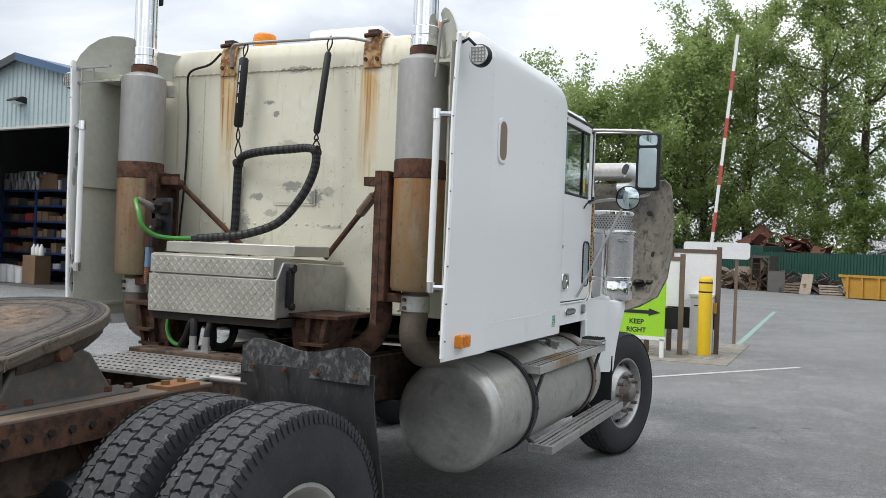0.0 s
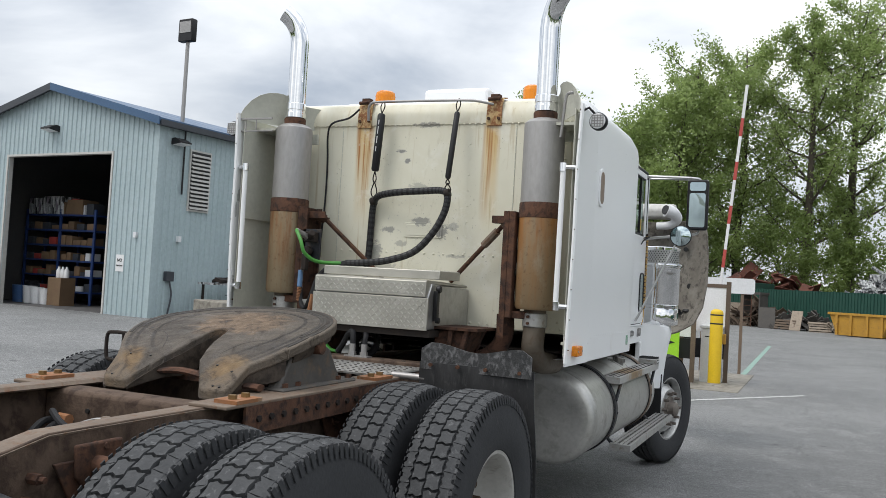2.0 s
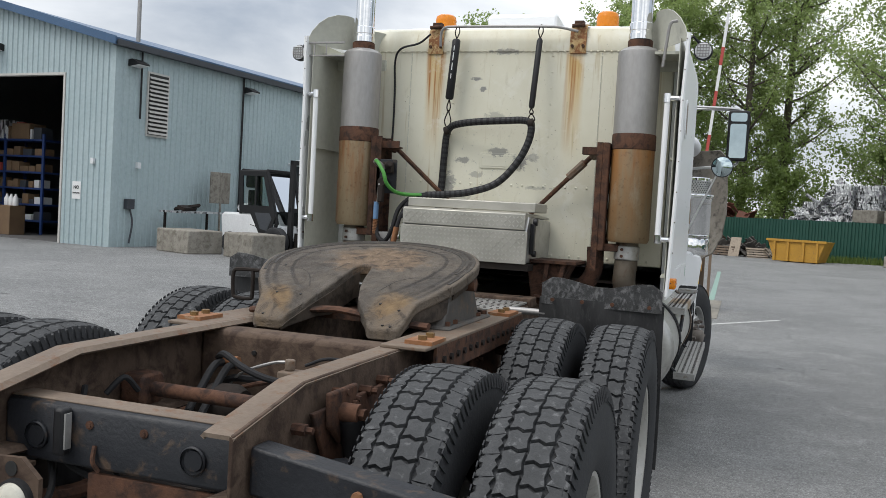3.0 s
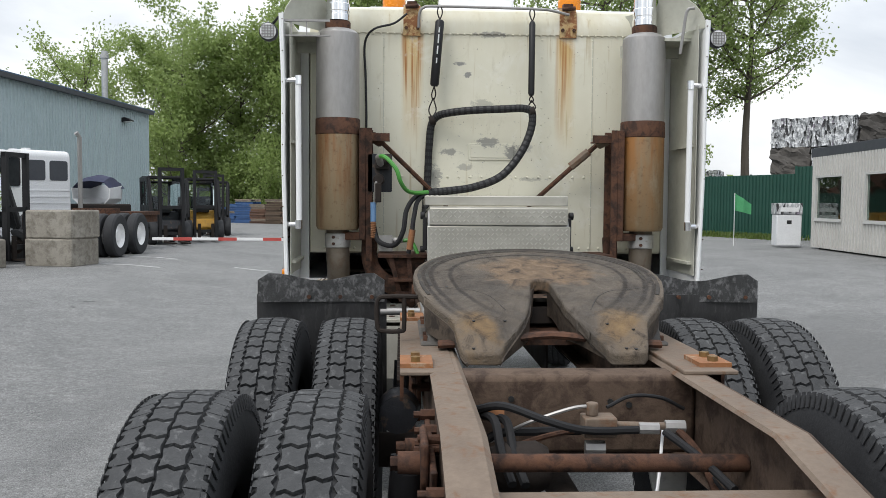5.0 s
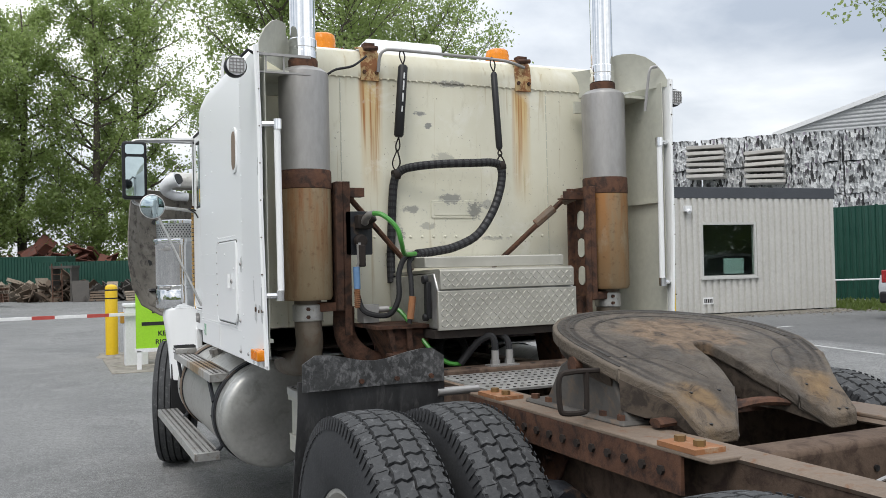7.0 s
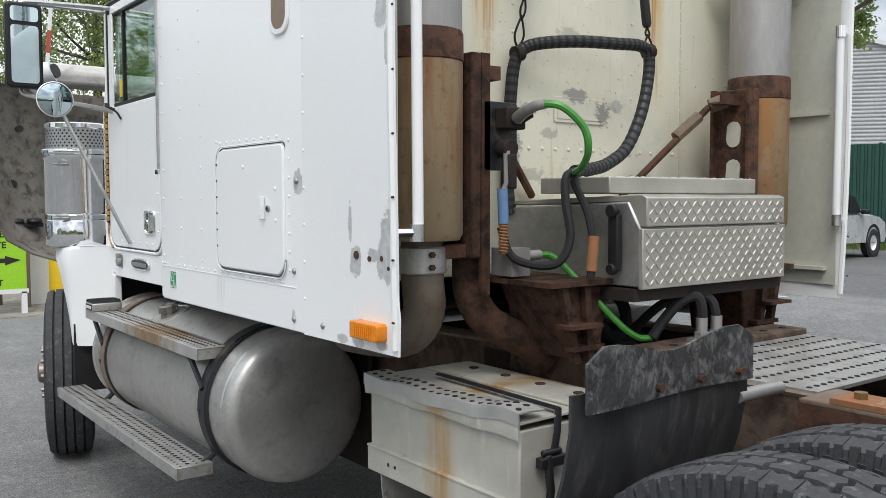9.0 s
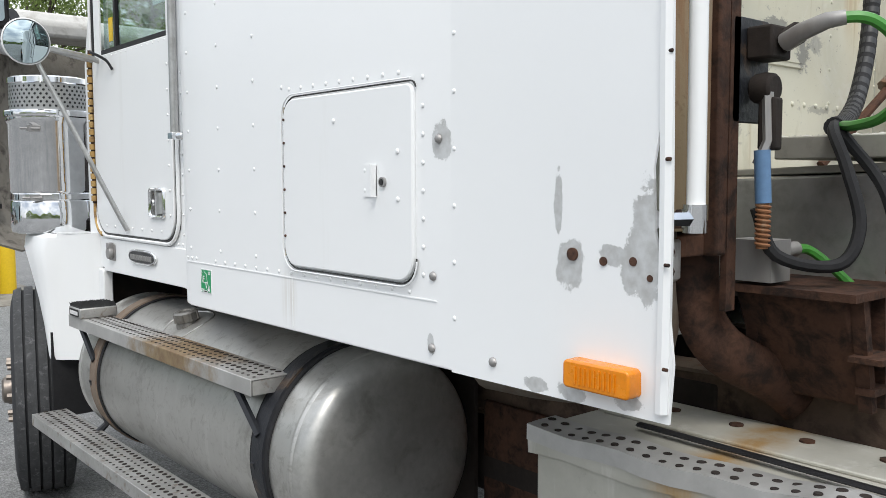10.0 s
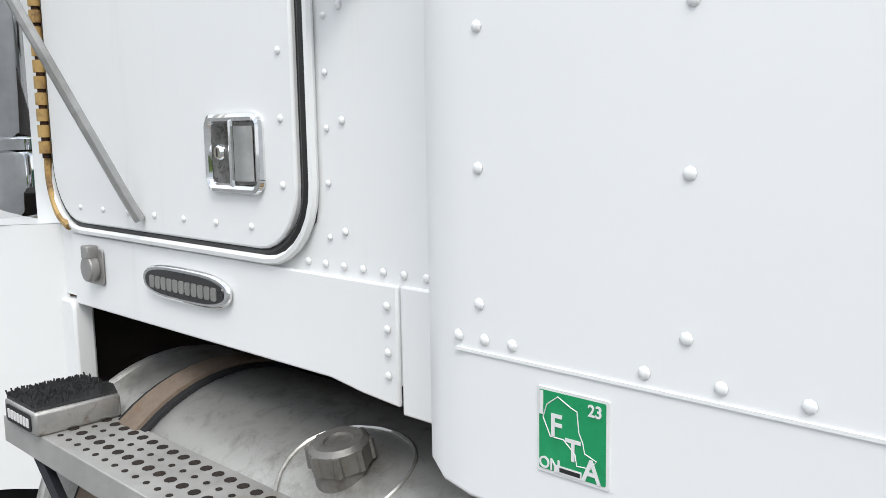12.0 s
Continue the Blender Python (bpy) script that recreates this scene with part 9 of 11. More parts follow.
def forklift(m, body, lb):
    f = thing("forklift", m, lb, "forklift")
    g = Geo()
    g.prism([(-1.15, 0.35), (-1.2, 0.95), (-1.1, 1.02), (-0.2, 1.02), (0.0, 0.75), (0.45, 0.75), (0.6, 0.45), (0.5, 0.35)], "y", -0.55, 0.55)
    part("body", g, body, f, bevel=0.05)
    g = Geo()
    for sy in (-0.5, 0.5):
        g.tube([(-0.55, sy, 1.0), (-0.6, sy, 2.05), (0.25, sy, 2.05), (0.62, sy, 0.8), (0.5, sy, 0.6), (-0.2, sy, 0.75)], 0.055, 6)
    for xx in (-0.55, 0.25):
        g.tube([(xx, -0.5, 2.07), (xx, 0.5, 2.07)], 0.05, 6)
    g.box(-0.6, 0.3, -0.5, 0.5, 2.05, 2.10)
    part("cab_frame", g, BLACK, f, "black cab frame")
    g = Geo()
    for sy in (-0.49, 0.49):
        g.add([(-0.5, sy, 1.1), (0.38, sy, 1.1), (0.2, sy, 1.95), (-0.52, sy, 1.95)], [(0, 1, 2, 3)])
    g.add([(0.50, -0.45, 1.1), (0.50, 0.45, 1.1), (0.27, 0.45, 1.95), (0.27, -0.45, 1.95)], [(0, 1, 2, 3)])
    part("cab_glass", g, GLASS, f)
    for sy in (-0.52, 0.52):
        g = Geo()
        a, b = sorted((sy, sy * 1.08))
        outer = [(-0.55, 1.02), (-0.60, 2.06), (0.26, 2.06), (0.62, 0.95), (0.42, 0.50), (0.10, 0.55), (-0.20, 1.02)]
        hole = [(-0.46, 1.22), (-0.50, 1.94), (0.18, 1.94), (0.40, 1.22)]
        g.prism([outer[0], outer[1], hole[1], hole[0]], "y", a, b)
        g.prism([outer[1], outer[2], hole[2], hole[1]], "y", a, b)
        g.prism([outer[2], outer[3], hole[3], hole[2]], "y", a, b)
        g.prism([outer[3], outer[4], outer[5], outer[6], outer[0], hole[0], hole[3]], "y", a, b)
        dr = part("cab_door", g, BLACK, f, "black framed cab door")
        g = Geo()
        g.prism([(-0.05, 1.05), (0.42, 1.05), (0.50, 0.92), (0.36, 0.62), (0.14, 0.66)], "y", min(sy * 1.07, sy * 1.09), max(sy * 1.07, sy * 1.09))
        part("lower_pane", g, TRIM_DARK, dr)
        part("window_bar", Geo().box(-0.08, -0.03, a, b, 1.22, 1.94), BLACK, dr)
    g = Geo()
    for sy in (-0.38, 0.30):
        g.box(0.85, 0.97, sy, sy + 0.09, 0.08, 2.35)
    for z in (0.3, 1.1, 2.25):
        g.box(0.86, 0.95, -0.38, 0.39, z, z + 0.1)
    part("mast", g, BLACK, f, "black lifting mast")
    g = Geo()
    for sy in (-0.25, 0.18):
        g.box(0.97, 2.0, sy, sy + 0.1, 0.08, 0.12)
        g.box(0.97, 1.02, sy, sy + 0.1, 0.08, 0.6)
    pieces("fork", g, DARK_STEEL, f)
    g = Geo()
    g.box(-0.45, 0.0, -0.25, 0.25, 0.95, 1.1)
    g.box(-0.5, -0.4, -0.25, 0.25, 1.1, 1.6)
    part("seat", g, BLACK, f, bevel=0.03)
    for sy in (-0.5, 0.5):
        wheel_thing(f, 0.6, sy, 0.36, 0.36, 0.24, "y", DARK_STEEL)
        wheel_thing(f, -0.85, sy, 0.27, 0.27, 0.2, "y", DARK_STEEL)
    g = Geo()
    for sy in (-0.12, 0.12):
        g.cyl((-0.95, sy, 1.15), (-0.5, sy, 1.15), 0.11, 12)
    part("gas_bottle", g, SCRAP_GREY, f)
    return f


forklift(pose(-12.35, 17.95, 0.27, 0, 0, -12), PLASTIC_WHITE, "white and black forklift with an enclosed cab")
forklift(pose(-10.75, 26.6, 0.27, 0, 0, -60), BLACK_PAINT, "dark forklift parked in a row")
forklift(pose(-10.1, 29.0, 0.27, 0, 0, -70), BIN_ORANGE, "orange and black forklift parked in a row")
forklift(pose(-10.6, 33.5, 0.27, 0, 0, -80), BLACK_PAINT, "dark forklift parked in a row")

ct = thing("cabover_truck", pose(-12.95, 22.6, 0.27, 0, 0, -37), "white cabover truck parked by the workshop", "truck")
g = Geo()
g.prism(rounded(-1.0, 1.0, 0.85, 2.62, (0.05, 0.05, 0.18, 0.18), 4), "y", -1.0, 0.32)
cb_ = part("cab", g, PLASTIC_WHITE, ct, bevel=0.06)
for sx in (-1, 1):
    for y0, y1 in ((-0.88, -0.40), (-0.28, 0.22)):
        g = Geo()
        a, b = sorted((sx * 0.995, sx * 1.012))
        g.prism(rounded(y0, y1, 1.85, 2.36, 0.06, 3), "x", a, b)
        part("side_window", g, TRIM_DARK, cb_)
    for k in range(4):
        a, b = sorted((sx * 0.998, sx * 1.012))
        part("side_rib", Geo().box(a, b, -0.95, 0.28, 1.10 + k * 0.16, 1.13 + k * 0.16), PLASTIC_WHITE, cb_)
g = Geo()
g.prism(rounded(-0.90, 0.90, 1.70, 2.42, 0.08, 4), "y", -1.035, -0.995)
part("windscreen", g, BLACK, cb_, "dark windscreen", bevel=0.01)
g = Geo()
g.box(-0.85, 0.85, -1.15, -1.0, 2.46, 2.52)
part("sun_visor", g, PLASTIC_WHITE, cb_, bevel=0.02)
for x in (-0.6, 0.0, 0.6):
    part("roof_marker", Geo().box(x - 0.10, x + 0.10, -0.75, -0.60, 2.62, 2.67), PLASTIC_WHITE, cb_, bevel=0.015)
g = Geo()
g.tube([(1.05, 0.55, 0.9), (1.05, 0.55, 3.0), (1.05, 0.45, 3.12)], 0.06, 8)
part("exhaust", g, MUFFLER, ct)
g = Geo()
g.box(-0.45, 0.45, -1.0, 2.3, 0.62, 0.85)
part("chassis", g, RUST, ct)
g = Geo()
g.box(-0.95, 0.95, 0.7, 2.2, 0.85, 1.25)
part("engine_cover", g, DARK_STEEL, ct, bevel=0.04)
g = Geo()
g.box(-1.0, 1.0, -1.05, -0.98, 0.45, 0.80)
part("bumper", g, DARK_STEEL, ct, bevel=0.02)
for y in (-0.35, 1.7):
    for sx in (-0.92, 0.92):
        wheel_thing(ct, sx, y, 0.5, 0.5, 0.3)

bt = thing("boat_on_truck", pose(-12.2, 25.6, 0.42, 0, 0, -4), "white boat with a navy cover behind an old truck frame", "boat")
g = Geo()
hull = []
for i in range(9):
    t = i / 8
    w = 0.55 * (1 - t ** 2.2) + 0.02
    y = -1.0 + 2.2 * t
    hull.append([(-w, y, 1.55 + 0.15 * t), (-w * 0.95, y, 1.25), (-w * 0.5, y, 0.98 + 0.2 * t), (0, y, 0.92 + 0.4 * t), (w * 0.5, y, 0.98 + 0.2 * t), (w * 0.95, y, 1.25), (w, y, 1.55 + 0.15 * t)])
g.sheet(hull, 0.02)
part("hull", g, PLASTIC_WHITE, bt)
g = Geo()
cov = []
for i in range(7):
    t = i / 6
    w = 0.53 * (1 - 0.25 * t)
    y = -1.0 + 1.5 * t
    hh = 0.2 + 0.2 * math.sin(math.pi * min(1, t * 1.1))
    cov.append([(-w, y, 1.55), (-w * 0.7, y, 1.55 + hh * 0.8), (0, y, 1.55 + hh), (w * 0.7, y, 1.55 + hh * 0.8), (w, y, 1.55)])
g.sheet(cov, 0.01)
part("canvas_cover", g, NAVY, bt)
cf = thing("bare_chassis", pose(-10.05, 19.9, 0.27, 0, 0, -4), "old truck frame with dual wheels and rust", "truck")
g = Geo()
g.box(-1.5, -1.4, -1.5, 4.5, 0.75, 1.0)
g.box(-0.7, -0.6, -1.5, 4.5, 0.75, 1.0)
g.box(-1.6, -0.5, 1.2, 1.5, 0.8, 1.15)
g.box(-1.6, -0.5, 2.6, 4.4, 0.95, 1.05)
part("frame", g, RUST, cf)
for y in (0.0, 1.36):
    wheel_thing(cf, -0.02, y, 0.52, 0.52, 0.27, "x", SIGN_WHITE)
    wheel_thing(cf, -0.35, y, 0.52, 0.52, 0.27, "x", SIGN_WHITE)
    wheel_thing(cf, -2.1, y, 0.52, 0.52, 0.27, "x", SIGN_WHITE)


# ---- barrier gates, bollards, signs ----
def bollard(x, y):
    z = rise(x, y)
    b = thing("bollard", pose(x, y, z), "yellow steel bollard with two black bands", "bollard", "bollards")
    g = Geo()
    g.lathe([(0, 1.40), (0.06, 1.395), (0.10, 1.37), (0.115, 1.33), (0.115, 0.0)], (0, 0, 0), "z", 24)
    part("post", g, YELLOW, b)
    for h in (1.12, 1.28):
        g = Geo()
        g.lathe([(0.116, h), (0.118, h + 0.004), (0.118, h + 0.022), (0.116, h + 0.026)], (0, 0, 0), "z", 24)
        part("band", g, INK, b)
    g = Geo()
    g.lathe([(0.12, 0.05), (0.26, 0.03), (0.30, 0.0)], (0, 0, 0), "z", 20)
    part("footing", g, CONCRETE, b)


def barrier(x, y, rot, arm_deg, length, lb):
    """A gate whose arm leaves the housing along its local x; arm_deg: how far it is raised."""
    b = thing("barrier_gate", pose(x, y, rise(x, y), 0, 0, rot), lb, "barrier", "barrier gates")
    g = Geo()
    g.prism(rounded(-0.19, 0.19, 0.0, 1.02, (0.01, 0.01, 0.05, 0.05), 3), "y", -0.17, 0.17)
    part("housing", g, PLASTIC_WHITE, b, bevel=0.012)
    g = Geo()
    g.prism(rounded(-0.21, 0.21, 1.02, 1.08, 0.015, 2), "y", -0.19, 0.19)
    part("housing_lid", g, PLASTIC_WHITE, b, bevel=0.01)
    g = Geo()
    g.box(0.19, 0.25, -0.09, 0.09, 0.74, 0.93)
    part("drive_flange", g, BIN_ORANGE, b, bevel=0.01)
    g = Geo()
    g.box(-0.12, 0.08, -0.176, -0.17, 0.86, 0.88)
    part("label_bar", g, INK, b)
    base = pose(0.0, 0.22, 0.90, 0, -arm_deg, 0)
    g = Geo()
    g.xf = base
    g.box(-0.25, length, -0.016, 0.016, -0.027, 0.027)
    arm = part("arm", g, SIGN_WHITE, b, "red and white barrier arm", bevel=0.004)
    n = int((length - 0.2) / 0.85)
    for k in range(n):
        g = Geo()
        g.xf = base
        g.box(0.45 + k * 0.85, 0.80 + k * 0.85, -0.0185, 0.0185, -0.0295, 0.0295)
        part("red_band", g, RED, arm)
    return b


bollard(-2.05, 15.70)
bollard(-3.75, 17.80)
bollard(6.75, 14.15)
barrier(-2.17, 16.25, 0, 85.2, 4.85, "white barrier housing with the arm raised")
barrier(-3.47, 16.0, 180, 0, 4.6, "white barrier housing with the arm lowered")
barrier(7.15, 15.5, 180, 84, 4.6, "white barrier housing beside the kiosk with the arm raised")

ks = thing("traffic_sign", pose(-3.08, 15.05, 0), "lime green bilingual traffic sign on white legs", "sign")
g = Geo()
g.box(-0.47, 0.47, -0.02, 0.02, 0.36, 1.42)
bdp = part("sign_board", g, GREEN_SIGN, ks, bevel=0.003)
g = Geo()
g.box(-0.49, 0.49, -0.03, 0.03, 0.30, 0.36)
for x in (-0.46, 0.40):
    g.box(x, x + 0.07, -0.03, 0.03, 0.0, 0.32)
pieces("sign_leg", g, SIGN_WHITE, ks)
for body, z, sz in (("GARDEZ", 1.24, 0.15), ("VOTRE", 1.09, 0.125), ("DROITE", 0.94, 0.125), ("KEEP", 0.56, 0.115), ("RIGHT", 0.42, 0.115)):
    if body == "GARDEZ":
        g = Geo()
        for k in range(6):
            g.box(-0.30 + k * 0.105, -0.22 + k * 0.105, -0.024, -0.02, 1.24, 1.35)
        pieces("print_bar", g, INK, bdp)
        continue
    text(body, sz, bdp, pose(0, -0.0215, z, 90), INK)
g = Geo()
g.prism([(-0.38, 0.735), (0.20, 0.735), (0.20, 0.70), (0.40, 0.765), (0.20, 0.83), (0.20, 0.795), (-0.38, 0.795)], "y", -0.024, -0.02)
part("arrow", g, INK, bdp)
for x, y, w, h, z0 in ((-2.33, 16.3, 0.75, 0.85, 0.95), (-2.75, 15.75, 0.5, 0.8, 0.85)):
    nb = thing("notice_board", pose(x, y, 0), "white notice board on dark posts", "sign", "notice boards")
    g = Geo()
    g.box(-w / 2, w / 2, -0.02, 0.02, z0, z0 + h)
    part("panel", g, SIGN_WHITE, nb, bevel=0.004)
    for k in (-1, 1):
        g = Geo()
        g.box(k * (w / 2 + 0.04) - 0.04, k * (w / 2 + 0.04) + 0.04, -0.04, 0.04, 0, z0 + h + 0.12)
        part("post", g, WOOD_DARK, nb)
    g = Geo()
    g.box(-w / 2 - 0.06, w / 2 + 0.06, -0.03, 0.03, z0 + h, z0 + h + 0.07)
    part("rail", g, WOOD_DARK, nb)
    g = Geo()
    g.box(-w / 2, w / 2, -0.03, 0.03, 0.45, 0.82)
    part("dark_panel", g, BLACK, nb)
ws_ = thing("roadside_sign", pose(-2.15, 18.6, 0), "blank white sign board seen from its back", "sign")
g = Geo()
g.prism(rounded(-0.75, 0.55, 1.72, 2.05, 0.06, 3), "y", -0.02, 0.02)
part("panel", g, PLASTIC_WHITE, ws_)
for k in (-0.5, 0.3):
    g = Geo()
    g.box(k - 0.03, k + 0.03, 0.0, 0.06, 0, 1.9)
    part("post", g, WOOD_DARK, ws_)
g = Geo()
g.box(-3.95, -1.55, 14.7, 18.6, 0.0, 0.10)
solid("traffic_island", g, CONCRETE, pose(0, 0, -0.085), "low worn concrete island under the gates", "island", kind="structure", bevel=0.01)


# ---- kiosk ----
KM = pose(9.95, 18.0, 0.13, 0, 0, -4.5)
kiosk = thing("site_kiosk", KM, "cream ribbed site cabin with dark windows", "cabin")
KW, KL, KH, B0 = 5.35, 10.2, 3.1, 0.06


def clad_with_holes(x0, x1, holes, z0, z1):
    """Cladding rows round window holes (x0, x1, z0, z1), facing -y at y = 0."""
    g = Geo()
    edges = sorted({x0, x1, *[h[0] for h in holes], *[h[1] for h in holes]})
    for a, b in zip(edges, edges[1:]):
        mid = (a + b) / 2
        hs = [h for h in holes if h[0] < mid < h[1]]
        if not hs:
            g.sheet(ribs(a, b, 0.21, 0.05, z0, z1, 0), 0.008)
        else:
            if hs[0][2] > z0:
                g.sheet(ribs(a, b, 0.21, 0.05, z0, hs[0][2], 0), 0.008)
            g.sheet(ribs(a, b, 0.21, 0.05, hs[0][3], z1, 0), 0.008)
    return g


def kiosk_window(m, w, h):
    g = Geo()
    g.box(-0.06, w + 0.06, -0.06, 0.06, -0.06, 0.0)
    g.box(-0.06, w + 0.06, -0.06, 0.06, h, h + 0.06)
    g.box(-0.06, 0.0, -0.06, 0.06, 0, h)
    g.box(w, w + 0.06, -0.06, 0.06, 0, h)
    f = part("window", g, FRAME_PALE, kiosk, "pale framed window")
    f.matrix_local = m
    g = Geo()
    g.box(0, w, 0.0, 0.012, 0, h)
    p = part("pane", g, glass_dark, f)
    p.visible_shadow = False
    g = Geo()
    g.box(-0.1, w + 0.1, -0.10, 0.0, -0.10, -0.06)
    part("sill", g, FRAME_PALE, f)


FRAME_PALE = worn("pale_frame", (0.46, 0.46, 0.44), (0.52, 0.52, 0.50), 0.5, big=2, fine=30, bump=0.03)
glass_dark = glass("dark_green_glass", (0.42, 0.54, 0.50), 0.01)
g = clad_with_holes(0, KW, [(0.95, 2.60, 1.05, 2.40)], B0, KH)
part("front_wall", g, CLAD_CREAM, kiosk, fix=False)
kiosk_window(pose(0.95, 0, 1.05), 1.65, 1.35)
g = clad_with_holes(-KL, 0, [(-9.75, -7.75, 1.05, 2.40), (-6.05, -4.0, 1.05, 2.40), (-1.95, -0.85, B0, 2.35)], B0, KH)
g.v = [tuple(pose(0, 0, 0, 0, 0, -90) @ Vector(p)) for p in g.v]
pieces("west_wall", g, CLAD_CREAM, kiosk, fix=False)
for a, w in ((-9.75, 2.0), (-6.05, 2.05)):
    kiosk_window(pose(0, 0, 0, 0, 0, -90) @ pose(a, 0, 1.05), w, 1.35)
g = Geo()
g.box(-1.95, -1.85, -0.03, 0.03, B0, 2.35)
g.box(-0.95, -0.85, -0.03, 0.03, B0, 2.35)
g.box(-1.95, -0.85, -0.03, 0.03, 2.22, 2.35)
g.box(-1.95, -0.85, -0.03, 0.03, B0, 0.5)
kd = part("door", g, FRAME_PALE, kiosk, "glazed pale door")
kd.matrix_local = pose(0, 0, 0, 0, 0, -90)
g = Geo()
g.box(-1.85, -0.95, -0.006, 0.006, 0.5, 2.22)
part("door_pane", g, glass_dark, kd)
g = Geo()
g.box(KW - 0.06, KW, 0.05, KL, B0, KH)
g.box(0.05, KW, KL - 0.06, KL, B0, KH)
g.box(0.05, KW - 0.05, 0.05, KL - 0.05, B0, B0 + 0.05)
part("back_wall", g, CLAD_CREAM, kiosk)
g = Geo()
g.box(0.08, KW - 0.1, 3.0, 3.05, B0, KH)
g.box(0.6, 3.0, 0.6, 1.2, 0.7, 0.78)
part("inner_partition", g, CLAD_CREAM, kiosk)
g = Geo()
g.box(1.9, 2.55, 0.35, 0.38, 1.08, 1.5)
part("desk_paper", g, PAPER, kiosk)
g = Geo()
g.box(-0.05, KW + 0.05, -0.05, KL + 0.05, KH, KH + 0.30)
part("roof_fascia", g, TRIM_DARK, kiosk, "dark roof fascia", bevel=0.01)
g = Geo()
for x in (0.3, KW - 0.3):
    g.box(x - 0.15, x + 0.15, 0.3, KL - 0.3, -0.2, B0)
pieces("skid", g, DARK_STEEL, kiosk)
g = Geo()
g.box(0.35, 0.55, -0.16, -0.02, 2.75, 2.90)
g.cyl((0.45, -0.12, 2.78), (0.45, -0.2, 2.72), 0.06, 10)
part("camera_box", g, PLASTIC_WHITE, kiosk)
g = Geo()
g.box(-0.18, -0.02, 1.45, 1.65, 2.35, 2.6)
part("door_lamp", g, BLACK, kiosk)
g = Geo()
g.box(0.9, 1.22, -0.06, -0.03, 0.30, 0.48)
npb = part("small_plate", g, SIGN_WHITE, kiosk)
g = Geo()
for k in range(5):
    g.box(0.93 + k * 0.055, 0.965 + k * 0.055, -0.066, -0.06, 0.34, 0.44)
pieces("print_bar", g, INK, npb)
g = Geo()
g.box(KW - 0.12, KW + 0.02, -0.05, 0.0, 0.45, 0.8)
part("corner_guard", g, RUST, kiosk)

cb = thing("white_dispenser", pose(10.2, 28.9, 0.13, 0, 0, -10), "white metal cabinet beside the cabin", "cabinet")
g = Geo()
g.box(-0.42, 0.42, -0.35, 0.35, 0.06, 1.15)
part("body", g, PLASTIC_WHITE, cb, bevel=0.03)
g = Geo()
g.box(-0.44, 0.44, -0.37, 0.37, 1.15, 1.55)
part("head", g, SCRAP_GREY, cb, bevel=0.02)
g = Geo()
g.box(-0.3, 0.3, -0.375, -0.37, 1.25, 1.4)
part("display", g, SIGN_WHITE, cb)
g = Geo()
g.box(-0.08, 0.08, -0.355, -0.35, 0.82, 0.95)
pieces("print_bar", g, INK, cb)
fl = thing("small_flag", pose(8.6, 29.6, 0.13), "small green pennant on a stick", "flag")
g = Geo().cyl((0, 0, 0), (0, 0, 1.9), 0.012, 6)
part("stick", g, SIGN_WHITE, fl)
g = Geo().sheet([[(0, 0, 1.9 - 0.62 * j / 4) if i == 0 else (0.62 * i / 6, 0.04 * math.sin(i * 1.5), 1.9 - 0.1 * i / 6 - (0.62 - 0.25 * i / 6) * j / 4 - 0.3 * i / 6) for i in range(7)] for j in range(5)], 0.004)
part("pennant", g, worn("green_cloth", (0.06, 0.30, 0.12), (0.09, 0.36, 0.16), 0.8, big=6, fine=50, bump=0.1), fl)


# ---- fence ----
def fence_run(p0, p1, h, label):
    a, b = Vector((*p0, 0)), Vector((*p1, 0))
    n = max(1, int((b - a).length / 2.4))
    ang = math.degrees(math.atan2((b - a).y, (b - a).x))
    L = (b - a).length / n
    f = thing("steel_fence", pose(a.x, a.y, rise(a.x, a.y), 0, 0, ang), label, "fence", "fence runs")
    g = Geo().sheet(ribs(0, L - 0.02, 0.2, 0.04, 0.08, h, 0), 0.008)
    first = part("fence_panel", g, FENCE_GREEN, f, fix=False)
    for i in range(1, n):
        again("fence_panel", first, f, (i * L, 0, 0))
    g = Geo().box(-0.04, 0.04, 0.01, 0.09, 0, h + 0.04)
    fp = part("fence_post", g, FENCE_GREEN, f)
    for i in range(1, n + 1):
        again("fence_post", fp, f, (i * L, 0, 0))


fence_run((-24, 71), (-5.75, 58.3), 2.3, "long green ribbed steel fence at the yard's end")
fence_run((-5.75, 58.3), (8.5, 47.5), 2.3, "green ribbed steel fence behind the scrap piles")
fence_run((8.5, 47.5), (13.5, 35.5), 2.8, "tall green ribbed steel fence beside the cabin")
fence_run((13.5, 35.5), (23.5, 8.0), 3.1, "tall green ribbed steel fence behind the cabin")

# ---- bales of pressed metal behind the fence ----
def crumple(seed, sx, sy, sz, amp, mat):
    random.seed(seed)
    g = Geo()
    n = 9
    off = Vector((seed * 3.1, seed * 1.7, seed * 0.9))
    bm = bmesh.new()
    bmesh.ops.create_cube(bm, size=1.0)
    bmesh.ops.subdivide_edges(bm, edges=bm.edges, cuts=n, use_grid_fill=True)
    for v in bm.verts:
        p = Vector((v.co.x * sx, v.co.y * sy, v.co.z * sz + sz / 2))
        d = noise.noise_vector(p * 3.4 + off) * amp + noise.noise_vector(p * 9.0 + off) * amp * 0.6
        v.co = p + d
    me = bpy.data.meshes.new("bale")
    bm.to_mesh(me)
    bm.free()
    me.materials.append(mat)
    return me


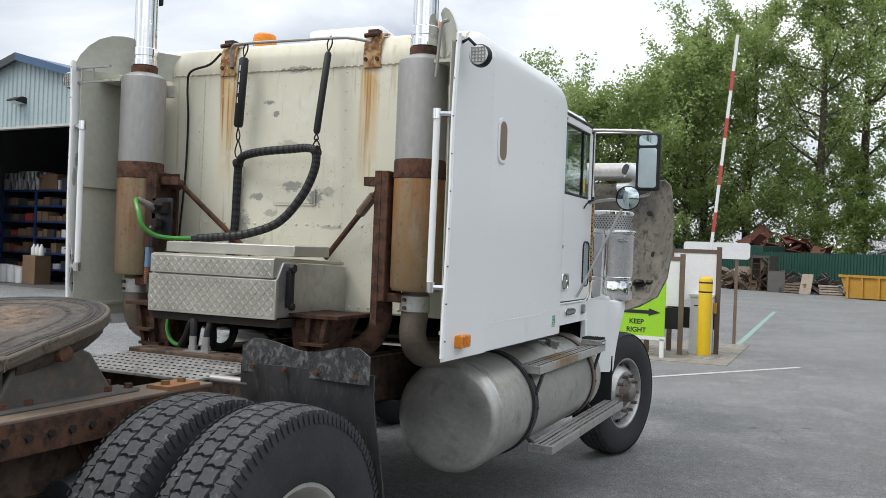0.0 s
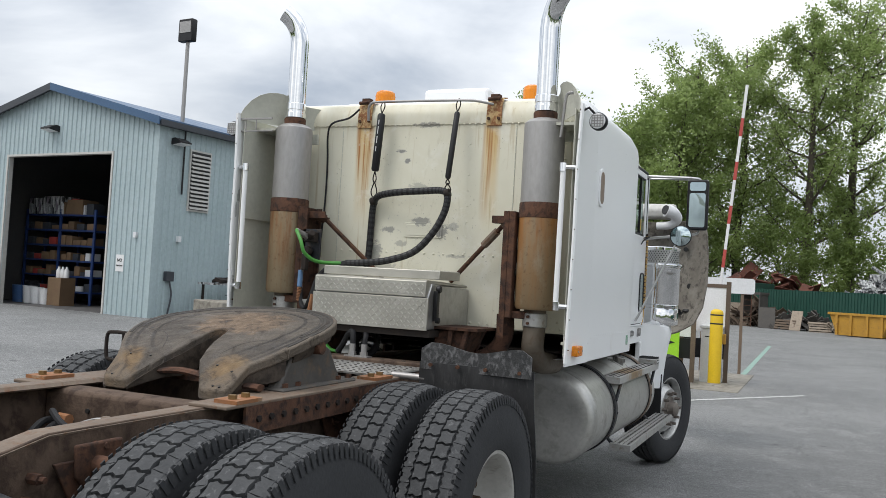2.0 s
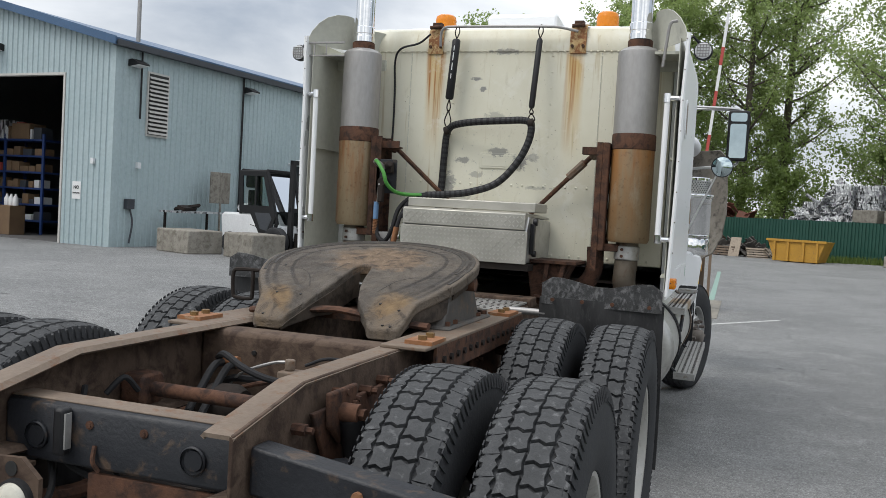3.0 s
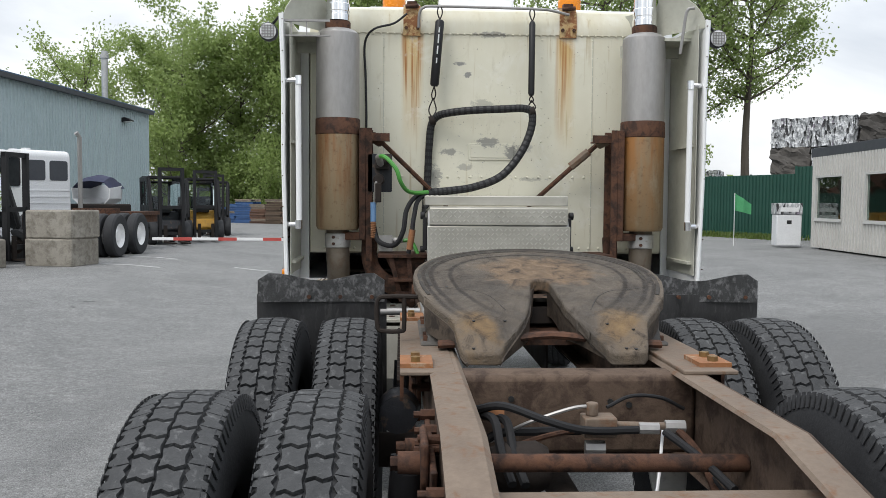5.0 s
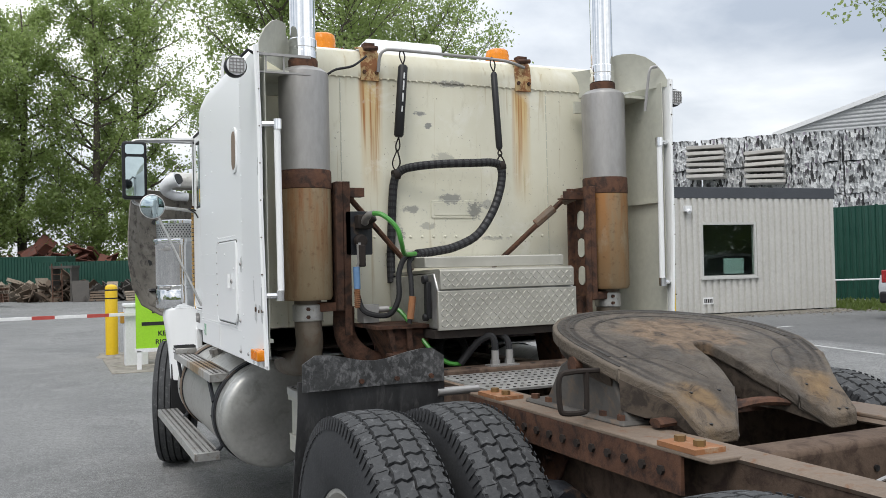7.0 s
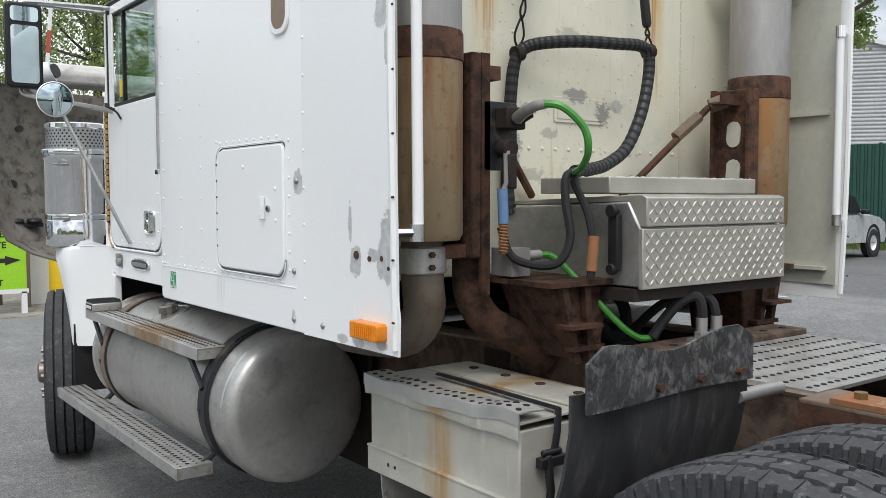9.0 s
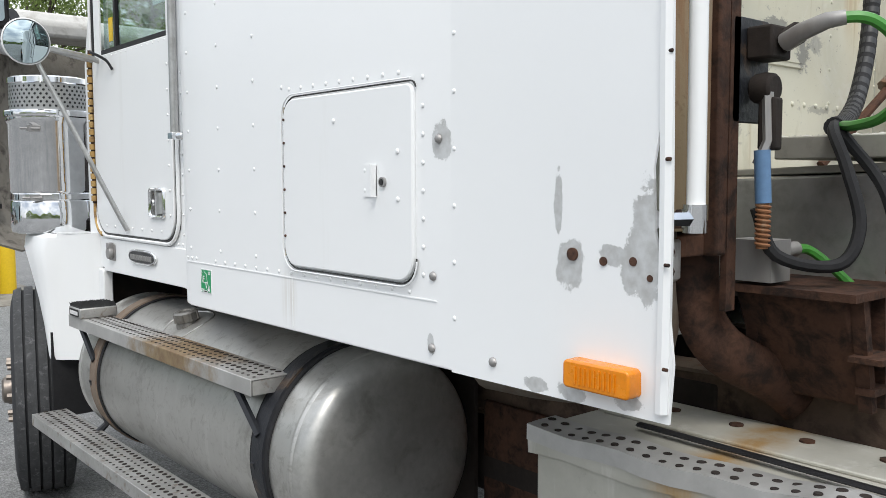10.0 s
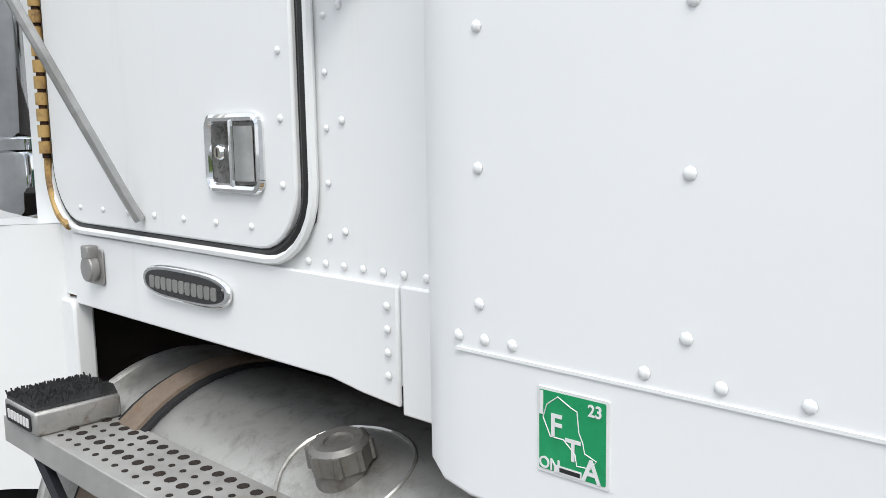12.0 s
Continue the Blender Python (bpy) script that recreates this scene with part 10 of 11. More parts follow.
BALE = [crumple(i + 1, 1.45, 1.2, 1.05, 0.085, SCRAP_GREY) for i in range(5)]
BIG_BALE = [crumple(i + 11, 1.98, 1.5, 1.40, 0.075, SCRAP_GREY) for i in range(5)]
DARK_BALE = [crumple(i + 21, 1.45, 1.2, 1.05, 0.12, SCRAP_DARK) for i in range(2)]
random.seed(3)
b0, b1 = Vector((16.5, 42.0, 0)), Vector((36.0, 20.0, 0))
ncol = 19
bang = math.degrees(math.atan2((b1 - b0).y, (b1 - b0).x))
for i in range(11):
    p = b0.lerp(b1, i * 2.12 / (b1 - b0).length)
    for k in range(4 if i < 3 else 5):
        dark = i < 3 and random.random() < 0.45
        o = new("scrap_bale", random.choice(DARK_BALE) if dark else random.choice(BIG_BALE))
        turn = pose(p.x + random.uniform(-0.12, 0.12), p.y + random.uniform(-0.12, 0.12), 0.1 + k * 1.45, 0, 0, bang + random.uniform(-4, 4))
        o.matrix_world = turn @ Matrix.Diagonal((1.35, 1.25, 1.35, 1)) if dark else turn
        tagged(o, "pressed bale of dark scrap metal in a stack" if dark else "pressed bale of shiny grey scrap metal in a stack", "bale", "scrap bales")
for j in range(2):
    for k in range(6):
        p = b0.lerp(b1, (7.4 + j * 1.6) / (ncol - 1)) + Vector((-1.0, -0.9, 0))
        g = Geo().box(-0.85, 0.85, -0.5, 0.5, 0, 0.16)
        solid("panel_pallet", g, worn("pale_panel", (0.45, 0.43, 0.40), (0.55, 0.53, 0.5), 0.7, big=3, fine=30, bump=0.2, per_object=0.2) if (j == 0 and k == 0) else bpy.data.materials["pale_panel"],
              pose(p.x, p.y, 5.4 + k * 0.27 - j * 0.4, random.uniform(-2, 2), random.uniform(-3, 3), bang + random.uniform(-5, 5)), "pale flat panel lying among the bales", "panel", "panels on the bales", bevel=0.02)
for i in range(9):
    for k in range(3 if i % 4 else 2):
        o = new("scrap_bale", random.choice(BALE + DARK_BALE[:1]))
        o.matrix_world = pose(3.4 + i * 1.5, 60.5 - i * 1.15 + random.uniform(-0.2, 0.2), 1.5 + 1.06 * k, 0, 0, -36 + random.uniform(-8, 8))
        tagged(o, "pressed bale of grey scrap metal behind the fence", "bale", "scrap bales")
g = Geo().box(-7.5, 7.5, -1.2, 1.2, 0, 1.5)
solid("bale_platform", g, CONCRETE, pose(9.4, 55.9, 0, 0, 0, -37.5), "concrete platform under the bales", "platform")
g = Geo()
g.prism([(-14, 0), (14, 0), (14, 11.5), (0, 15.8), (-14, 11.5)], "y", 0, 30)
solid("far_warehouse", g, worn("far_metal", (0.42, 0.43, 0.44), (0.47, 0.48, 0.49), 0.5, big=0.3, fine=6, bump=0.1), pose(58, 42, 0, 0, 0, -52), "large pale metal warehouse in the distance", "building")
wh = bpy.data.objects["far_warehouse"]
g = Geo()
crest = lambda z: 14.0 if z <= 11.5 else 14.0 * (15.8 - z) / 4.3
g.sheet([[(-crest(z), y, z), (crest(z), y, z)] for k in range(52) for z, y in ((0.02 + k * 0.30, -0.02), (0.12 + k * 0.30, -0.10), (0.20 + k * 0.30, -0.10), (0.28 + k * 0.30, -0.02)) if z < 15.8])
cl = part("cladding", g, bpy.data.materials["far_metal"], wh, fix=False, angle=20)
for sg_ in (-1, 1):
    part("verge", Geo().prism([(sg_ * 14.3, 11.35), (0, 15.75), (0, 16.1), (sg_ * 14.3, 11.7)], "y", -0.35, 0.4), PLASTIC_WHITE, wh)

# ---- heaps, blocks and loose scrap along the fence ----
def heap(name, seed, x, y, rx, ry, h, mat, label, count, size):
    """A heap of many bent pieces: one mesh, since no one could count them."""
    random.seed(seed)
    g = Geo()
    for i in range(count):
        a, q = random.uniform(0, 2 * math.pi), math.sqrt(random.random())
        px, py = rx * q * math.cos(a), ry * q * math.sin(a)
        pz = h * (1 - q) ** 0.8 * random.uniform(0.5, 1.0) + random.uniform(0, 0.15)
        g.xf = pose(px, py, pz, random.uniform(-60, 60), random.uniform(-60, 60), random.uniform(0, 180))
        l, w, t = random.uniform(0.4, 1.6) * size, random.uniform(0.1, 0.7) * size, random.uniform(0.02, 0.16) * size
        b = random.uniform(-0.3, 0.3) * size
        g.add([(-l, -w, 0), (0, -w, b), (l, -w, 0), (l, w, 0), (0, w, b), (-l, w, 0), (-l, -w, t), (0, -w, b + t), (l, -w, t), (l, w, t), (0, w, b + t), (-l, w, t)],
              [(0, 1, 4, 5), (1, 2, 3, 4), (6, 7, 10, 11), (7, 8, 9, 10), (0, 1, 7, 6), (1, 2, 8, 7), (2, 3, 9, 8), (3, 4, 10, 9), (4, 5, 11, 10), (5, 0, 6, 11)])
    return solid(name, g, mat, pose(x, y, 0), label, "scrap heap", kind="stuff", fix=False)


heap("red_scrap_heap", 1, -4.5, 64, 6, 3, 4.2, SCRAP_RED, "heap of rusty red scrap behind the fence", 260, 0.8)
heap("dark_scrap_heap", 2, -12, 68, 6, 3, 3.6, SCRAP_DARK, "heap of dark scrap behind the fence", 220, 0.8)
heap("pale_scrap_heap", 3, 4.5, 60, 4.5, 3, 5.2, SCRAP_GREY, "heap of pale metal scrap behind the fence", 300, 0.7)
heap("wood_debris", 4, -3.8, 55.2, 2.4, 1.0, 1.5, WOOD_DARK, "heap of broken boards by the fence", 120, 0.45)
heap("board_debris", 5, -6.2, 57.0, 1.8, 0.8, 1.2, WOOD, "heap of weathered boards by the fence", 70, 0.5)
heap("metal_debris", 6, -1.2, 53.2, 1.8, 0.9, 1.1, SCRAP_DARK, "heap of dark metal parts by the fence", 80, 0.45)
for i in range(7):
    for k in range(2):
        if k == 1 and i in (0, 6):
            continue
        g = Geo().box(-0.75, 0.75, -0.4, 0.4, 0, 0.75)
        solid("concrete_block", g, CONCRETE, pose(4.2 + i * 1.55, 56.5 - i * 1.1, 1.6 + k * 0.76, 0, 0, -36), "pale concrete block in a retaining wall", "block", "retaining wall blocks", bevel=0.03)
g = Geo().box(-6, 6, -0.4, 0.4, 0, 1.6)
solid("retaining_wall", g, CONCRETE, pose(8.8, 53.2, 0, 0, 0, -36), "low concrete retaining wall behind the fence", "wall")


def pallet(m, mat, label, lean=False, group="pallets"):
    p = thing("pallet", m, label, "pallet", group)
    for k in range(7):
        g = Geo().box(-0.6, 0.6, -0.5 + k * 0.15, -0.5 + k * 0.15 + 0.1, 0.12, 0.14)
        part("board", g, mat, p)
    for y in (-0.45, 0.0, 0.45):
        g = Geo().box(-0.6, 0.6, y - 0.04, y + 0.04, 0.02, 0.12)
        part("bearer", g, mat, p)
    for x in (-0.5, 0, 0.5):
        g = Geo().box(x - 0.05, x + 0.05, -0.5, 0.5, 0, 0.02)
        part("board", g, mat, p)
    return p


pallet(pose(-0.3, 51.6, 0.05, 62, 0, 18), WOOD, "pale wooden pallet leaning in the debris")
pallet(pose(-2.1, 52.3, 0.05, 70, 0, -25), WOOD_DARK, "dark wooden pallet leaning in the debris")
pallet(pose(0.6, 51.9, 0.1, 40, 10, 60), WOOD, "pale wooden pallet leaning in the debris")
for x, y, w, h, r in ((-4.9, 54.5, 0.7, 1.5, 20), (-1.6, 51.9, 0.6, 1.2, -15), (-3.1, 52.6, 0.9, 1.3, 5)):
    g = Geo().box(-w / 2, w / 2, -0.03, 0.03, 0, h)
    solid("leaning_board", g, WOOD if w < 0.85 else SCRAP_DARK, pose(x, y, 0, -25, 0, r), "weathered board leaning on the debris", "board")
ld = thing("ladder", pose(-4.3, 53.6, 0, -10, 0, 5), "rusty ladder standing in the debris", "ladder")
for x in (-0.25, 0.25):
    part("stile", Geo().box(x - 0.03, x + 0.03, -0.03, 0.03, 0, 2.2), RUST, ld)
for k in range(6):
    part("rung", Geo().box(-0.25, 0.25, -0.015, 0.015, 0.25 + k * 0.33, 0.28 + k * 0.33), RUST, ld)
g = Geo().box(-0.7, 0.7, -0.4, 0.4, 1.9, 2.05)
g.box(-0.65, -0.55, -0.35, 0.35, 0, 1.9)
g.box(0.55, 0.65, -0.35, 0.35, 0, 1.9)
solid("steel_shelter", g, SCRAP_DARK, pose(-3.9, 54.2, 0, 0, 0, -35), "dark steel frame with a flat top in the debris", "frame")


def skip(m, label):
    s = thing("skip_bin", m, label, "skip", "skips")
    g = Geo()
    rows = [[(-1.5, -0.75, 1.15), (-1.1, -0.7, 0.05), (1.1, -0.7, 0.05), (1.5, -0.75, 1.15)], [(-1.5, 0.75, 1.15), (-1.1, 0.7, 0.05), (1.1, 0.7, 0.05), (1.5, 0.75, 1.15)]]
    g.sheet(rows, 0.02)
    for y in (-0.72, 0.72):
        g.add([(-1.5, y * 1.04, 1.15), (-1.1, y, 0.05), (1.1, y, 0.05), (1.5, y * 1.04, 1.15)], [(0, 1, 2, 3)])
    part("bin", g, BIN_ORANGE, s)
    for x in (-1.1, -0.4, 0.4, 1.1):
        g = Geo().box(x - 0.06, x + 0.06, -0.83, -0.70, 0.05, 1.1)
        part("rib", g, BIN_ORANGE, s)
    g = Geo().box(-1.55, 1.55, -0.84, -0.72, 1.08, 1.2)
    part("rim", g, BIN_ORANGE, s)


skip(pose(1.8, 48.8, 0, 0, 0, -22), "open ochre skip bin with side ribs")
g = Geo().box(-0.9, 0.9, -0.4, 0.4, 0, 0.55)
solid("concrete_block", g, CONCRETE, pose(6.3, 45.3, 0.13, 0, 0, -20), "weathered concrete block before the fence", "block", "concrete blocks", bevel=0.04)
random.seed(8)
for i in range(7):
    x, y = -13.6 + i * 1.05, 53.2 - i * 0.9
    mt = PALLET_BLUE if i < 2 else (WOOD_DARK if i % 2 else WOOD_RED)
    for k in range(random.randint(7, 11) if i < 4 else random.randint(5, 8)):
        wood = mt if random.random() < 0.8 else WOOD
        p = thing("pallet", pose(x + random.uniform(-0.06, 0.06), y, 0.27 + k * 0.145, 0, 0, -30 + random.uniform(-6, 6)), "wooden pallet in a stack at the yard's end", "pallet", "stacked pallets")
        g = Geo()
        for q in range(5):
            g.box(-0.6, 0.6, -0.5 + q * 0.22, -0.5 + q * 0.22 + 0.13, 0.10, 0.13)
        pieces("board", g, wood, p)
        g = Geo()
        for q in (-0.45, 0.0, 0.40):
            g.box(-0.6, 0.6, q, q + 0.08, 0, 0.10)
        pieces("bearer", g, wood, p)
g = Geo().box(-3.2, 3.2, -1.2, 1.2, 0.15, 2.6)
solid("green_container", g, FENCE_GREEN, pose(-6.5, 61.3, 0.1, 0, 0, -30), "dark green steel container by the fence", "container", bevel=0.03)
g = Geo().box(-1.6, 1.6, -0.8, 0.8, 0, 1.5)
solid("white_tank", g, CLAD_CREAM, pose(-14.5, 64.3, 0.2, 0, 0, -30), "pale steel tank behind the pallets", "tank", bevel=0.1)

# ---- silver car ----
car = thing("parked_suv", pose(15.1, 13.5, 0.13, 0, 0, 6), "silver compact SUV parked before the fence", "car")
g = Geo()
prof = [(-2.15, 0.42), (-2.2, 0.75), (-2.12, 1.02), (-1.95, 1.10), (-1.75, 1.52), (-1.5, 1.62), (-0.2, 1.64), (0.25, 1.55), (0.75, 1.12), (1.7, 1.0), (2.08, 0.85), (2.15, 0.5), (2.05, 0.36)]
rows = []
for y in (-0.88, -0.84, -0.70, 0.0, 0.70, 0.84, 0.88):
    k = 1 - 0.5 * max(0, abs(y) - 0.7)
    rows.append([(x, y * (0.84 if z > 1.15 and abs(y) > 0.6 else 1.0), z if abs(y) < 0.86 else min(z, 1.06)) for x, z in prof])
g.sheet(rows)
g.add([(x, -0.88, min(z, 1.06)) for x, z in prof], [tuple(range(len(prof)))])
g.add([(x, 0.88, min(z, 1.06)) for x, z in prof], [tuple(range(len(prof)))])
part("body", g, CAR_SILVER, car)
for sy in (-1, 1):
    for win in ([(-1.62, 1.12), (-1.50, 1.5), (-0.95, 1.55), (-0.95, 1.12)], [(-0.88, 1.12), (-0.88, 1.55), (-0.2, 1.56), (-0.15, 1.12)], [(-0.08, 1.12), (-0.12, 1.55), (0.2, 1.5), (0.62, 1.12)]):
        g = Geo()
        lo, hi = sorted((sy * 0.745, sy * 0.765))
        g.prism(win, "y", sy * 0.80 - 0.06, sy * 0.80 + 0.06)
        part("side_window", g, BLACK, car)
    for x in (-1.3, 1.33):
        wheel_thing(car, x, sy * 0.80, 0.36, 0.36, 0.23, "y", SIGN_WHITE)
        g = Geo()
        g.lathe([(0.37, sy * 0.885), (0.45, sy * 0.89), (0.45, sy * 0.86)], (x, 0, 0.38), "y", 24)
        part("wheel_arch", g, BLACK, car)
    g = Geo().box(-2.18, -2.05, sy * 0.72 - 0.1, sy * 0.72 + 0.1, 0.85, 1.15)
    part("tail_lamp", g, RED_LENS, car, bevel=0.02)
    g = Geo().box(0.45, 0.65, sy * 0.98 - 0.08, sy * 0.98 + 0.08, 1.08, 1.2)
    part("wing_mirror", g, BLACK, car, bevel=0.03)
g = Geo().box(-2.25, -2.0, -0.85, 0.85, 0.38, 0.65)
part("rear_bumper", g, BLACK, car, bevel=0.05)
g = Geo().prism([(-2.0, 1.14), (-1.80, 1.50), (-1.84, 1.50), (-2.05, 1.14)], "y", -0.6, 0.6)
part("rear_window", g, BLACK, car)
g = Geo()
g.tube([(0, 0, 0.75), (6, -0.2, 0.75)], 0.03, 6)
g.tube([(0, 0, 0), (0, 0, 0.8)], 0.04, 6)
g.tube([(4.2, -0.15, 0), (4.2, -0.15, 0.8)], 0.04, 6)
solid("guard_rail", g, PLASTIC_WHITE, pose(15.8, 19.6, 0.13, 0, 0, -10), "thin white guard rail beside the cabin", "rail")

# ---- road marks, grass ----
def mark(x0, y0, x1, y1, w, mat, label):
    a, b = Vector((x0, y0, 0)), Vector((x1, y1, 0))
    d = (b - a).normalized()
    n = Vector((-d.y, d.x, 0)) * w / 2
    rows = []
    k = max(2, int((b - a).length / 0.5))
    for i in range(k + 1):
        p = a.lerp(b, i / k)
        rows.append([(*(p + n).xy, rise(p.x, p.y) + 0.005), (*(p - n).xy, rise(p.x, p.y) + 0.005)])
    solid("road_mark", Geo().sheet(rows), mat, pose(0, 0, 0), label, "road marking", kind="structure")


mark(-1.75, 16.9, -1.9, 32, 0.12, LINE_GREEN, "faded green line on the asphalt")
mark(-2.4, 12.5, -0.5, 15.4, 0.10, LINE_WHITE, "faded white line on the asphalt")
mark(-10.2, 20.2, -8.6, 19.8, 0.12, LINE_WHITE, "faded white parking line")
mark(-7.2, 19.4, -6.3, 19.2, 0.12, LINE_WHITE, "faded white parking line")
mark(-9.6, 17.6, -8.4, 17.5, 0.12, LINE_WHITE, "faded white parking line")
mark(7.6, 14.2, 6.6, 9.0, 0.10, LINE_WHITE, "thin white line beside the cabin")
mark(6.9, 13.6, 9.8, 13.9, 0.14, LINE_WHITE, "white stop line before the gate")


def grass(name, x0, y0, x1, y1, w, count, seed, h=0.22):
    random.seed(seed)
    g = Geo()
    a, b = Vector((x0, y0, 0)), Vector((x1, y1, 0))
    d = (b - a).normalized()
    nrm = Vector((-d.y, d.x, 0))
    for i in range(count):
        p = a.lerp(b, random.random()) + nrm * random.gauss(0, w / 2.5)
        z = rise(p.x, p.y)
        s, an = random.uniform(0.5, 1.3) * h, random.uniform(0, math.pi)
        c = Vector((math.cos(an), math.sin(an), 0)) * 0.05
        tip = Vector((random.uniform(-0.1, 0.1), random.uniform(-0.1, 0.1), s))
        g.add([p - c + Vector((0, 0, z)), p + c + Vector((0, 0, z)), p + tip + Vector((0, 0, z))], [(0, 1, 2)])
    return solid(name, g, GRASS, pose(0, 0, 0), "ragged green grass along the fence", "grass", kind="stuff", fix=False)


grass("grass", 14.5, 31, 22.0, 8.5, 0.9, 3500, 4, 0.15)
grass("grass_strip", 9.2, 45, 13.0, 34.2, 0.9, 2500, 5)
grass("grass_edge", 15.5, 17.7, 21, 15.5, 1.2, 3500, 6, 0.16)
grass("weeds", 2.5, 51.5, 9.0, 46.5, 0.8, 1500, 7, 0.35)


# ---- trees ----
def tree(x, y, h, spread, seed, leaves, mat, low=0.25, size=0.125, lean=0.0, loose=0.85, label="tall leafy poplar behind the fence"):
    random.seed(seed)
    rng = np.random.default_rng(seed)
    leaves, spread = int(leaves * 1.05), spread * 1.10
    t = thing("poplar_tree", pose(x, y, 0), label, "tree", "trees behind the fence")
    g = Geo()
    trunk = smooth_line([(0, 0, -0.1), (lean * 0.2 + random.uniform(-0.2, 0.2), 0, h * 0.3), (lean * 0.6 + random.uniform(-0.3, 0.3), random.uniform(-0.3, 0.3), h * 0.65), (lean, random.uniform(-0.3, 0.3), h * 0.95)], 5)
    n = len(trunk)
    r0 = 0.018 * h
    g.tube(trunk, [r0 * (1 - 0.9 * i / (n - 1)) for i in range(n)], 9)
    ends = []
    nb = int(16 + h * 0.9)
    for i in range(nb):
        f = low + (0.96 - low) * (i + random.random()) / nb
        p = trunk[min(n - 1, int(f * (n - 1)))]
        a = i * 2.4 + random.uniform(-0.5, 0.5)
        reach = spread * (0.35 + 0.80 * math.sin(math.pi * min(1, (f - low) / (1 - low) * 0.80 + 0.15))) * random.uniform(0.55, 1.25)
        q = p + Vector((math.cos(a) * reach, math.sin(a) * reach, random.uniform(0.45, 1.0) * reach))
        m = p.lerp(q, 0.5) + Vector((0, 0, -0.10 * reach))
        br = smooth_line([p, m, q], 4)
        g.tube(br, [r0 * 0.36 * (1 - f * 0.5) * (1 - 0.85 * j / (len(br) - 1)) for j in range(len(br))], 5)
        way = (q - p).normalized()
        ends += [(q, 0.26 + 0.05 * reach), (br[-2], 0.30 + 0.06 * reach)]
        for _ in range(8):
            s0 = br[random.randint(2, len(br) - 1)]
            d = way * 0.5 + Vector((random.gauss(0, 0.6), random.gauss(0, 0.6), random.gauss(0.25, 0.45)))
            e = s0 + d * reach * random.uniform(0.22, 0.42)
            g.tube([s0, s0.lerp(e, 0.5) + Vector((0, 0, -0.04 * reach)), e], [r0 * 0.07, r0 * 0.045, r0 * 0.015], 4)
            ends += [(s0.lerp(e, k), (0.20 + 0.07 * reach) * random.uniform(0.7, 1.3)) for k in (0.4, 0.7, 1.0)]
    ends.append((trunk[-1], 0.6))
    part("trunk", g, BARK, t, fix=False)
    k = rng.integers(0, len(ends), leaves)
    cen = np.array([tuple(e[0]) for e in ends])[k]
    rad = np.array([e[1] for e in ends])[k]
    pos = cen + np.clip(rng.normal(0, 1, (leaves, 3)), -1.9, 1.9) * (rad * loose)[:, None]
    sz = size * rng.uniform(0.6, 1.3, leaves)
    u = rng.normal(0, 1, (leaves, 3))
    u /= np.linalg.norm(u, axis=1)[:, None]
    w = np.cross(u, rng.normal(0, 1, (leaves, 3)))
    w /= np.linalg.norm(w, axis=1)[:, None]
    a = pos - u * sz[:, None]
    b = pos + w * (sz * 0.62)[:, None]
    c = pos + u * sz[:, None]
    d = pos - w * (sz * 0.62)[:, None]
    v = np.stack([a, b, c, d], 1).reshape(-1, 3)
    v[:, 2] = np.maximum(v[:, 2], 0.2)
    me = bpy.data.meshes.new("crown")
    me.from_pydata(v.tolist(), [], np.arange(leaves * 4).reshape(-1, 4).tolist())
    me.materials.append(mat)
    ob = new("crown", me)
    ob.parent = t
    return t


tree(-6.3, 70, 22, 3.6, 1, 22000, LEAF, 0.22)
tree(-9.6, 69, 21, 3.0, 15, 14000, LEAF, 0.16)
tree(-1.6, 69, 24, 3.3, 2, 20000, LEAF, 0.20)
tree(1.6, 71, 26, 3.2, 3, 18000, LEAF, 0.24)
tree(-18.9, 62, 12.6, 4.0, 5, 36000, LEAF, 0.08)
tree(-15.2, 64, 13.2, 4.2, 6, 44000, LEAF, 0.08)
tree(-10.2, 66, 18.5, 3.3, 7, 32000, LEAF, 0.10)
tree(10.6, 57, 22.5, 6.0, 8, 30000, LEAF, 0.30, lean=-1.4)
tree(15.2, 58, 24, 5.2, 9, 24000, LEAF, 0.34)
tree(20.0, 57, 19.5, 4.4, 14, 14000, LEAF, 0.48)
tree(9.5, 72, 15, 3.2, 10, 9000, LEAF_DEEP, 0.15)
tree(-27, 66, 13, 4.0, 11, 12000, LEAF, 0.12)
tree(30.6, 22.0, 17.5, 4.2, 12, 30000, LEAF, 0.52, size=0.11, loose=0.5, label="tall leafy tree beside the tall fence")
for i, (x, y, hh, sp) in enumerate(((-12.5, 60.5, 4.2, 2.2), (-3, 66, 7, 2.2), (7.5, 63, 7.5, 2.4), (1.5, 65, 6, 2.0), (12.5, 50.5, 5.0, 1.6))):
    tree(x, y, hh, sp, 30 + i, 7000, LEAF if i in (0, 4) else LEAF_DEEP, 0.06, 0.12, label="bushy young tree at the fence")
g = Geo()
random.seed(77)
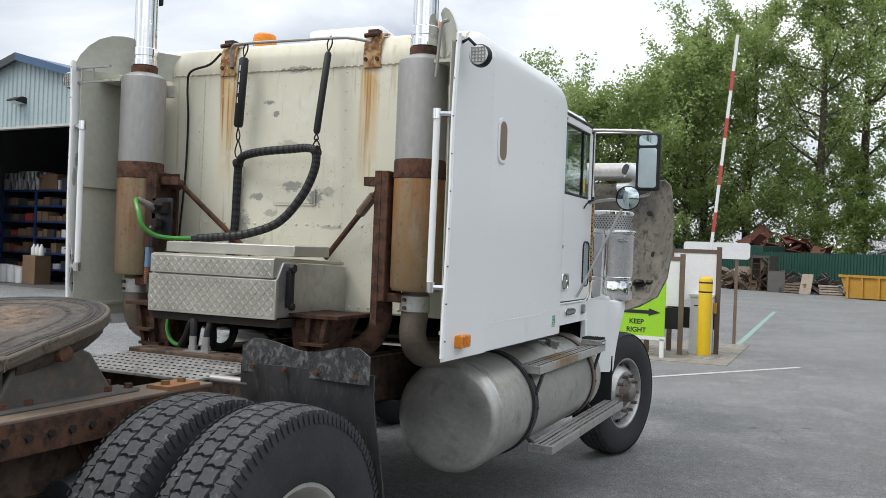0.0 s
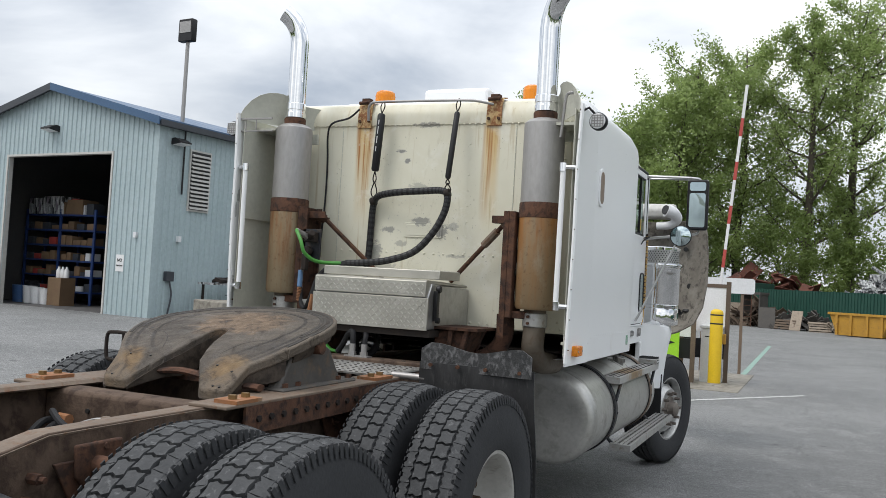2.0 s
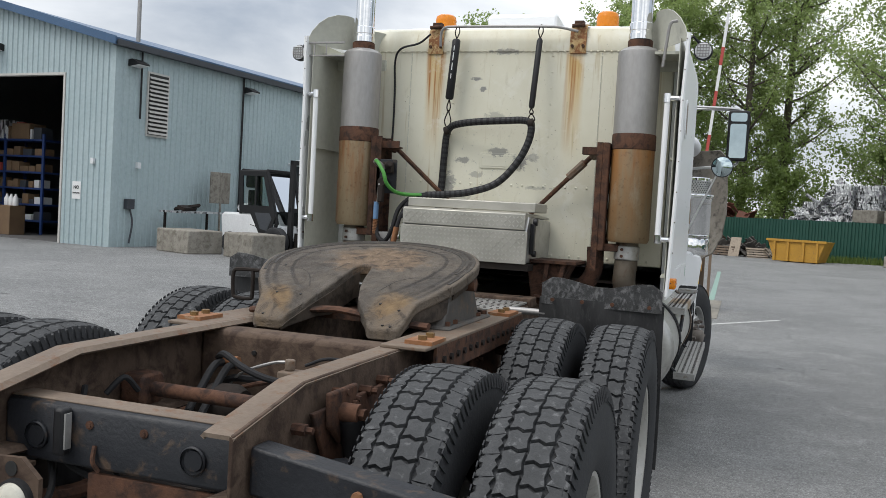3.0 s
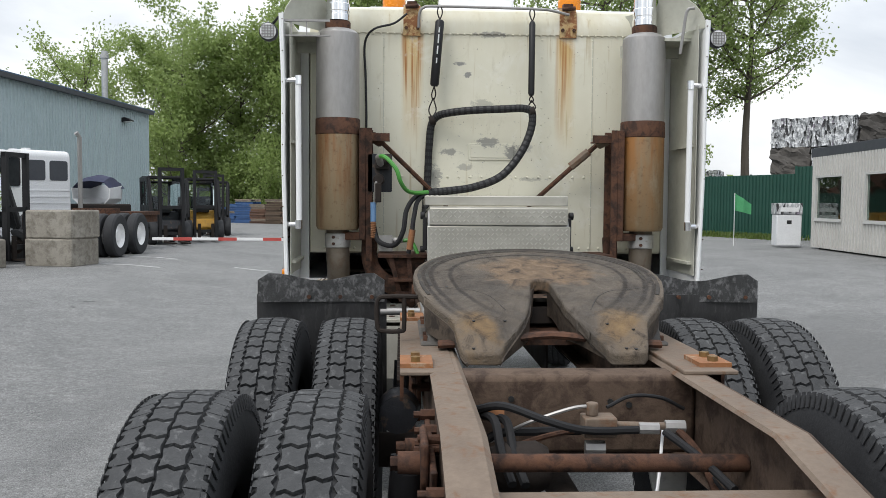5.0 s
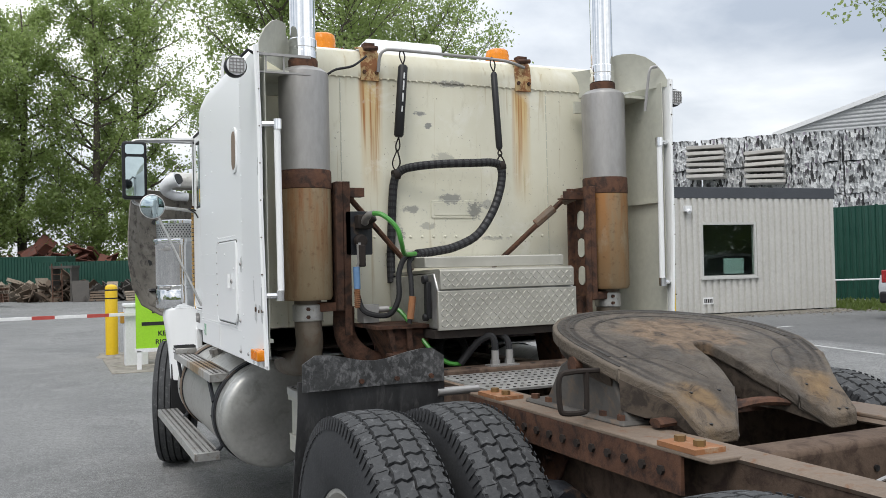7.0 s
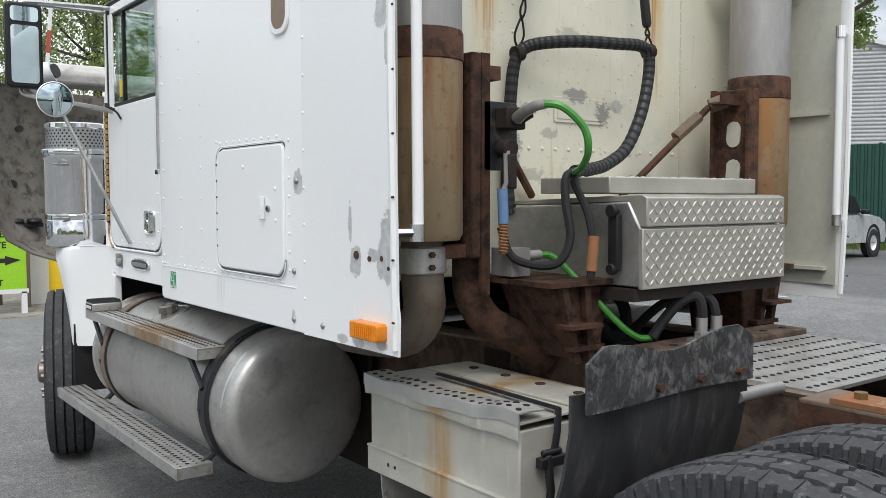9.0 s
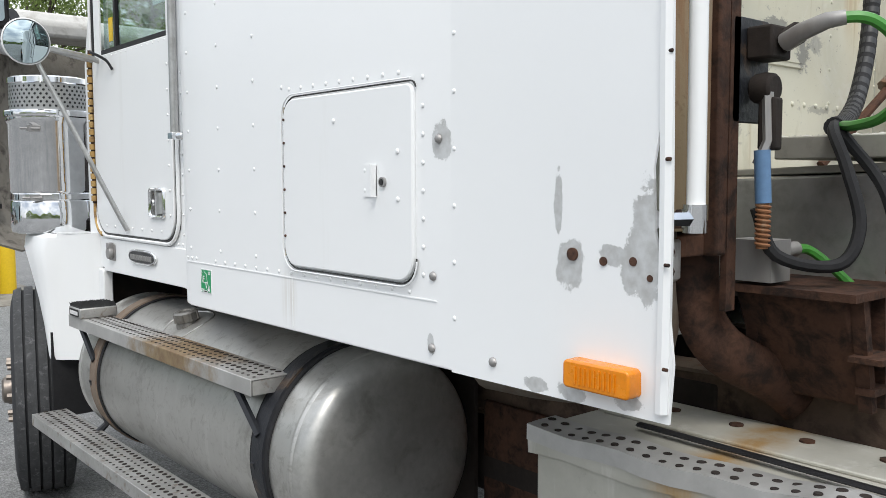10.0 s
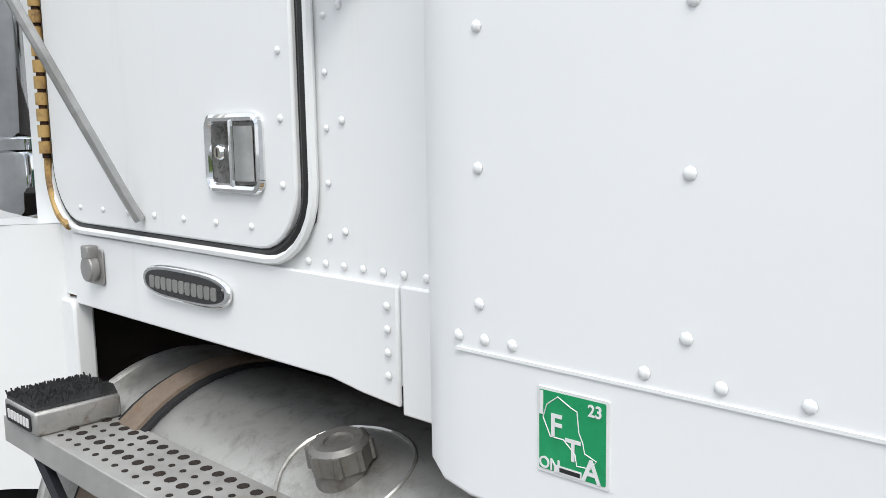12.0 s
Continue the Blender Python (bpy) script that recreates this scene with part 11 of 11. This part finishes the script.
for i in range(9000):
    a = random.uniform(-1.15, 1.0)
    d = random.uniform(92, 120)
    x, y, z = d * math.sin(a), d * math.cos(a), random.random() ** 0.8 * (3.6 + 1.2 * math.sin(a * 9) + 0.8 * math.sin(a * 23))
    s = random.uniform(0.25, 0.6)
    u, w = Vector((random.gauss(0, 1), random.gauss(0, 1), random.gauss(0, 1))).normalized() * s, Vector((random.gauss(0, 1), random.gauss(0, 1), random.gauss(0, 1))).normalized() * s * 0.7
    p = Vector((x, y, z))
    g.add([p - u, p + w, p + u, p - w], [(0, 1, 2, 3)])
solid("far_woods", g, LEAF_DEEP, pose(0, 0, 0), "far belt of green trees", "woods", kind="stuff", fix=False)
g = Geo()
random.seed(78)
for i in range(15000):
    a = random.uniform(1.25, 4.9)
    d = random.uniform(70, 84)
    z = random.random() ** 0.7 * (8.0 + 2.2 * math.sin(a * 7) + 1.4 * math.sin(a * 19))
    s = random.uniform(0.5, 1.1)
    u, w = Vector((random.gauss(0, 1), random.gauss(0, 1), random.gauss(0, 1))).normalized() * s, Vector((random.gauss(0, 1), random.gauss(0, 1), random.gauss(0, 1))).normalized() * s * 0.7
    p = Vector((d * math.sin(a), d * math.cos(a), z))
    g.add([p - u, p + w, p + u, p - w], [(0, 1, 2, 3)])
solid("woods_behind", g, LEAF_DEEP, pose(0, 0, 0), "belt of green trees round the yard", "woods", kind="stuff", fix=False)
g = Geo()
random.seed(91)
for i in range(2600):
    p = KM @ Vector((random.uniform(-0.3, 6.2), -abs(random.gauss(0.0, 0.45)) - 0.02, 0))
    z = rise(p.x, p.y)
    r = random.uniform(0.012, 0.04)
    g.xf = pose(p.x, p.y, z + r * 0.3, random.uniform(0, 180), random.uniform(0, 180), random.uniform(0, 180))
    g.add([(r, 0, 0), (0, r, 0), (-r, 0, 0), (0, -r, 0), (0, 0, r * 0.8), (0, 0, -r * 0.8)], [(0, 1, 4), (1, 2, 4), (2, 3, 4), (3, 0, 4), (1, 0, 5), (2, 1, 5), (3, 2, 5), (0, 3, 5)])
solid("gravel", g, CONCRETE, pose(0, 0, 0), "loose grey gravel along the cabin", "gravel", kind="stuff", fix=False)
